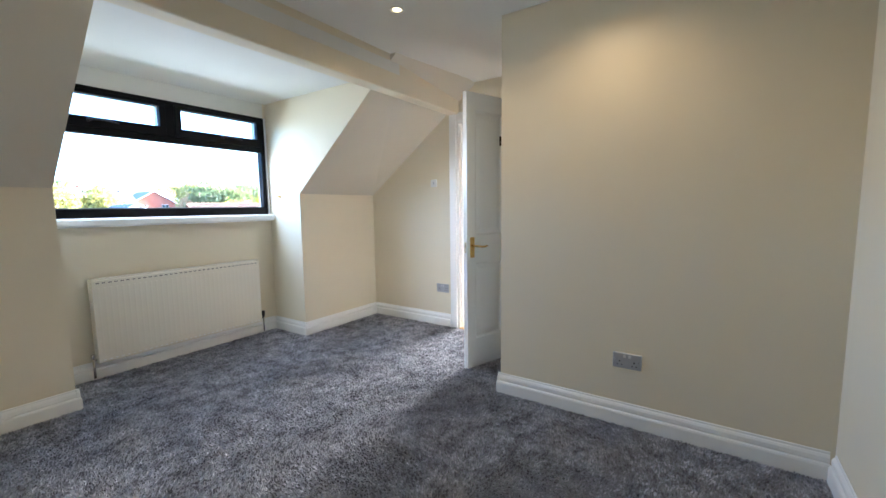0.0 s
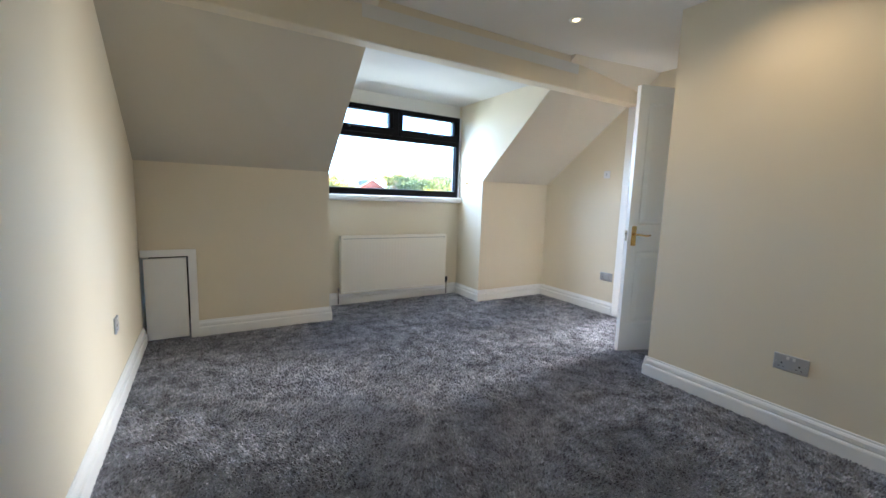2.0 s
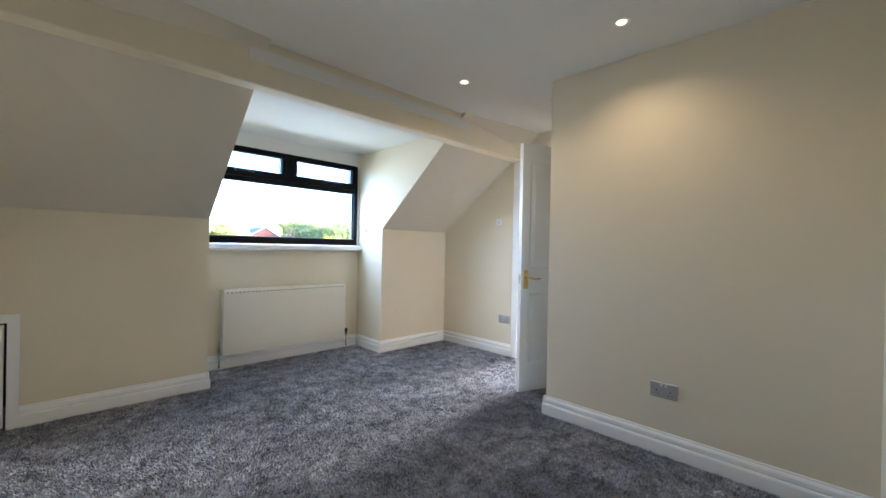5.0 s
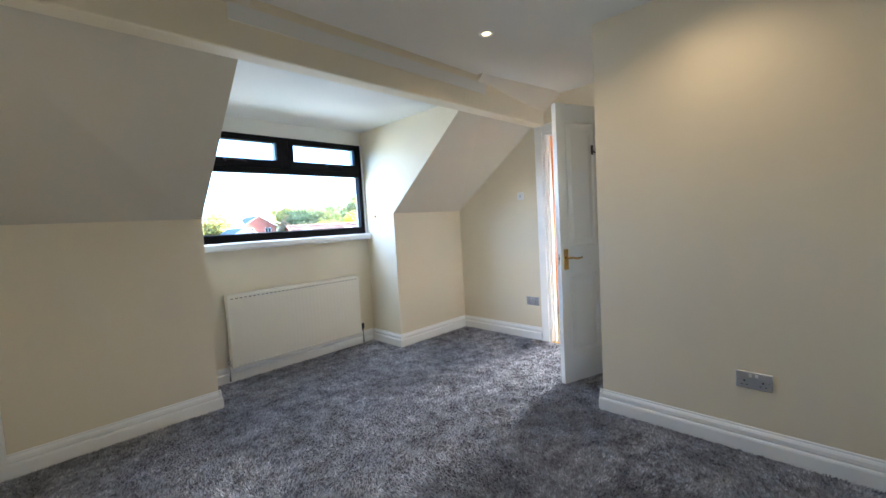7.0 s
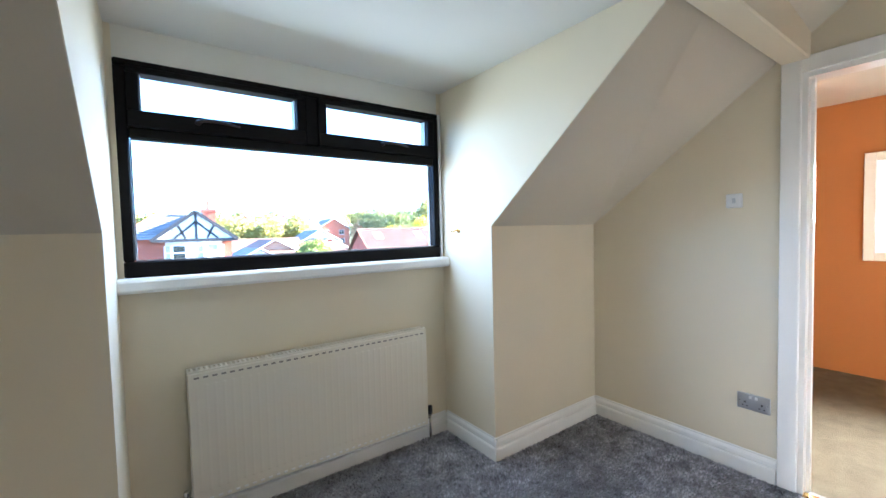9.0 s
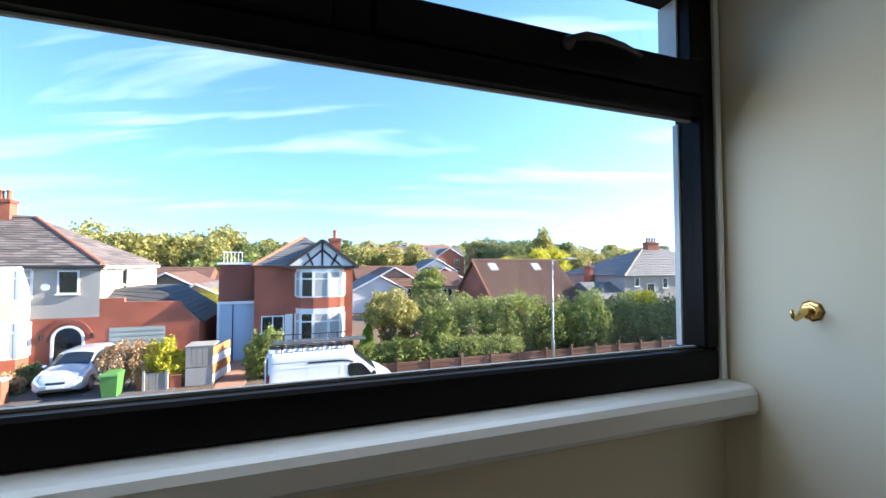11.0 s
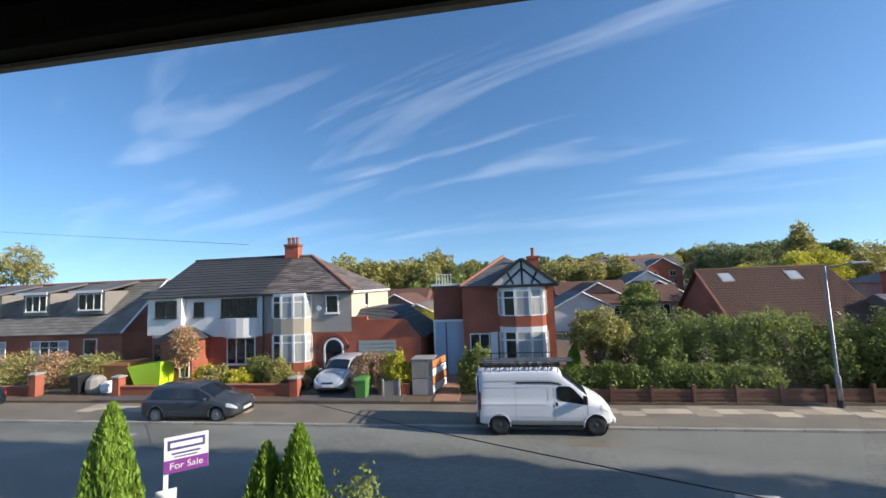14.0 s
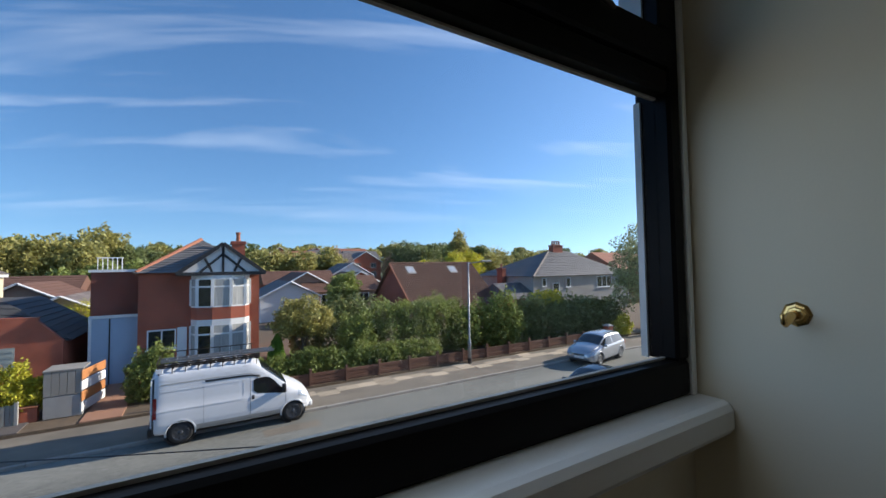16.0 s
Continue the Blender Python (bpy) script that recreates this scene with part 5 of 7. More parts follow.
# --- the row with dormers at the far end of the street
def dormer_row():
    h = thing("dormer_bungalow", (0, 0, 0), "brick dormer bungalow with a long grey roof and white dormers", "house")
    x0, x1, yf, yr, yb, ze, zr = -52, -25.2, 28.8, 32.6, 36.4, -1.05, 2.65
    part("wall", box(x0, yf + 0.3, HZ0 - 0.2, x1, yb, ze + 0.1), BRICK, h, "red brick wall")
    part("gable", prism([(yf + 0.3, ze), (yb, ze), (yr, zr - 0.15)], "x", x1 - 0.3, x1), BRICK_DARK, h)
    bm = bmesh.new()
    courses(bm, (x0, yf, ze), (x1 + 0.2, yf, ze), (x1 + 0.2, yr, zr), (x0, yr, zr), 18)
    solid(bm, [(x0, yf, ze - 0.05), (x1 + 0.2, yf, ze - 0.05), (x1 + 0.2, yr, zr - 0.05), (x0, yr, zr - 0.05), (x0, yb, ze), (x1 + 0.2, yb, ze)], [(0, 1, 2, 3), (3, 2, 5, 4)])
    r = part("roof", bm, ROOF_GREY, h, "weathered grey tiled roof")
    ridge_tiles(r, (x0, yr, zr + 0.05), (x1 + 0.2, yr, zr + 0.05))
    part("verge_board", tube((x1 + 0.2, yf, ze), (x1 + 0.2, yr, zr), 0.07, 0.07, 6), UPVC, h)
    for a, b in ((-44.5, -41.5), (-39.5, -36.8), (-34.8, -32.4), (-30.1, -27.6)):
        d = part("dormer", box(a, 29.9, 0.3, b, yr, 1.95), ROOF_GREY, h, "tile-hung dormer")
        part("dormer_roof", prism([(29.55, 1.9), (yr + 0.1, 2.6), (yr + 0.1, 2.75), (29.55, 2.05)], "x", a - 0.2, b + 0.2), SLATE_BLUE, d)
        part("dormer_fascia", box(a - 0.2, 29.5, 1.86, b + 0.2, 29.58, 2.06), UPVC, d)
        window(h, a + 0.25, 0.6, b - 0.25, 1.8, 29.9, 3, label="white framed dormer window")
    for a, b in ((-38, -35), (-32.8, -29.6)):
        window(h, a, -3.1, b, -1.5, yf + 0.3, 4, 0.3, glass=NET, label="white framed picture window")
    window(h, -28.3, -2.6, -27.2, -1.4, yf + 0.3, 1)


dormer_row()


# --- the hipped house beyond the hedge on the far side
def hipped_house():
    h = thing("detached_house", (0, 0, 0), "grey rendered house with a blue-grey hipped roof", "house")
    x0, x1, yf, yb, ze, zr = 30.3, 45.5, 34.0, 43.0, 0.22, 3.05
    part("wall", box(x0, yf, HZ0 - 0.2, x1, yb, ze), ROUGHCAST, h, "grey pebbledash wall")
    bm = bmesh.new()
    o = 0.3
    A, B, C, D = (x0 - o, yf - o, ze), (x1 + o, yf - o, ze), (x1 + o, yb + o, ze), (x0 - o, yb + o, ze)
    P, Q = (37.0, 38.3, zr), (40.0, 38.3, zr)
    courses(bm, A, B, Q, P, 16)
    courses(bm, B, C, Q, Q, 16)
    courses(bm, D, A, P, P, 16)
    solid(bm, [A, B, C, D, P, Q], [(0, 1, 5, 4), (1, 2, 5), (2, 3, 4, 5), (3, 0, 4), (0, 1, 2, 3)])
    r = part("roof", bm, SLATE_BLUE, h, "blue-grey slate roof")
    ridge_tiles(r, P, A, SLATE)
    chimney(h, 38.2, 38.3, 2.6, 3.75, 1.6, 0.7, 4)
    chimney(h, 29.9, 38.5, -2.0, 1.1, 0.5, 0.9, 1)
    window(h, 35.0, -1.0, 35.7, 0.0, yf, 1)
    window(h, 31.5, -0.8, 32.1, 0.05, yf, 1)
    window(h, 33.0, -1.6, 34.0, -0.5, yf, 1, label="white framed window")
    window(h, 40.0, -1.2, 42.6, 0.05, yf, 3, label="white framed wide window")


hipped_house()


# --- houses further back
def back_house(x, y, w, d, eave, top, wall, roof, along="x", label="", cat_label="low house with a pitched roof behind the street"):
    z = land(x, y)
    h = thing("back_house", (x, y, z), label or cat_label, "house", "houses behind the street")
    hw, hd = w / 2, d / 2
    part("wall", box(-hw, -hd, -0.4, hw, hd, eave), wall, h)
    bm = bmesh.new()
    o = 0.3
    if along == "x":
        courses(bm, (-hw - o, -hd - o, eave), (hw + o, -hd - o, eave), (hw + o, 0, top), (-hw - o, 0, top), 9)
        solid(bm, [(-hw - o, -hd - o, eave), (hw + o, -hd - o, eave), (hw + o, 0, top), (-hw - o, 0, top), (-hw - o, hd + o, eave), (hw + o, hd + o, eave)], [(0, 1, 2, 3), (3, 2, 5, 4), (0, 3, 4), (1, 5, 2)])
    else:
        courses(bm, (-hw - o, -hd - o, eave), (-hw - o, hd + o, eave), (0, hd + o, top), (0, -hd - o, top), 9)
        courses(bm, (hw + o, -hd - o, eave), (hw + o, hd + o, eave), (0, hd + o, top), (0, -hd - o, top), 9)
        solid(bm, [(-hw - o, -hd - o, eave), (0, -hd - o, top), (hw + o, -hd - o, eave), (-hw - o, hd + o, eave), (0, hd + o, top), (hw + o, hd + o, eave)], [(0, 1, 4, 3), (1, 2, 5, 4), (3, 4, 5)])
        part("gable", prism([(-hw, eave - 0.02), (hw, eave - 0.02), (0, top - 0.12)], "y", -hd - 0.02, -hd + 0.2), wall, h)
        for s in (-1, 1):
            part("bargeboard", tube((s * (hw + o), -hd - o, eave), (0, -hd - o, top), 0.09, 0.09, 5), UPVC, h)
    part("roof", bm, roof, h)
    n = max(1, int(w / 3.2))
    for i in range(n):
        cx = -hw + w * (i + 0.5) / n
        window(h, cx - 0.7, max(0.9, eave - 1.5), cx + 0.7, eave - 0.25, -hd, 2, sill=False)
        if eave > 4:
            window(h, cx - 0.7, 0.9, cx + 0.7, 2.2, -hd, 2, sill=False)


for x, y, w, d, e, t, wm, rm, al in (
        (9.2, 50, 5.5, 8, 2.5, 4.1, RENDER_WHITE, SLATE_BLUE, "y"), (12.4, 58, 6.5, 9, 2.9, 4.9, BRICK_PALE, TILE_BROWN, "y"),
        (16.5, 55, 9, 7, 2.6, 4.4, BRICK_PALE, TILE_BROWN, "x"), (20.5, 62, 7, 9, 2.8, 4.8, BRICK, TILE_BROWN, "y"), (14.5, 70, 10, 7, 2.7, 4.6, BRICK, TILE_BROWN, "x"),
        (23.5, 74, 7, 8, 3.4, 5.6, RENDER_WHITE, SLATE_BLUE, "y"), (-9.6, 49, 6.5, 9, 2.7, 4.6, BRICK_PALE, TILE_BROWN, "y"), (-6.2, 44, 5, 9, 2.4, 3.8, RENDER_CREAM, SLATE, "y"),
        (-13.5, 60, 9, 8, 3.0, 5.0, BRICK, TILE_BROWN, "x"), (-4.5, 62, 8, 7, 2.7, 4.4, BRICK, TILE_BROWN, "x"), (29, 36, 4, 5, 2.2, 3.6, BRICK, SLATE_BLUE, "x"),
        (24, 118, 9, 8, 4.6, 7.2, BRICK, TILE_RED, "x"), (33, 124, 9, 8, 4.8, 7.6, BRICK, SLATE_BLUE, "x"), (43, 122, 10, 8, 4.8, 7.4, RENDER_WHITE, SLATE_BLUE, "x"),
        (36, 150, 12, 8, 5, 8, BRICK, TILE_RED, "y"), (50, 150, 10, 8, 5, 8, BRICK, TILE_RED, "x"), (24, 150, 9, 8, 5, 8, BRICK, TILE_RED, "y"), (28, 100, 9, 8, 4.6, 7.0, RENDER_WHITE, SLATE, "x"), (37, 104, 8, 8, 4.6, 7.2, BRICK, SLATE_BLUE, "y"),
        (-62, 92, 16, 8, 4.6, 7.4, BRICK, TILE_RED, "x"), (-84, 96, 16, 8, 4.6, 7.4, BRICK, TILE_RED, "x"), (-106, 98, 16, 8, 4.6, 7.4, BRICK, TILE_RED, "x"), (-50, 84, 10, 8, 4.2, 6.6, BRICK, TILE_RED, "y"), (58, 108, 10, 8, 4.6, 7, BRICK, TILE_RED, "x"), (52, 40, 10, 8, 4.6, 7, BRICK, TILE_RED, "x")):
    back_house(x, y, w, d, e, t, wm, rm, al)

# ---------------------------------------------------------------- vehicles
def wheel(parent, x, y, r, w, side, rim=GALV, spokes=7):
    """A tyre with a spoked rim; side is the way its outer face looks."""
    m = Matrix.Translation((x, y, r)) @ pose(0, 0, 0, -90 * side)
    t = part("wheel", lathe([(r * 0.60, -w / 2), (r * 0.93, -w / 2), (r, -w / 2 + 0.03), (r, w / 2 - 0.03), (r * 0.95, w / 2 - 0.008), (r * 0.72, w / 2), (r * 0.66, w / 2 - 0.01)], 28, m=m), TYRE, parent, "black tyre", True)
    rm = part("rim", lathe([(r * 0.66, w * 0.2), (r * 0.69, w * 0.5 + 0.004), (r * 0.63, w * 0.5 + 0.006), (r * 0.58, w * 0.3)], 28, m=m), rim, t, "", True)
    part("brake_shadow", lathe([(r * 0.60, w * 0.22), (r * 0.60, w * 0.24), (0.0, w * 0.25)], 20, m=m), BLACK, rm)
    for k in range(spokes):
        a = 2 * math.pi * k / spokes
        c, s = math.cos(a), math.sin(a)
        o0, o1 = r * 0.09, r * 0.11
        pts = [m @ Vector((c * rr - s * o, s * rr + c * o, w * 0.5 + zz)) for rr, o, zz in ((r * 0.1, -o0, -0.012), (r * 0.62, -o1, 0.0), (r * 0.62, o1, 0.0), (r * 0.1, o0, -0.012))]
        low = [p - (m.to_3x3() @ Vector((0, 0, 0.03))) for p in pts]
        part("spoke", solid(bmesh.new(), pts + low, [(0, 1, 2, 3), (0, 1, 5, 4), (1, 2, 6, 5), (2, 3, 7, 6), (3, 0, 4, 7)]), rim, rm)
    part("hub_cap", lathe([(r * 0.2, w * 0.4), (r * 0.19, w * 0.5), (r * 0.1, w * 0.5 + 0.008), (0.0, w * 0.5 + 0.01)], 14, m=m), rim, rm, "", True)
    return t


class Skin:
    """A vehicle's outer surface. stations: (x, half width, sill, belt, roof half width, roof edge, crown), tail to nose.
    v runs up one side: 0 sill, 0.5 belt line, 0.8 roof rail, 1 centre line."""
    V = (0.0, 0.06, 0.22, 0.38, 0.46, 0.5, 0.8, 0.84, 0.88, 1.0)

    def __init__(self, stations, soft=0.05):
        st = np.array(stations, float)
        self.x0, self.x1 = st[0, 0], st[-1, 0]
        fine = np.linspace(self.x0, self.x1, 500)
        step = fine[1] - fine[0]
        k = np.exp(-0.5 * (np.arange(-40, 41) * step / soft) ** 2)
        k /= k.sum()
        cols = []
        for c in range(1, 7):
            q = np.interp(fine, st[:, 0], st[:, c])
            q = np.concatenate([2 * q[0] - q[40:0:-1], q, 2 * q[-1] - q[-2:-42:-1]])
            cols.append(np.convolve(q, k, "valid"))
        self.fine, self.cols = fine, cols

    def at(self, x, v):
        w, z0, zb, wr, zr, cr = (float(np.interp(x, self.fine, c)) for c in self.cols)
        dz = zb - z0
        ys = (w - 0.10, w - 0.03, w, w - 0.006, w - 0.022, w - 0.05, wr + 0.02, wr - 0.015, wr - 0.07, 0.0)
        zs = (z0, z0 + 0.06, z0 + 0.36 * dz, z0 + 0.76 * dz, z0 + 0.93 * dz, zb, zr - 0.075, zr - 0.03, zr - 0.008, zr + cr)
        if v > 0.88:
            u = (v - 0.88) / 0.12
            return (wr - 0.07) * (1 - u), zs[8] + (cr + 0.008) * (1 - (1 - u) ** 2)
        return float(np.interp(v, self.V, ys)), float(np.interp(v, self.V, zs))

    def side_y(self, x, z):
        vs = np.linspace(0, 0.8, 33)
        p = [self.at(x, v) for v in vs]
        return float(np.interp(z, [q[1] for q in p], [q[0] for q in p]))

    def body(self, wheels, rw, nx=120):
        bm = bmesh.new()
        vs = [*np.linspace(0, 0.5, 15), 0.56, 0.62, 0.68, 0.74, 0.8, 0.82, 0.84, 0.86, 0.88, 0.91, 0.94, 0.97, 1.0]
        ring = [(v, 1) for v in vs] + [(v, -1) for v in vs[-2::-1]]
        grid = []
        for x in np.linspace(self.x0, self.x1, nx):
            grid.append([bm.verts.new((x, s * self.at(x, v)[0], self.at(x, v)[1])) for v, s in ring])
        n = len(ring)
        for a, b in zip(grid, grid[1:]):
            for k in range(n - 1):
                q = (a[k], a[k + 1], b[k + 1], b[k])
                c = sum((p.co for p in q), Vector()) / 4
                low = ring[k][0] < 0.5 and any(math.hypot(c.x - wx, c.z - rw) < rw + 0.05 for wx in wheels)
                if not low:
                    bm.faces.new(q)
        bm.faces.new(grid[0])
        bm.faces.new(grid[-1][::-1])
        loose = [p for p in bm.verts if not p.link_faces]
        bmesh.ops.delete(bm, geom=loose, context="VERTS")
        return bm

    def patch(self, xa, xb, va, vb, s, off=0.006, nx=10, nv=6, lean=0.0):
        """A thin shell lying on the skin between two stations and two heights; lean slants its ends."""
        bm = bmesh.new()
        rows = []
        for i in range(nx + 1):
            row = []
            for j in range(nv + 1):
                v = va + (vb - va) * j / nv
                x = xa + (xb - xa) * i / nx + lean * (j / nv - 0.5)
                e = 0.01
                y, z = self.at(x, min(v, 1.0))
                y1, z1 = self.at(x, min(v + e, 1.0))
                y0, z0 = self.at(x, max(v - e, 0.0))
                ya, za = self.at(x + e, min(v, 1.0))
                yb, zb = self.at(x - e, min(v, 1.0))
                nrm = Vector((0, y1 - y0, z1 - z0)).cross(Vector((2 * e, ya - yb, za - zb)))
                if nrm.length < 1e-9:
                    nrm = Vector((0, 0, 1))
                nrm.normalize()
                if nrm.dot(Vector((0, y, z - 0.7))) < 0:
                    nrm = -nrm
                p = Vector((x, y, z)) + nrm * off
                row.append(bm.verts.new((p.x, s * p.y, p.z)))
            rows.append(row)
        for a, b in zip(rows, rows[1:]):
            for j in range(nv):
                bm.faces.new((a[j], a[j + 1], b[j + 1], b[j]))
        return bm

    def screen(self, xa, xb, v0=0.83, off=0.006):
        bm = self.patch(xa, xb, v0, 1.0, 1, off, 8, 8)
        other = self.patch(xa, xb, v0, 1.0, -1, off, 8, 8)
        me = bpy.data.meshes.new("half")
        other.to_mesh(me)
        other.free()
        bm.from_mesh(me)
        bpy.data.meshes.remove(me)
        bmesh.ops.remove_doubles(bm, verts=bm.verts, dist=0.004)
        return bm

    def arch_lip(self, wx, rw, s, inner=0.035, outer=0.085):
        """Rolled edge of the wheel opening, laid on the flank."""
        bm = bmesh.new()
        rows = []
        for i in range(25):
            a = math.radians(-14 + 208 * i / 24)
            row = []
            for r, o in ((rw + inner, -0.05), (rw + inner, 0.010), (rw + outer - 0.01, 0.012), (rw + outer, 0.002)):
                x, z = wx + r * math.cos(a), rw + r * math.sin(a)
                row.append(bm.verts.new((x, s * (self.side_y(x, z) + o), z)))
            rows.append(row)
        for a, b in zip(rows, rows[1:]):
            for j in range(3):
                bm.faces.new((a[j], a[j + 1], b[j + 1], b[j]))
        return bm


def running_gear(c, sk, paint, wheels, rw, rim, spokes):
    for s in (-1, 1):
        for wx in wheels:
            hw = sk.side_y(wx, rw * 2 + 0.12)
            part("wheel_well", lathe([(rw + 0.11, 0.0), (rw + 0.11, 0.16), (rw + 0.06, 0.16), (rw + 0.06, 0.01), (0.0, 0.01)], 24, m=Matrix.Translation((wx, s * (hw - 0.27), rw + 0.02)) @ pose(0, 0, 0, -90 * s)), BLACK, c, "dark wheel arch lining")
            part("arch_lip", sk.arch_lip(wx, rw, s), paint, c, "", True)
            wheel(c, wx, s * (hw - 0.125), rw, 0.21, s, rim, spokes)


def car(name, label, loc, rz, paint, stations, cabin, wheels, rw, rim=GALV, doors=2, spokes=7):
    """cabin: windscreen foot, roof front, roof rear, rear window foot. The nose looks along +x."""
    c = thing(name, loc, label, "car", rz=rz)
    sk = Skin(stations)
    part("body", sk.body(wheels, rw), paint, c, "", True)
    part("underbody", box(sk.x0 + 0.3, -0.62, 0.2, sk.x1 - 0.3, 0.62, 0.5, 0.02), BLACK, c)
    wf, rf, rr, rb = cabin
    part("windscreen", sk.screen(rf + 0.03, wf - 0.04, 0.835), CARGLASS, c, "dark windscreen", True)
    part("rear_window", sk.screen(rb + 0.06, rr - 0.04, 0.85), CARGLASS, c, "dark rear window", True)
    xm = (wf + rb) / 2 + (0.12 if doors == 2 else 0.0)
    for s in (-1, 1):
        for a, b in ((rb + 0.30, xm - 0.04), (xm + 0.04, wf - 0.20)):
            part("side_window", sk.patch(a, b, 0.525, 0.775, s, 0.006, 12, 4), CARGLASS, c, "dark side window", True)
        part("window_trim", sk.patch(rb + 0.25, wf - 0.1, 0.508, 0.522, s, 0.008, 14, 1), BLACK, c)
        part("door_seam", sk.patch(xm - 0.005, xm + 0.005, 0.1, 0.5, s, 0.003, 1, 8), BLACK, c)
        part("door_seam", sk.patch(wf - 0.135, wf - 0.125, 0.1, 0.5, s, 0.003, 1, 8, -0.1), BLACK, c)
        part("door_handle", sk.patch(xm + 0.10, xm + 0.28, 0.435, 0.455, s, 0.025, 4, 1), paint, c)
        part("sill_trim", sk.patch(wheels[0] + rw + 0.1, wheels[1] - rw - 0.1, 0.02, 0.075, s, 0.006, 6, 2), BLACK, c)
        my = sk.side_y(wf - 0.3, 0.95)
        mz = sk.at(wf - 0.32, 0.5)[1]
        m = box(wf - 0.40, min(s * (my + 0.03), s * (my + 0.20)), mz + 0.0, wf - 0.25, max(s * (my + 0.03), s * (my + 0.20)), mz + 0.13, 0.04, seg=2)
        mir = part("mirror", m, paint, c, "", True)
        part("mirror_stalk", tube((wf - 0.32, s * (my - 0.03), mz + 0.01), (wf - 0.32, s * (my + 0.06), mz + 0.04), 0.025), BLACK, mir)
        part("headlight", sk.patch(sk.x1 - 0.44, sk.x1 - 0.05, 0.385, 0.60, s, 0.008, 10, 6), LENS, c, "clear headlight", True)
        part("tail_lamp", sk.patch(sk.x0 + 0.02, sk.x0 + 0.24, 0.36, 0.52, s, 0.008, 6, 5), REDLENS, c, "red tail lamp", True)
    running_gear(c, sk, paint, wheels, rw, rim, spokes)
    nx, tx = sk.x1, sk.x0
    for s, hw in (((-0.13, 0.105), (0.13, 0.105)) if name == "coupe_car" else ((0.0, 0.30),)):
        grille = part("grille", box(nx - 0.05, s - hw, 0.52, nx + 0.012, s + hw, 0.61, 0.02), CHROME if name == "coupe_car" else BLACK, c, "grille in the nose")
        part("grille_slats", box(nx, s - hw + 0.018, 0.535, nx + 0.016, s + hw - 0.018, 0.595, 0.008), BLACK, grille)
    part("lower_intake", box(nx - 0.1, -0.50, 0.25, nx + 0.012, 0.50, 0.36, 0.02), BLACK, c)
    part("front_plate", box(nx - 0.01, -0.26, 0.385, nx + 0.024, 0.26, 0.495, 0.004), PLATE_W, c, "white number plate")
    part("rear_plate", box(tx - 0.024, -0.26, 0.55, tx + 0.02, 0.26, 0.66, 0.004), PLATE_Y, c, "yellow number plate")
    return c


def hatch(L, H, wd=0.88):
    """Stations of a hatchback of length L and height H."""
    k = L / 4.2
    return [(-2.10 * k, wd * 0.80, 0.34, 0.66, wd * 0.62, 0.76, 0.02), (-2.05 * k, wd * 0.92, 0.26, 0.92, wd * 0.72, 1.00, 0.03), (-1.92 * k, wd * 0.96, 0.23, 0.95, wd * 0.70, 1.06, 0.03),
            (-1.62 * k, wd * 0.985, 0.21, 0.96, wd * 0.69, H - 0.07, 0.04), (-1.0 * k, wd, 0.20, 0.95, wd * 0.70, H - 0.02, 0.05), (0.0, wd, 0.20, 0.93, wd * 0.71, H - 0.015, 0.05),
            (0.38 * k, wd, 0.20, 0.92, wd * 0.71, H - 0.06, 0.05), (1.16 * k, wd * 0.985, 0.20, 0.89, wd * 0.75, 0.985, 0.05), (1.62 * k, wd * 0.965, 0.21, 0.79, wd * 0.74, 0.89, 0.045),
            (1.95 * k, wd * 0.90, 0.24, 0.69, wd * 0.68, 0.77, 0.03), (2.07 * k, wd * 0.76, 0.28, 0.60, wd * 0.56, 0.67, 0.02), (2.11 * k, wd * 0.64, 0.32, 0.52, wd * 0.46, 0.58, 0.01)]


COUPE = [(-2.30, 0.70, 0.34, 0.68, 0.55, 0.78, 0.02), (-2.24, 0.80, 0.27, 0.88, 0.64, 0.98, 0.03), (-1.75, 0.875, 0.22, 0.93, 0.66, 1.03, 0.04), (-0.95, 0.885, 0.20, 0.92, 0.60, 1.30, 0.05), (-0.45, 0.885, 0.20, 0.91, 0.61, 1.355, 0.05),
         (0.05, 0.885, 0.20, 0.89, 0.62, 1.32, 0.05), (0.95, 0.88, 0.20, 0.85, 0.67, 0.94, 0.05), (1.6, 0.87, 0.20, 0.77, 0.66, 0.865, 0.045), (2.05, 0.80, 0.22, 0.69, 0.62, 0.77, 0.03), (2.24, 0.70, 0.27, 0.58, 0.52, 0.66, 0.02), (2.30, 0.58, 0.31, 0.52, 0.42, 0.59, 0.01)]
CABIN = (1.12, 0.42, -1.55, -1.98)
car("hatchback_car", "dark grey five-door hatchback parked half on the pavement", (-12.05, 20.65, PZ - 0.06), 2, GREYCAR, hatch(4.4, 1.50), (1.18, 0.44, -1.62, -2.05), (-1.42, 1.36), 0.325, GALV, 4, 9)
car("hatchback_car", "silver three-door hatchback with dark alloy wheels by the kerb", (20.75, 19.15, GZ + 0.03), 192, SILVER, hatch(4.0, 1.48), (1.07, 0.40, -1.48, -1.88), (-1.2, 1.25), 0.32, GALV, 2, 5)
car("coupe_car", "dark navy two-door coupe parked in the street", (14.5, 14.45, GZ), 189, NAVY, COUPE, (0.95, 0.10, -0.90, -1.72), (-1.40, 1.36), 0.33, SILVER, 2, 10)
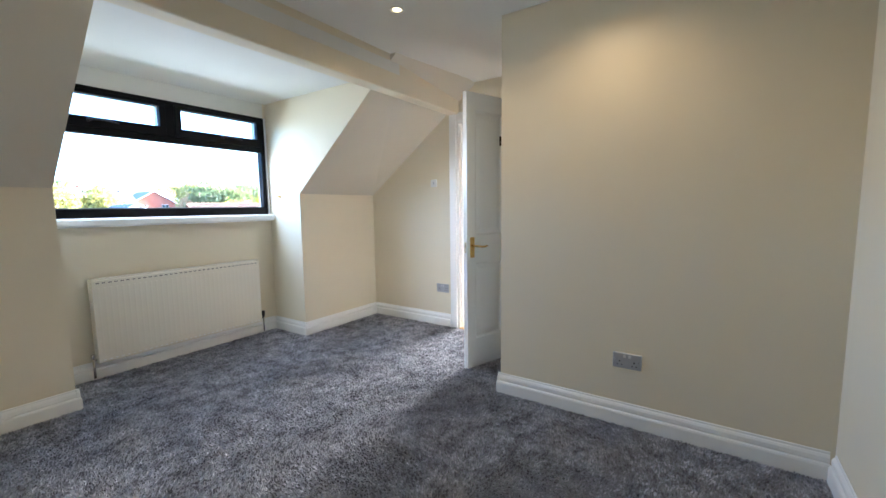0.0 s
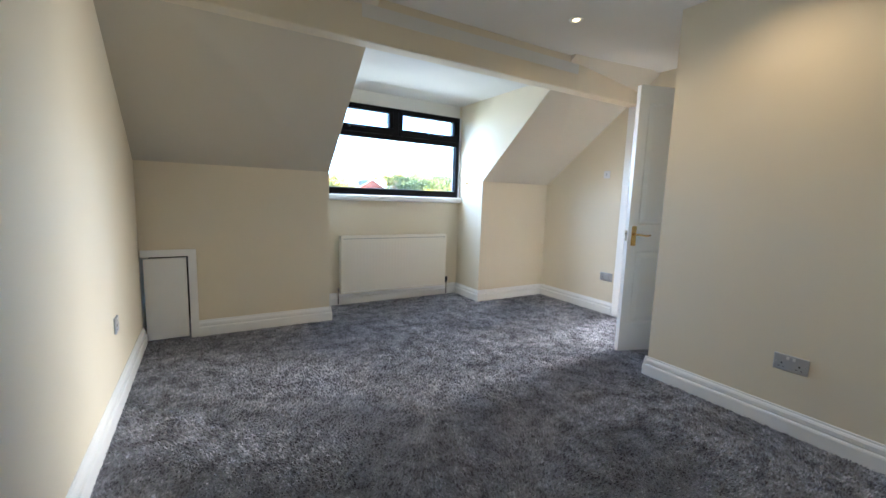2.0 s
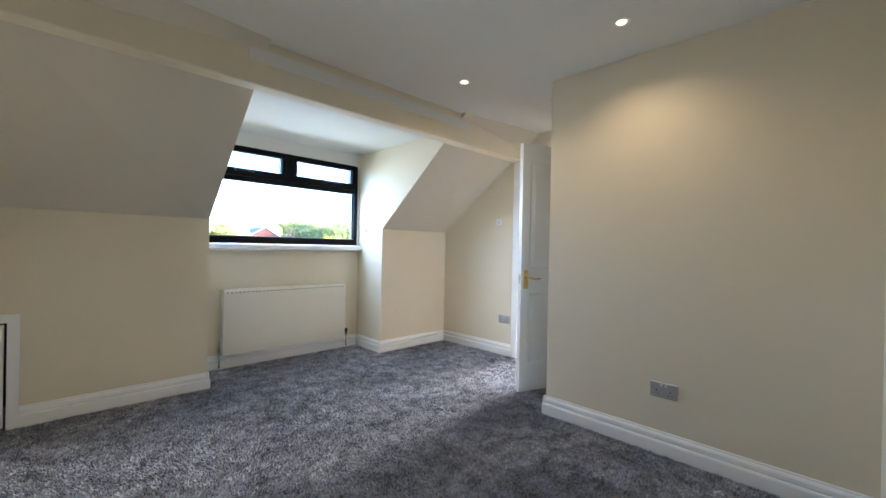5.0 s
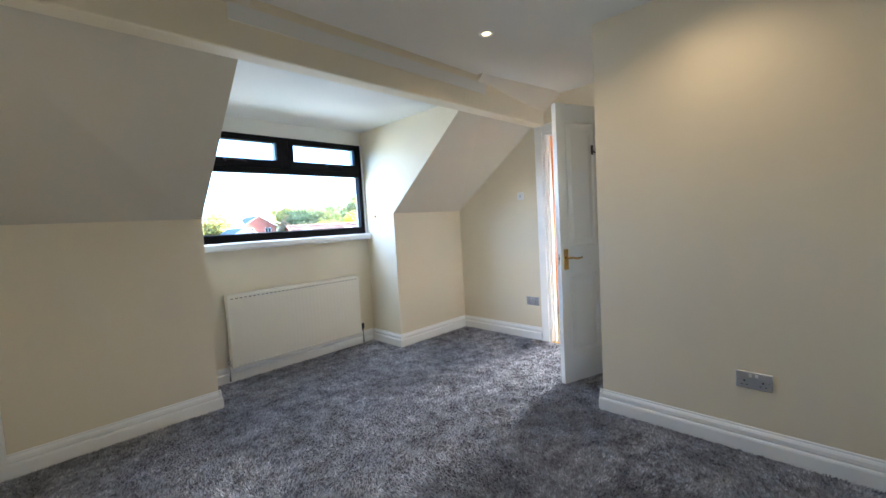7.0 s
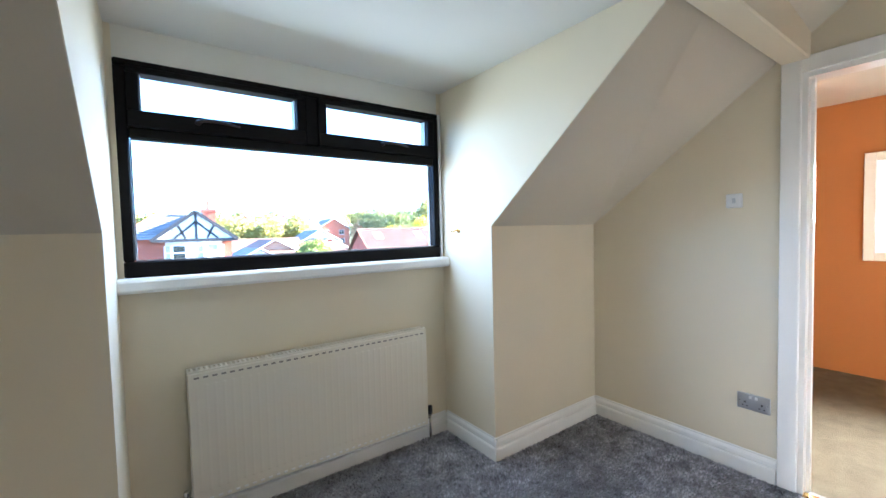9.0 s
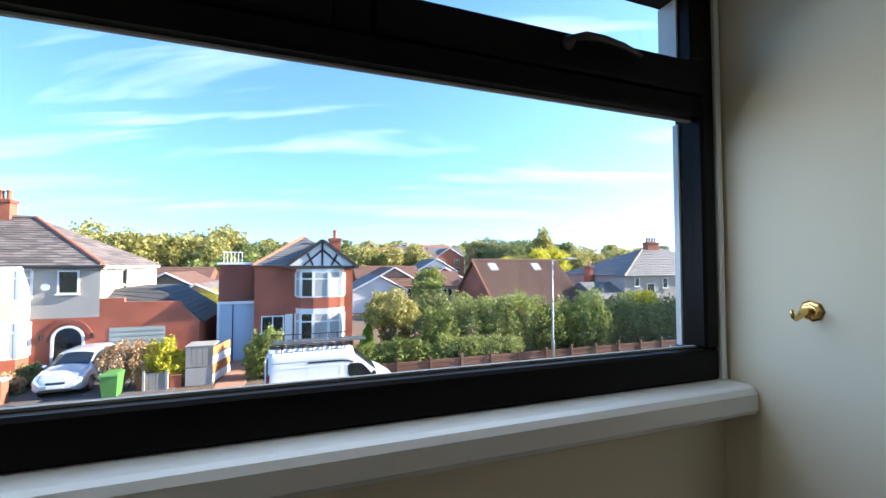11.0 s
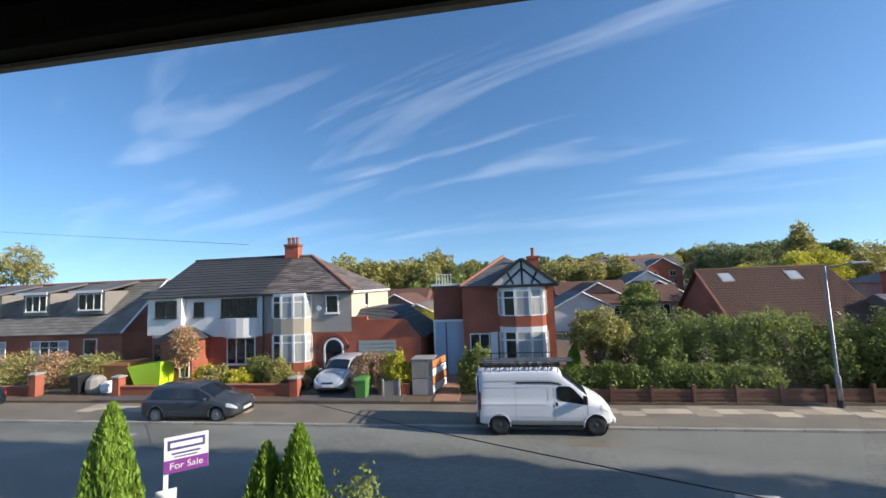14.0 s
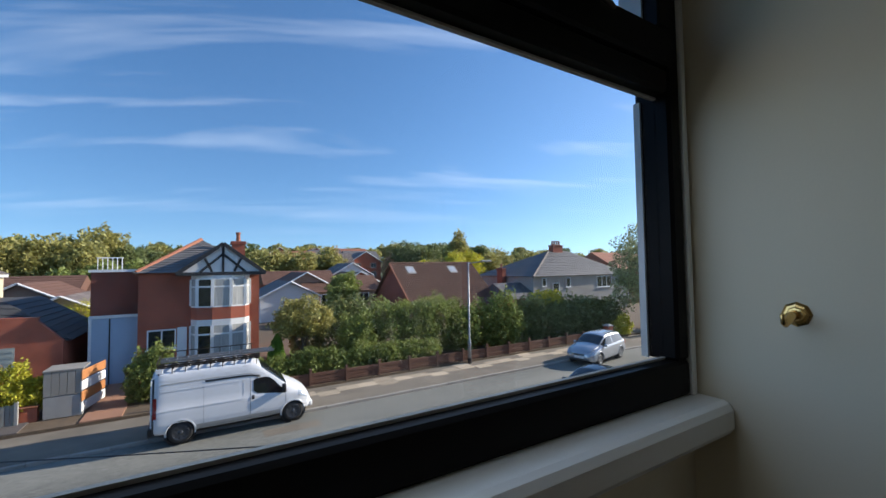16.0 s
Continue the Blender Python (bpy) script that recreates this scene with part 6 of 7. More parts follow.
car("hatchback_car", "pale silver-blue car on the driveway, nose to the street", (-7.35, 25.3, HZ0 + 0.02), -88, PALECAR, hatch(4.2, 1.48, 0.86), CABIN, (-1.25, 1.30), 0.31, GALV, 4, 7)
car("hatchback_car", "black hatchback with a yellow rear plate", (-25.9, 20.9, PZ - 0.05), 178, NAVY, hatch(4.2, 1.46), CABIN, (-1.25, 1.30), 0.32)
car("dark_car", "dark car parked further along the near side", (29.5, 13.6, GZ), 175, GREYCAR, hatch(4.2, 1.48), CABIN, (-1.25, 1.30), 0.32)


def panel_van():
    v = thing("panel_van", (2.72, 19.95, GZ + 0.05), "white panel van with a raised roof and roof rack", "van", rz=0.6)
    st = [(-2.36, 0.90, 0.40, 1.08, 0.72, 2.02, 0.03), (-2.32, 0.94, 0.36, 1.10, 0.77, 2.13, 0.06), (-2.1, 0.955, 0.34, 1.12, 0.80, 2.17, 0.08), (-0.5, 0.96, 0.32, 1.12, 0.81, 2.19, 0.09), (0.30, 0.96, 0.32, 1.12, 0.81, 2.18, 0.09),
          (0.58, 0.96, 0.32, 1.12, 0.80, 2.09, 0.08), (1.50, 0.955, 0.32, 1.07, 0.80, 1.32, 0.07), (1.95, 0.93, 0.32, 0.96, 0.76, 1.09, 0.06), (2.20, 0.84, 0.33, 0.82, 0.66, 0.93, 0.04), (2.31, 0.72, 0.36, 0.66, 0.54, 0.76, 0.03), (2.35, 0.60, 0.38, 0.58, 0.44, 0.66, 0.02)]
    sk = Skin(st, 0.06)
    wheels, rw = (-1.62, 1.68), 0.335
    part("body", sk.body(wheels, rw), VANPAINT, v, "white painted body", True)
    part("underbody", box(-2.1, -0.7, 0.26, 2.0, 0.7, 0.55, 0.02), BLACK, v)
    def v_at(x, z):
        vs = np.linspace(0, 0.88, 89)
        return float(np.interp(z, [sk.at(x, q)[1] for q in vs], vs))
    def strip(name, xa, xb, za, zb, s, m, off=0.008, label="", nx=8, nv=4, lean=0.0):
        xm = (xa + xb) / 2
        return part(name, sk.patch(xa, xb, v_at(xm, za), v_at(xm, zb), s, off, nx, nv, lean), m, v, label, True)
    for s in (-1, 1):
        # door glass: a flat pane with a falling lower edge and a raked front
        rim = [(0.42, 1.58), (0.42, 1.26), (0.52, 1.16), (0.80, 1.11), (1.36, 1.03), (1.40, 1.10), (1.05, 1.50), (0.92, 1.61), (0.80, 1.64), (0.52, 1.64)]
        bmv = bmesh.new()
        bmv.faces.new([bmv.verts.new((x, s * (sk.side_y(x, z) + 0.010), z)) for x, z in rim])
        bmesh.ops.triangulate(bmv, faces=bmv.faces[:])
        part("door_window", bmv, CARGLASS, v, "dark side window")
        strip("door_seam", 0.315, 0.325, 0.42, 1.68, s, BLACK, 0.003, nx=1, nv=10)
        strip("door_seam", 1.42, 1.43, 0.70, 1.10, s, BLACK, 0.003, nx=1, nv=6)
        # pressed panel outline on the load side
        for za, zb in ((1.04, 1.065), (1.62, 1.645), (0.66, 0.68)):
            strip("pressing", -2.15, 0.18, za, zb, s, VANPAINT, 0.016, nv=2)
        strip("pressing", 0.18, 0.21, 1.14, 1.60, s, VANPAINT, 0.016, nx=1)
        strip("door_seam", -1.02, -1.012, 0.45, 1.62, s, GALV, 0.003, nx=1, nv=8)
        strip("slide_rail", -0.98, 0.62, 1.745, 1.80, s, DARKUPVC, 0.016, "dark sliding door rail", nv=2)
        strip("rain_gutter", -2.15, 0.62, 1.825, 1.845, s, GREYBOARD, 0.012, nv=1)
        strip("rub_strip", -1.20, 1.26, 0.36, 0.50, s, CONCRETE, 0.010, "grey lower trim", nv=3)
        strip("door_handle", 0.36, 0.44, 0.98, 1.10, s, BLACK, 0.022, nx=2)
        strip("tail_lamp", -2.33, -2.24, 0.85, 1.45, s, REDLENS, 0.010, "tall red tail lamp", nx=2)
        # dark edge strip, coloured for the tail-lamp column and the shaded rear
        strip("rear_shade_strip", -2.35, -2.30, 0.45, 2.0, s, DARKUPVC, 0.006, nx=2, nv=10)
        part("headlight", sk.patch(1.86, 2.20, 0.40, 0.66, s, 0.010, 8, 6), LENS, v, "large headlight", True)
        my = sk.side_y(1.35, 1.15)
        part("mirror", box(1.30, min(s * (my + 0.02), s * (my + 0.22)), 1.06, 1.43, max(s * (my + 0.02), s * (my + 0.22)), 1.34, 0.03, seg=2), BLACK, v, "black door mirror", True)
    part("windscreen", sk.screen(0.66, 1.46, 0.82), CARGLASS, v, "dark windscreen", True)
    running_gear(v, sk, VANPAINT, wheels, rw, GREYCAR, 9)
    part("front_bumper", box(2.16, -0.74, 0.32, 2.40, 0.74, 0.56, 0.08, seg=3), VANPAINT, v, "", True)
    part("grille", box(2.25, -0.42, 0.60, 2.37, 0.42, 0.70, 0.03), BLACK, v)
    part("rear_doors", box(-2.40, -0.80, 0.45, -2.355, 0.80, 1.98, 0.02), VANPAINT, v, "plain rear doors")
    part("rear_bumper", box(-2.46, -0.9, 0.34, -2.28, 0.9, 0.58, 0.03), BLACK, v)
    rack = part("roof_rack", box(-2.25, -0.80, 2.30, 0.62, -0.76, 2.335), DARKMETAL, v, "dark metal roof rack basket")
    for a in ((-2.25, 0.76, 2.30, 0.62, 0.80, 2.335), (-2.25, -0.80, 2.42, 0.62, -0.77, 2.455), (-2.25, 0.77, 2.52, 0.62, 0.80, 2.55), (-2.25, -0.795, 2.345, 0.62, -0.765, 2.405), (-2.27, -0.80, 2.42, -2.24, 0.80, 2.455)):
        part("rail", box(*a), DARKMETAL, rack)
    for i in range(9):
        x = -2.2 + i * 0.34
        part("cross_bar", box(x, -0.78, 2.27, x + 0.05, 0.78, 2.31), DARKMETAL, rack)
        part("upright", tube((x, -0.785, 2.10), (x, -0.785, 2.44), 0.014), DARKMETAL, rack)
        part("upright", tube((x, 0.785, 2.10), (x, 0.785, 2.54), 0.014), DARKMETAL, rack)
    for y in (-0.28, 0.16):
        part("ladder_rail", box(-2.2, y, 2.38, 1.15, y + 0.04, 2.45), GALV, rack, "aluminium ladder on the rack")
    for x in range(11):
        part("rung", tube((-2.05 + x * 0.3, -0.26, 2.415), (-2.05 + x * 0.3, 0.18, 2.415), 0.016), GALV, rack)
    part("plate_box", box(-2.28, -0.80, 2.16, -2.10, -0.74, 2.32, 0.01), SIGN_W, rack)


panel_van()


# ---------------------------------------------------------------- street furniture, walls, fences
post = thing("street_lamp", (14.12, 22.15, PZ), "slim grey street lamp column at the pavement's back", "street lamp")
part("column", lathe([(0.10, 0), (0.10, 1.15), (0.055, 1.25), (0.045, 5.45), (0.0, 5.46)], 14), GALV, post, "grey steel column", True)
part("base_band", tube((0, 0, 0), (0, 0, 0.28), 0.106), BLACK, post)
part("arm", tube((0, 0, 5.40), (1.15, -0.1, 5.52), 0.03), GALV, post)
part("lantern", box(0.8, -0.2, 5.46, 1.5, 0.0, 5.58, 0.04), CONCRETE, post, "pale lamp head")


def low_fence(x0, x1, y, z):
    """Low timber panels between posts."""
    f = thing("timber_fence", (0, y, z), "low weathered red-brown timber fence with posts", "fence")
    n = int((x1 - x0) / 1.62)
    for i in range(n + 1):
        x = x0 + i * 1.62
        part("post", box(x - 0.06, -0.09, 0, x + 0.06, 0.03, 0.78 + 0.05 * (i % 2), 0.01), FENCEWOOD, f)
        if i == n:
            break
        for k in range(4):
            part("board", box(x + 0.06, -0.02 - 0.012 * (k % 2), 0.02 + k * 0.155, x + 1.56, 0.01, 0.165 + k * 0.155, 0.006), FENCEWOOD, f)


low_fence(0.9, 24.0, 22.42, PZ)


def brick_wall(name, label, x0, x1, y, z, h, t=0.22, cap=True):
    w = thing(name, (x0, y, z), label, "garden wall")
    part("wall", box(0, 0, 0, x1 - x0, t, h), BRICK, w)
    if cap:
        part("coping", box(-0.03, -0.04, h, x1 - x0 + 0.03, t + 0.04, h + 0.06, 0.015), TILE_RED, w, "brick coping")
    return w


def brick_pier(x, y, z, h, w=0.45, label="brick gate pier with a pale cap"):
    p = thing("gate_pier", (x, y, z), label, "gate pier")
    part("shaft", box(-w / 2, -w / 2, 0, w / 2, w / 2, h), BRICK, p)
    part("cap", loft([[(-w / 2 - 0.06, -w / 2 - 0.06, h), (w / 2 + 0.06, -w / 2 - 0.06, h), (w / 2 + 0.06, w / 2 + 0.06, h), (-w / 2 - 0.06, w / 2 + 0.06, h)], [(-w / 2 - 0.06, -w / 2 - 0.06, h + 0.06), (w / 2 + 0.06, -w / 2 - 0.06, h + 0.06), (w / 2 + 0.06, w / 2 + 0.06, h + 0.06), (-w / 2 - 0.06, w / 2 + 0.06, h + 0.06)], [(-0.1, -0.1, h + 0.13), (0.1, -0.1, h + 0.13), (0.1, 0.1, h + 0.13), (-0.1, 0.1, h + 0.13)]]), CAP, p, "pale concrete cap")


brick_wall("garden_wall", "low red brick garden wall", -14.5, -9.25, 23.2, PZ, 0.62)
brick_pier(-9.0, 23.3, PZ, 0.95, 0.42)
brick_wall("garden_wall", "low red brick garden wall by the skip", -19.0, -14.6, 23.2, PZ, 0.55)
brick_pier(-24.2, 23.2, PZ, 1.25, 0.42)
brick_pier(-19.1, 23.3, PZ, 1.05, 0.4)
brick_wall("garden_wall", "low red brick garden wall", -32, -24.5, 23.2, PZ, 0.55)
brick_wall("garden_wall", "low red brick wall beside the bins", -4.75, -3.2, 23.4, PZ, 0.6)
brick_wall("garden_wall", "brick garden wall beyond the drive entrance", 30.6, 46, 21.2, PZ, 0.75)
brick_pier(26.2, 22.4, PZ, 0.9, 0.45)
brick_pier(30.4, 21.6, PZ, 1.15, 0.45)
brick_wall("garden_wall", "red brick wall across the near verge", 16.4, 24, 10.9, PZ, 0.55)

gate = thing("timber_gate", (-4.05, 23.25, PZ), "small weathered grey timber gate", "gate")
for i in range(6):
    part("board", box(-0.36 + i * 0.12, -0.02, 0.05, -0.25 + i * 0.12, 0.01, 0.82, 0.005), GREYBOARD, gate)
for s in (-0.42, 0.38):
    part("post", box(s - 0.05, -0.05, 0, s + 0.05, 0.05, 0.92, 0.01), CONCRETE, gate)
store = thing("bin_store", (-2.5, 23.9, HZ0), "grey board garden store and block wall", "shed")
part("block", box(-0.55, -0.55, 0, 0.5, 0.5, 0.75, 0.01), CONCRETE, store)
for i in range(5):
    part("board", box(-0.55 + i * 0.21, -0.56, 0.78, -0.35 + i * 0.21, -0.5, 1.62, 0.005), GREYBOARD, store)
part("top", box(-0.58, -0.58, 1.62, 0.52, 0.5, 1.68, 0.01), GREYBOARD, store)
barrier = thing("safety_barrier", (-1.85, 24.2, HZ0), "red and white plastic safety barrier", "barrier", rz=78)
for i in range(4):
    part("panel", box(-0.9, -0.03, 0.1 + i * 0.38, 0.9, 0.03, 0.44 + i * 0.38, 0.02), SKIP_O if i % 2 else RENDER_WHITE, barrier)


def wheelie_bin(loc, material, label):
    b = thing("wheelie_bin", loc, label, "bin")
    part("body", loft([[(-0.22, -0.26, 0.05), (0.22, -0.26, 0.05), (0.22, 0.24, 0.05), (-0.22, 0.24, 0.05)], [(-0.29, -0.34, 0.95), (0.29, -0.34, 0.95), (0.29, 0.32, 0.95), (-0.29, 0.32, 0.95)]]), material, b)
    part("lid", loft([[(-0.31, -0.38, 0.95), (0.31, -0.38, 0.95), (0.31, 0.36, 0.95), (-0.31, 0.36, 0.95)], [(-0.30, -0.36, 1.01), (0.30, -0.36, 1.01), (0.30, 0.36, 1.05), (-0.30, 0.36, 1.05)], [(-0.2, -0.2, 1.05), (0.2, -0.2, 1.05), (0.2, 0.3, 1.08), (-0.2, 0.3, 1.08)]]), material, b)
    part("handle", tube((-0.25, 0.40, 0.98), (0.25, 0.40, 0.98), 0.02), BLACK, b)
    for s in (-1, 1):
        part("wheel", tube((s * 0.24, 0.24, 0.1), (s * 0.30, 0.24, 0.1), 0.1), BLACK, b)


wheelie_bin((-5.42, 23.0, PZ), GREENBIN, "green wheelie bin on the pavement edge")
wheelie_bin((-21.9, 23.6, HZ0), BLACK, "dark wheelie bin beside the skip")

skip = thing("builders_skip", (-21.2, 25.7, HZ0), "rusty orange builder's skip", "skip")
part("body", loft([[(-0.6, -0.6, 0.0), (0.6, -0.6, 0.0), (0.6, 0.6, 0.0), (-0.6, 0.6, 0.0)], [(-0.95, -0.75, 1.25), (0.95, -0.75, 1.4), (0.95, 0.75, 1.4), (-0.95, 0.75, 1.25)]]), SKIP_O, skip)
part("rim", box(-0.97, -0.8, 1.2, 0.97, -0.72, 1.29), SKIP_O, skip)
skip2 = thing("builders_skip", (-18.9, 25.3, HZ0), "fluorescent yellow-green builder's skip on the drive", "skip")
part("body", loft([[(-0.7, -0.55, 0.0), (0.85, -0.55, 0.0), (0.85, 0.55, 0.0), (-0.7, 0.55, 0.0)], [(-1.15, -0.65, 1.18), (1.02, -0.65, 1.42), (1.02, 0.65, 1.42), (-1.15, 0.65, 1.18)]]), SKIP_Y, skip2)
part("rim", box(0.97, -0.68, 1.34, 1.06, 0.68, 1.45, 0.01), SKIP_Y, skip2)
for i, (x, w, h) in enumerate(((-21.2, 0.9, 0.9), (-20.4, 0.7, 0.6))):
    r = thing("rubbish_sack", (x, 23.9, HZ0), "pale builder's rubbish sack", "rubbish")
    part("sack", lathe([(w * 0.45, 0), (w * 0.55, h * 0.3), (w * 0.5, h * 0.8), (w * 0.3, h), (0.0, h * 1.02)], 10), GREYBOARD if i == 0 else SIGN_W, r)

# near side: piers, dark curved fence with concrete posts, sign board
def laid_pier(x, y, z0, h):
    p = thing("gate_pier", (x, y, z0), "red brick gate pier with a pale concrete cap", "gate pier", "front gate piers")
    part("core", box(-0.205, -0.205, 0, 0.205, 0.205, h), MORTAR, p, "mortar joints")
    a = bpy.data.meshes.new("brick")
    bmb = box(-0.107, -0.05, 0, 0.107, 0.05, 0.065, 0.004)
    bmb.to_mesh(a)
    bmb.free()
    a.materials.append(BRICKPIECE)
    rows = int(h / 0.075)
    for r in range(rows):
        for s in range(4):
            for k in (-1, 1):
                o = new("brick", a)
                o.parent = p
                ang = s * math.pi / 2
                off = 0.11 * k + (0.03 if r % 2 else -0.03)
                v = Matrix.Rotation(ang, 4, "Z") @ Vector((max(-0.105, min(0.105, off)), -0.163, 0))
                o.location = (v.x, v.y, r * 0.075 + 0.008)
                o.rotation_euler = (0, 0, ang)
    c = loft([[(-0.235, -0.235, h), (0.235, -0.235, h), (0.235, 0.235, h), (-0.235, 0.235, h)], [(-0.235, -0.235, h + 0.07), (0.235, -0.235, h + 0.07), (0.235, 0.235, h + 0.07), (-0.235, 0.235, h + 0.07)], [(-0.05, -0.05, h + 0.14), (0.05, -0.05, h + 0.14), (0.05, 0.05, h + 0.14), (-0.05, 0.05, h + 0.14)]])
    part("cap", c, CAP, p, "weathered pale cap")


laid_pier(4.26, 9.3, -2.80, 1.66)
laid_pier(6.60, 9.3, -2.80, 1.60)


def sagging_fence(xs, tops, y):
    f = thing("curved_fence", (0, y, 0), "dark stained fence panels with scooped tops between concrete posts", "fence")
    for i, (a, b) in enumerate(zip(xs, xs[1:])):
        za, zb = tops[i], tops[i + 1]
        n = 14
        for k in range(n):
            u0, u1 = k / n, (k + 1) / n
            m = (u0 + u1) / 2
            zt = za + (zb - za) * m + 0.16 * (4 * m * (1 - m)) - 0.06
            part("board", box(a + (b - a) * u0 + 0.003, -0.012 * (k % 2), -3.4, a + (b - a) * u1 - 0.003, 0.02, zt, 0.003), DARKFENCE, f)
        part("rail", box(a, 0.02, -2.2, b, 0.05, -2.1), DARKFENCE, f)
    for x, z in zip(xs[1:], tops[1:]):
        part("concrete_post", box(x - 0.05, -0.05, -3.6, x + 0.05, 0.05, z + 0.02, 0.008), CONCRETE, f, "pale concrete post")


sagging_fence([6.85, 7.85, 8.86, 11.55, 13.6], [-1.25, -1.20, -1.36, -1.95, -2.3], 9.3)
gatef = thing("low_fence", (0, 9.3, 0), "dark low slatted gate between the piers", "gate")
for i in range(18):
    part("slat", box(1.2 + i * 0.16, -0.015, -3.2, 1.33 + i * 0.16, 0.015, -1.72, 0.004), DARKFENCE, gatef)

sign = thing("for_sale_sign", (-4.32, 10.5, -3.2), "white and purple estate agent's for sale board on a post", "sign", rz=40)
part("post", box(-0.035, -0.02, -0.4, 0.035, 0.05, 2.1, 0.004), SIGN_W, sign, "white timber post")
board = part("board", box(-0.03, -0.03, 1.68, 0.62, -0.012, 2.28, 0.003), SIGN_W, sign)
part("name_panel", box(0.02, -0.034, 2.06, 0.57, -0.029, 2.22), SIGN_N, board, "navy name panel")
part("name_bar", box(0.06, -0.037, 2.10, 0.53, -0.033, 2.18), SIGN_W, board)
part("text_bar", box(0.08, -0.033, 1.98, 0.50, -0.029, 2.01), SIGN_N, board)
part("text_bar", box(0.12, -0.033, 1.93, 0.46, -0.029, 1.95), SIGN_N, board)
part("sale_panel", box(-0.028, -0.034, 1.685, 0.618, -0.029, 1.90), SIGN_P, board, "purple panel")
part("small_board", box(-0.14, -0.03, 1.1, 0.16, -0.015, 1.44), SIGN_W, sign)
txt = bpy.data.curves.new("lettering", "FONT")
txt.body, txt.size, txt.extrude, txt.align_x, txt.align_y = "For Sale", 0.15, 0.002, "CENTER", "CENTER"
tob = new("lettering", txt)
tob.data.materials.append(SIGN_W)
tob.parent = board
tob.location, tob.rotation_euler = (0.295, -0.037, 1.795), (radians(90), 0, 0)

cable = thing("overhead_cable", (0, 0, 0), "thin black telephone cable across the street", "cable")
pts = []
for i in range(25):
    u = i / 24
    pts.append((4.95 + (-16.5 - 4.95) * u, 7.9 + (24.6 - 7.9) * u, -0.55 + (-2.25 + 0.55) * u - 0.35 * 4 * u * (1 - u)))
part("wire", sweep(pts, 0.009, 5), BLACK, cable)
cable2 = thing("overhead_cable", (0, 0, 0), "thin dark cable high over the street", "cable")
part("wire", sweep([(-60, 34, 9.4), (-37, 30, 6.9), (-14, 27, 4.4)], 0.012, 5), BLACK, cable2)

# ---------------------------------------------------------------- plants
def tree(name, label, x, y, z, h, trunk_r, blobs, n, size, leaf, cat="tree", limbs=5):
    """Tapered trunk with limbs into the crown, and a crown of many small leaves; blobs are relative to the foot."""
    t = thing(name, (x, y, z), label, cat)
    bm = sweep([(0, 0, -0.1), (0.05 * h * 0.2, 0.02, h * 0.25), (-0.02 * h, 0.03 * h * 0.2, h * 0.5), (0.0, 0, h * 0.8)], [trunk_r, trunk_r * 0.8, trunk_r * 0.55, trunk_r * 0.15], 9)
    for k in range(limbs):
        b = blobs[k % len(blobs)]
        s = 0.22 + 0.08 * (k % 4)
        e = Vector((b[0] + 0.3 * b[3] * math.cos(2.4 * k), b[1] + 0.3 * b[4] * math.sin(2.4 * k), b[2] + 0.2 * b[5]))
        st = Vector((0, 0, h * s))
        sweep([st, st.lerp(e, 0.5) + Vector((0, 0, 0.06 * h)), e], [trunk_r * 0.45, trunk_r * 0.28, trunk_r * 0.08], 7, bm)
    part("trunk", bm, BARK, t, "rough brown trunk and limbs", True)
    c = foliage("crown", blobs, n, size, leaf, t)
    return t


def bush(name, label, x, y, z, blobs, n, size, leaf, cat="shrub", shell=0.55):
    t = thing(name, (x, y, z), label, cat)
    c = foliage("foliage", blobs, n, size, leaf, t, shell, floor=0.0)
    bm = bmesh.new()
    for k in range(5):
        b = blobs[k % len(blobs)]
        sweep([(b[0] * 0.5, b[1] * 0.5, -0.05), (b[0], b[1], b[2])], [0.03, 0.012], 5, bm)
    part("stems", bm, BARK, t)
    return t


def hedge_blobs(x0, x1, top, depth, step=0.8, jitter=0.15):
    out = []
    x = x0
    while x < x1:
        t = top * (1 + rng.uniform(-jitter, jitter))
        out.append((x, rng.uniform(-0.12, 0.12), t * 0.5, step * 0.8, depth, t * 0.52))
        x += step * 0.7
    return out


bush("hedge", "clipped green hedge behind the low fence", 2.6, 23.4, HZ0, hedge_blobs(0, 10.2, 1.25, 0.55, 0.7, 0.22), 19000, 0.075, LEAF_GREEN, "hedge")
bush("hedge", "tall mixed green shrubs behind the fence", 9.0, 25.2, HZ0, [(0, 0, 1.2, 1.3, 1.0, 1.5), (1.8, 0.3, 1.5, 1.5, 1.1, 1.7), (3.6, 0, 1.6, 1.5, 1.1, 1.75), (5.2, 0.2, 1.7, 1.4, 1.1, 1.8), (6.6, -0.4, 1.2, 1.2, 1.0, 1.5), (8.2, 0.2, 1.3, 1.2, 1.0, 1.5)], 30000, 0.085, LEAF_GREEN, "hedge")
bush("hedge", "dark green shrubs in shade", 8.3, 27.5, HZ0, [(0, 0, 1.4, 1.2, 1.2, 1.8), (1.6, 0.3, 1.5, 1.3, 1.2, 1.9), (-1.4, 1, 1.0, 1.0, 1.2, 1.5)], 9000, 0.1, LEAF_DARK, "hedge")
bush("shrub", "tall silvery green shrub by the fence", 18.6, 24.6, HZ0, [(0, 0, 1.5, 1.3, 1.1, 1.9), (0.9, 0.2, 1.1, 1.2, 1.0, 1.4), (-1.0, 0, 1.0, 1.0, 1.0, 1.3)], 12000, 0.085, LEAF_GREEN)
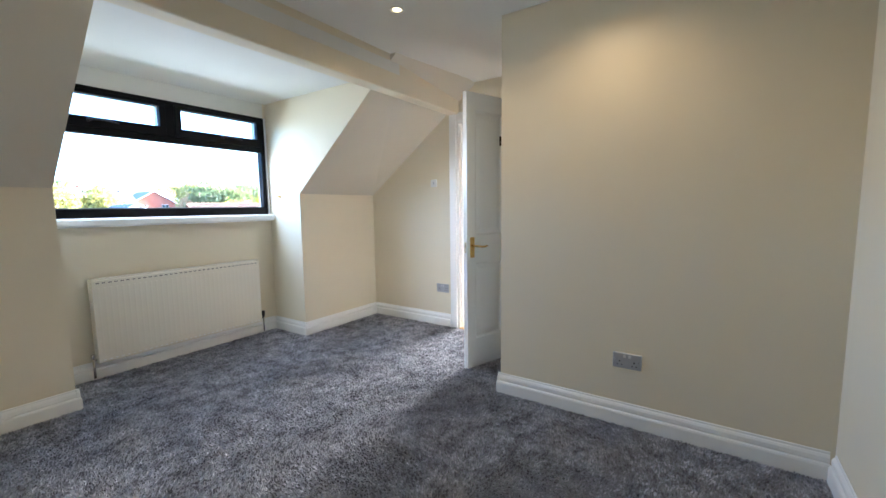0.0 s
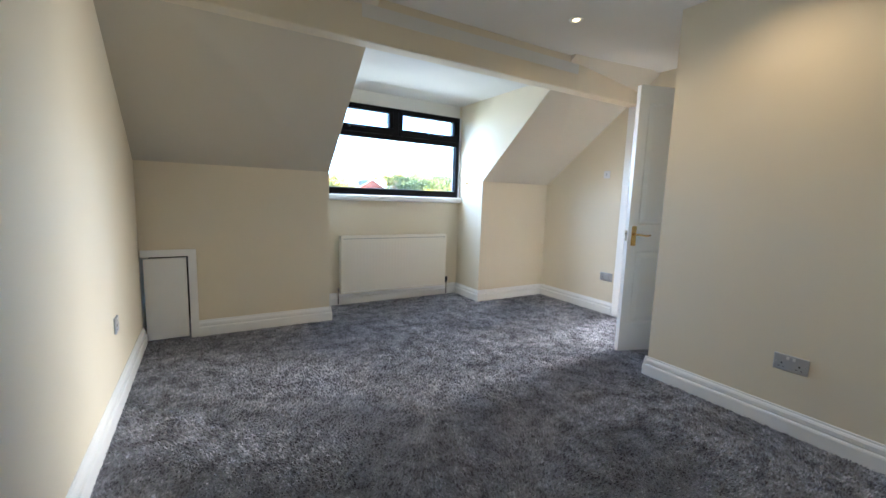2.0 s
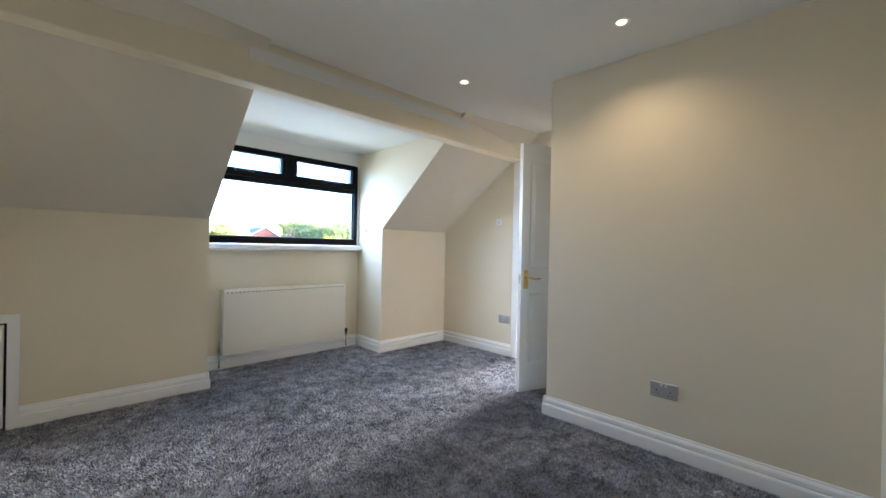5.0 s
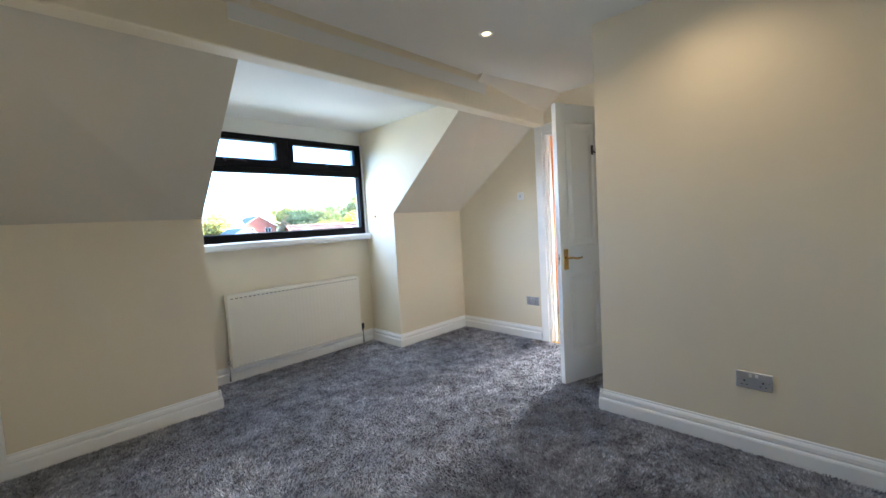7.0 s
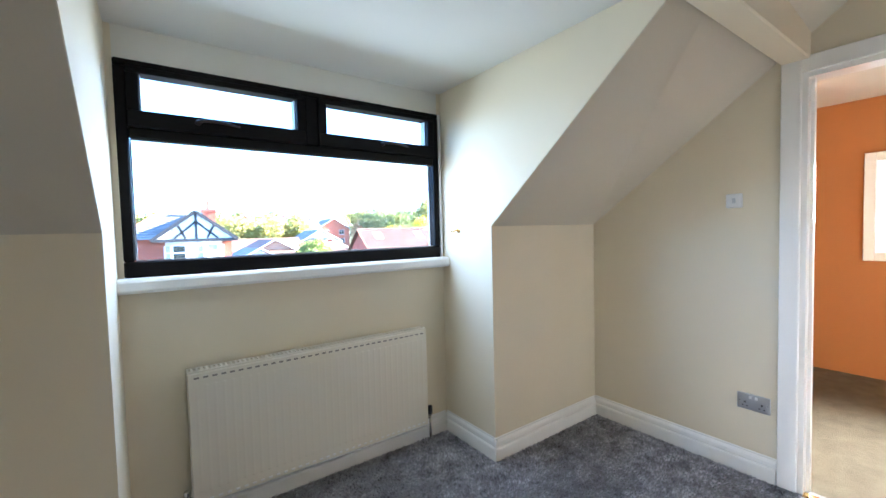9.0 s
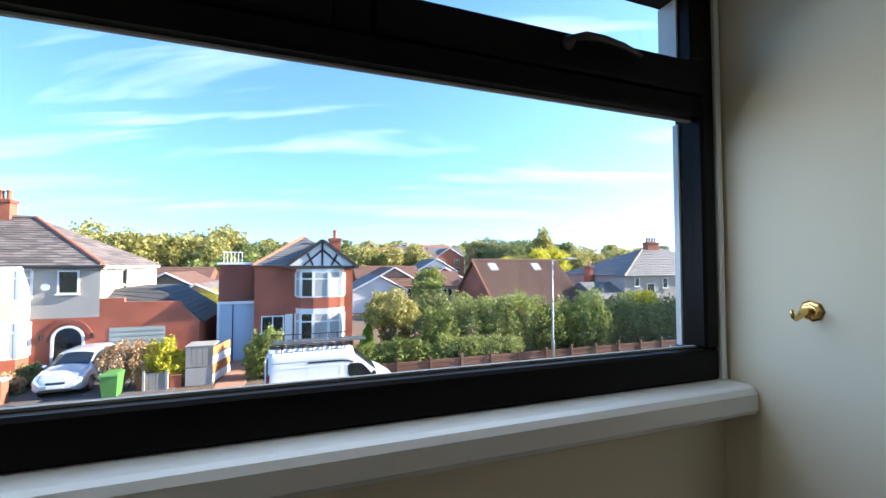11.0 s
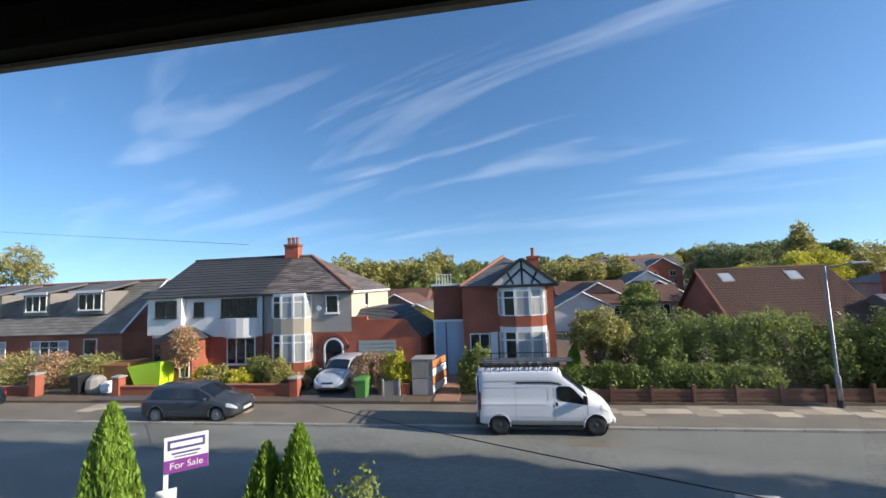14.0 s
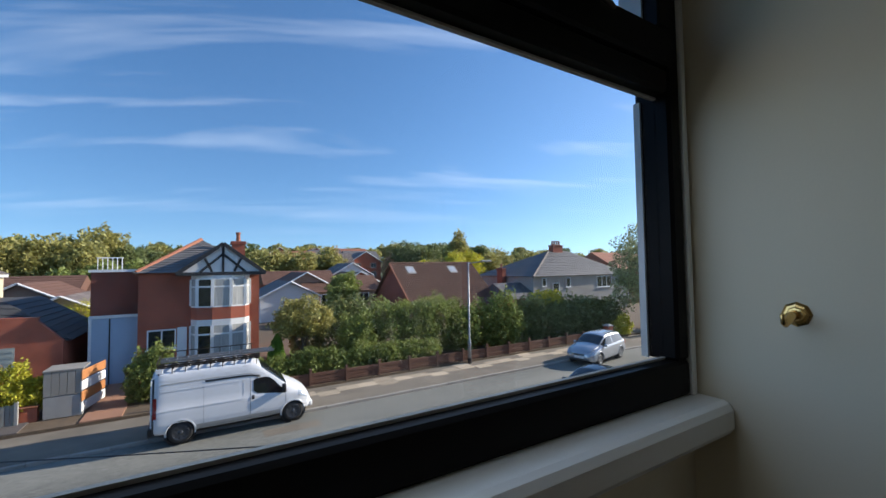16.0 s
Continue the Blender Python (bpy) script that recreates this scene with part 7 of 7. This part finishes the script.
bush("hedge", "high dark green hedge", 20.6, 24.8, HZ0, hedge_blobs(0, 9.2, 2.7, 1.1, 1.3), 24000, 0.1, LEAF_DARK, "hedge")
bush("shrub", "yellow flowering shrub top", 22.6, 25.6, HZ0, [(0, 0, 2.2, 0.8, 0.7, 0.9), (1.6, 0.2, 2.4, 0.9, 0.7, 0.8)], 4000, 0.09, LEAF_YELLOW)
bush("shrub", "round bright yellow-green shrub", 28.2, 22.6, PZ, [(0, 0, 0.7, 0.6, 0.6, 0.8)], 2500, 0.07, LEAF_YELLOW)
bush("hedge", "low clipped dark hedge", 31.6, 22.4, PZ, hedge_blobs(0, 10, 1.2, 0.6), 9000, 0.09, LEAF_DARK, "hedge")
bush("hedge", "hedge turning from pinkish brown to yellow", -5.75, 23.9, HZ0, [(0.2, 0, 1.0, 0.7, 0.55, 0.85), (1.0, 0, 1.05, 0.6, 0.55, 0.85)], 5000, 0.065, LEAF_ORANGE, "hedge")
bush("shrub", "bright yellow-green shrub in a front garden", -3.95, 23.85, HZ0, [(0, 0, 1.05, 0.75, 0.6, 0.85), (0.35, 0, 0.8, 0.6, 0.55, 0.7)], 5000, 0.065, LEAF_YELLOW)
bush("shrub", "green shrub beside the brick path", -0.05, 23.9, HZ0, [(0, 0, 1.0, 0.75, 0.65, 1.1), (0.3, 0.1, 1.3, 0.5, 0.5, 0.8), (-0.4, 0, 0.8, 0.5, 0.5, 0.8)], 6000, 0.07, LEAF_GREEN)
for x, y, r, h, lf, lab in ((-10.9, 24.9, 0.7, 0.75, LEAF_OLIVE, "rounded olive green garden shrub in a front garden"), (-12.0, 25.2, 0.6, 0.8, LEAF_GREEN, "rounded green garden shrub"), (-13.1, 24.6, 0.8, 0.5, LEAF_YELLOW, "low yellow-green garden shrub"), (-14.2, 24.5, 0.8, 0.6, LEAF_OLIVE, "low olive garden shrub"),
                            (-15.2, 24.8, 0.7, 0.6, LEAF_YELLOW, "low yellow garden shrub"), (-9.5, 24.6, 0.5, 0.4, LEAF_ORANGE, "low russet garden shrub"), (-9.2, 25.6, 0.6, 0.45, LEAF_DARK, "low dark garden shrub"), (-12.7, 25.6, 0.7, 0.7, LEAF_OLIVE, "rounded garden shrub in a front garden"),
                            (-23.6, 26.8, 1.0, 0.8, LEAF_OLIVE, "straggling olive shrub in a front garden"), (-23.2, 25.2, 1.2, 0.9, LEAF_OLIVE, "straggling olive hedge in a front garden"), (-25.4, 25.0, 1.3, 1.0, LEAF_ORANGE, "straggling russet hedge in a front garden"), (-28.0, 25.0, 1.4, 1.0, LEAF_OLIVE, "straggling olive hedge in a front garden"), (-31.0, 25.0, 1.5, 1.0, LEAF_ORANGE, "straggling russet hedge in a front garden"),
                            (-3.0, 32.0, 1.2, 1.3, LEAF_GREEN, "green bush beside the garage"), (-5.3, 39.0, 1.6, 1.5, LEAF_YELLOW, "yellow-green bush behind the garage")):
    bush("shrub", lab, x, y, HZ0, [(0, 0, h, r, r * 0.8, h), (r * 0.5, 0.1, h * 0.8, r * 0.6, r * 0.6, h * 0.75)], int(2600 * r + 500), 0.07, lf)
spiky = thing("spiky_plant", (7.9, 9.62, -1.95), "spiky green palm-like plant behind the fence", "plant")
part("stem", tube((0, 0, -0.9), (0, 0, 0.3), 0.05, 0.04, 8), BARK, spiky)
for k in range(34):
    ang, up = k * 2.4, 0.15 + 0.75 * (k % 7) / 6
    tip = Vector((math.cos(ang) * 0.42, math.sin(ang) * 0.42, 0.30 + 0.42 * up))
    mid = tip * 0.55 + Vector((0, 0, 0.20 + 0.06 * up))
    part("blade", sweep([(0, 0, 0.28), mid, tip], [0.014, 0.012, 0.002], 4), LEAF_GREEN, spiky)
bush("shrub", "straggly shrub on the verge", 14.2, 11.2, PZ, [(0, 0, 0.6, 0.7, 0.4, 0.8), (0.8, 0, 0.4, 0.5, 0.4, 0.5)], 900, 0.09, LEAF_OLIVE)
bush("shrub", "leafy green shrub in the front garden", -0.75, 10.0, -2.9, [(0, 0, 0.75, 0.55, 0.5, 0.9), (0.5, 0, 0.6, 0.4, 0.4, 0.7)], 3200, 0.05, LEAF_GREEN)


def conifer(x, y, z, spires, label):
    """Dense upright cypress: feathered sprays on tall cones."""
    t = thing("cypress", (x, y, z), label, "conifer")
    cs = []
    for sx, h, r in spires:
        n = int(9000 * h * r / 1.2)
        u = rng.uniform(0, 1, n) ** 0.75
        a = rng.uniform(0, 2 * math.pi, n)
        rad = r * (1 - u ** 2.3) ** 0.75 * (0.72 + 0.3 * rng.uniform(0, 1, n)) * (1 + 0.12 * np.sin(5 * a + 9 * u))
        cs.append(np.stack([sx + rad * np.cos(a), rad * np.sin(a), u * h], 1))
    c = np.concatenate(cs)
    n = len(c)
    upv = np.stack([rng.normal(0, 0.35, n), rng.normal(0, 0.35, n), np.ones(n)], 1)
    upv /= np.linalg.norm(upv, axis=1)[:, None]
    side = np.cross(upv, rng.normal(size=(n, 3)))
    side /= np.linalg.norm(side, axis=1)[:, None]
    s = rng.uniform(0.04, 0.085, (n, 1))
    v = np.empty((n, 4, 3))
    v[:, 0], v[:, 1], v[:, 2], v[:, 3] = c - upv * s, c + side * s * 0.3, c + upv * s * 1.3, c - side * s * 0.3
    raw_mesh("foliage", v.reshape(-1, 3).tolist(), np.arange(n * 4).reshape(n, 4).tolist(), LEAF_CONIFER, t)
    bm = bmesh.new()
    for sx, h, r in spires:
        tube((sx, 0, -0.2), (sx, 0, h * 0.85), 0.05, 0.01, 7, bm)
    part("trunk", bm, BARK, t)


conifer(-4.85, 10.0, -3.2, [(0, 2.95, 0.47)], "green golden-tipped cypress in the front garden")
conifer(-1.85, 10.0, -3.2, [(0.22, 2.65, 0.46), (-0.30, 2.38, 0.45)], "twin-stemmed bright green cypress")
conifer(4.8, 25.2, HZ0, [(0, 1.9, 0.45)], "small conical dwarf conifer")

tree("apple_tree", "small round olive-leaved garden tree", 6.1, 25.4, HZ0, 2.9, 0.10, [(0, 0, 2.7, 1.3, 1.1, 0.95), (-0.7, 0.2, 2.3, 0.8, 0.8, 0.7), (0.8, 0, 2.4, 0.8, 0.8, 0.75)], 9000, 0.08, LEAF_OLIVE)
tree("autumn_tree", "small russet autumn tree in the front garden", -16.9, 25.2, HZ0, 2.9, 0.07, [(0, 0, 2.6, 0.75, 0.6, 0.75), (0.3, 0, 2.0, 0.6, 0.5, 0.6), (-0.2, 0, 1.5, 0.5, 0.5, 0.5)], 4200, 0.07, LEAF_ORANGE)
tree("birch_tree", "tall airy silver-green birch by the drive entrance", 32.4, 23.4, PZ, 8.0, 0.2, [(0, 0, 6.6, 2.2, 1.8, 1.9), (-1.9, 0, 5.0, 1.7, 1.5, 1.9), (1.8, 0.3, 5.2, 2.0, 1.6, 2.0), (0.4, -0.4, 3.8, 2.4, 1.8, 1.9), (3.4, 0.2, 4.2, 1.7, 1.5, 2.1), (-2.2, 0.2, 3.2, 1.2, 1.2, 1.5)], 15000, 0.11, LEAF_WILLOW, limbs=9)
# upper crown, out of view, is built tall to shade the near road
tree("broadleaf_tree", "tall dark broadleaf tree on the near side", 23.2, 11.7, PZ, 18.0, 0.36, [(0, 0, 8.4, 3.6, 2.1, 2.2), (-1.6, 0.3, 7.6, 2.4, 1.9, 1.7), (1, 0.2, 11, 3.4, 2.2, 2.4), (-0.6, -0.1, 13.6, 3.0, 2.0, 2.2), (0.6, -0.4, 16.2, 2.6, 1.8, 2.0), (0.2, -0.6, 18.4, 2.0, 1.5, 1.6)], 42000, 0.19, LEAF_DARK, limbs=11)
# unseen tree added to carry that road shade further along
tree("broadleaf_tree", "second tall dark broadleaf tree, unseen, added to shade the road", 37.0, 10.0, PZ, 21.0, 0.4, [(0, 0, 10, 3.8, 2.3, 2.6), (0.6, 0.3, 13.6, 3.6, 2.4, 2.6), (-0.6, 0, 17, 3.2, 2.2, 2.4), (0.2, -0.3, 20, 2.6, 1.9, 2.0)], 30000, 0.22, LEAF_DARK, limbs=9)
tree("broadleaf_tree", "sparse olive tree behind the dormer bungalow", -49.5, 40.0, HZ0, 10.5, 0.2, [(0, 0, 9.6, 2.0, 1.6, 1.5), (-2.0, 0, 8.2, 2.0, 1.6, 1.3), (1.9, 0, 8.0, 1.8, 1.4, 1.2)], 4200, 0.14, LEAF_OLIVE)


def wood(name, label, spots, leaf, size, per):
    """A stand of trees that nobody could count, crowns of leaf clumps over short trunks."""
    blobs, bm = [], bmesh.new()
    for x, y, h, r in spots:
        z = land(x, y)
        for k in range(4):
            blobs.append((x + rng.uniform(-0.5, 0.5) * r, y + rng.uniform(-0.4, 0.4) * r, z + h * rng.uniform(0.5, 0.78), r * rng.uniform(0.55, 0.8), r * rng.uniform(0.55, 0.8), h * rng.uniform(0.2, 0.3)))
        blobs.append((x, y, z + h * 0.32, r * 0.95, r * 0.9, h * 0.33))
        tube((x, y, z), (x, y, z + h * 0.6), 0.05 * r + 0.05, 0.05, 6, bm)
    c = blob_points(blobs, int(per * len(spots) * 2.6), 0.6)
    v, f = leaf_quads(c, size)
    t = tagged(raw_mesh(name, v.tolist(), f.tolist(), leaf), label, "trees", kind="stuff")
    part("trunks", bm, BARK, t)


def spread(n, x0, x1, y0, y1, h0, h1, r0, r1):
    return [(rng.uniform(x0, x1), rng.uniform(y0, y1), rng.uniform(h0, h1), rng.uniform(r0, r1)) for _ in range(n)]


wood("woodland", "olive green autumn trees behind the houses", spread(18, -44, -10, 80, 92, 8.2, 12.0, 2.6, 4.2), LEAF_OLIVE, 0.30, 1500)
wood("woodland", "dark green trees behind the houses", spread(10, -40, 6, 84, 100, 6.5, 9, 2.8, 4), LEAF_DARK, 0.30, 1300)
wood("woodland", "green trees between the back gardens", spread(9, -16, 30, 64, 80, 4.5, 6.5, 2, 3), LEAF_GREEN, 0.26, 1200)
wood("woodland", "olive trees behind the bungalows", spread(8, 4, 26, 84, 100, 6, 8.5, 2.5, 3.6), LEAF_OLIVE, 0.30, 1200)
wood("woodland", "big dark trees on the rise", spread(11, 46, 64, 92, 108, 8.6, 10.4, 3.6, 5), LEAF_DARK, 0.34, 1600)
wood("woodland", "yellowing autumn trees on the rise", spread(14, 46, 82, 66, 84, 6.6, 8.8, 2.6, 4.0), LEAF_OLIVE, 0.26, 1500)
wood("woodland", "bright yellow-green trees behind the long roof", [(29.2, 47, 6.3, 2.0), (31.5, 50, 7.2, 2.4), (27.8, 52, 6.5, 2.2), (34.5, 52, 7.5, 2.4)], LEAF_YELLOW, 0.18, 2200)
wood("woodland", "tall pale poplar tops", [(42.4, 67, 11.2, 2.2), (44.6, 69, 10.0, 2.2), (39.8, 66, 8.4, 2.0)], LEAF_OLIVE, 0.26, 2200)
wood("woodland", "green trees beside the long roof", [(14.8, 46, 4.8, 1.8), (13.5, 42, 4.0, 1.5), (29.5, 30.5, 2.6, 1.2)], LEAF_GREEN, 0.16, 2000)
wood("woodland", "trees beyond the hipped house", spread(14, 60, 120, 48, 70, 5.5, 7.6, 2.6, 3.8), LEAF_GREEN, 0.32, 1200)
wood("woodland", "russet trees among the far roofs", spread(6, 20, 60, 96, 112, 5, 8, 2, 3), LEAF_ORANGE, 0.28, 900)
wood("woodland", "trees on the far hillside", spread(40, -160, 220, 150, 215, 7, 11, 4, 7), LEAF_OLIVE, 0.7, 500)
wood("woodland", "dark trees on the far hillside", spread(30, -160, 220, 165, 225, 7, 11, 4, 7), LEAF_DARK, 0.7, 500)
wood("woodland", "trees behind the white house", [(-18, 44, 9.2, 3.2), (-27, 48, 8.6, 3.0)], LEAF_OLIVE, 0.18, 2600)
wood("woodland", "trees behind the dormer row", spread(10, -110, -30, 66, 80, 5, 7, 2.5, 4), LEAF_OLIVE, 0.28, 1200)

# ---------------------------------------------------------------- carpet pile
def carpet_pile():
    """Short leaning tufts over the whole carpet, one sheet that nobody could count."""
    step = 0.0088
    gx, gy = np.meshgrid(np.arange(XL + 0.02, XE - 0.02, step), np.arange(YB + 0.02, YW - 0.02, step))
    x, y = gx.ravel() + rng.uniform(-0.004, 0.004, gx.size), gy.ravel() + rng.uniform(-0.004, 0.004, gx.size)
    keep = ~((x > XR - 0.02) & (y < YC + 0.02)) & ~((y > YK - 0.02) & ((x < DL + 0.02) | (x > DR - 0.02)))
    x, y = x[keep], y[keep]
    n = len(x)
    a = rng.uniform(0, 2 * math.pi, n)
    # the pile leans in swirls where it was brushed and walked on
    sw = np.sin(3.1 * x + 2.0 * np.sin(2.3 * y)) + np.sin(4.3 * y + 1.7 * np.sin(2.9 * x + 1))
    lx = 0.005 * np.cos(1.6 * sw) + rng.normal(0, 0.0035, n)
    ly = 0.005 * np.sin(1.6 * sw) + rng.normal(0, 0.0035, n)
    h = rng.uniform(0.006, 0.011, n)
    w = 0.0036
    dx, dy = np.cos(a) * w, np.sin(a) * w
    v = np.empty((n, 4, 3))
    v[:, 0] = np.stack([x - dx, y - dy, np.zeros(n)], 1)
    v[:, 1] = np.stack([x + dx, y + dy, np.zeros(n)], 1)
    v[:, 2] = np.stack([x + dx * 0.7 + lx, y + dy * 0.7 + ly, h], 1)
    v[:, 3] = np.stack([x - dx * 0.7 + lx, y - dy * 0.7 + ly, h], 1)
    me = bpy.data.meshes.new("carpet_pile")
    me.vertices.add(n * 4)
    me.vertices.foreach_set("co", v.ravel())
    me.loops.add(n * 4)
    me.loops.foreach_set("vertex_index", np.arange(n * 4))
    me.polygons.add(n)
    me.polygons.foreach_set("loop_start", np.arange(0, n * 4, 4))
    me.update(calc_edges=True)
    me.materials.append(TUFT)
    tagged(new("carpet_pile", me), "dark grey carpet pile with brushed light and dark patches", "carpet", kind="stuff")


carpet_pile()
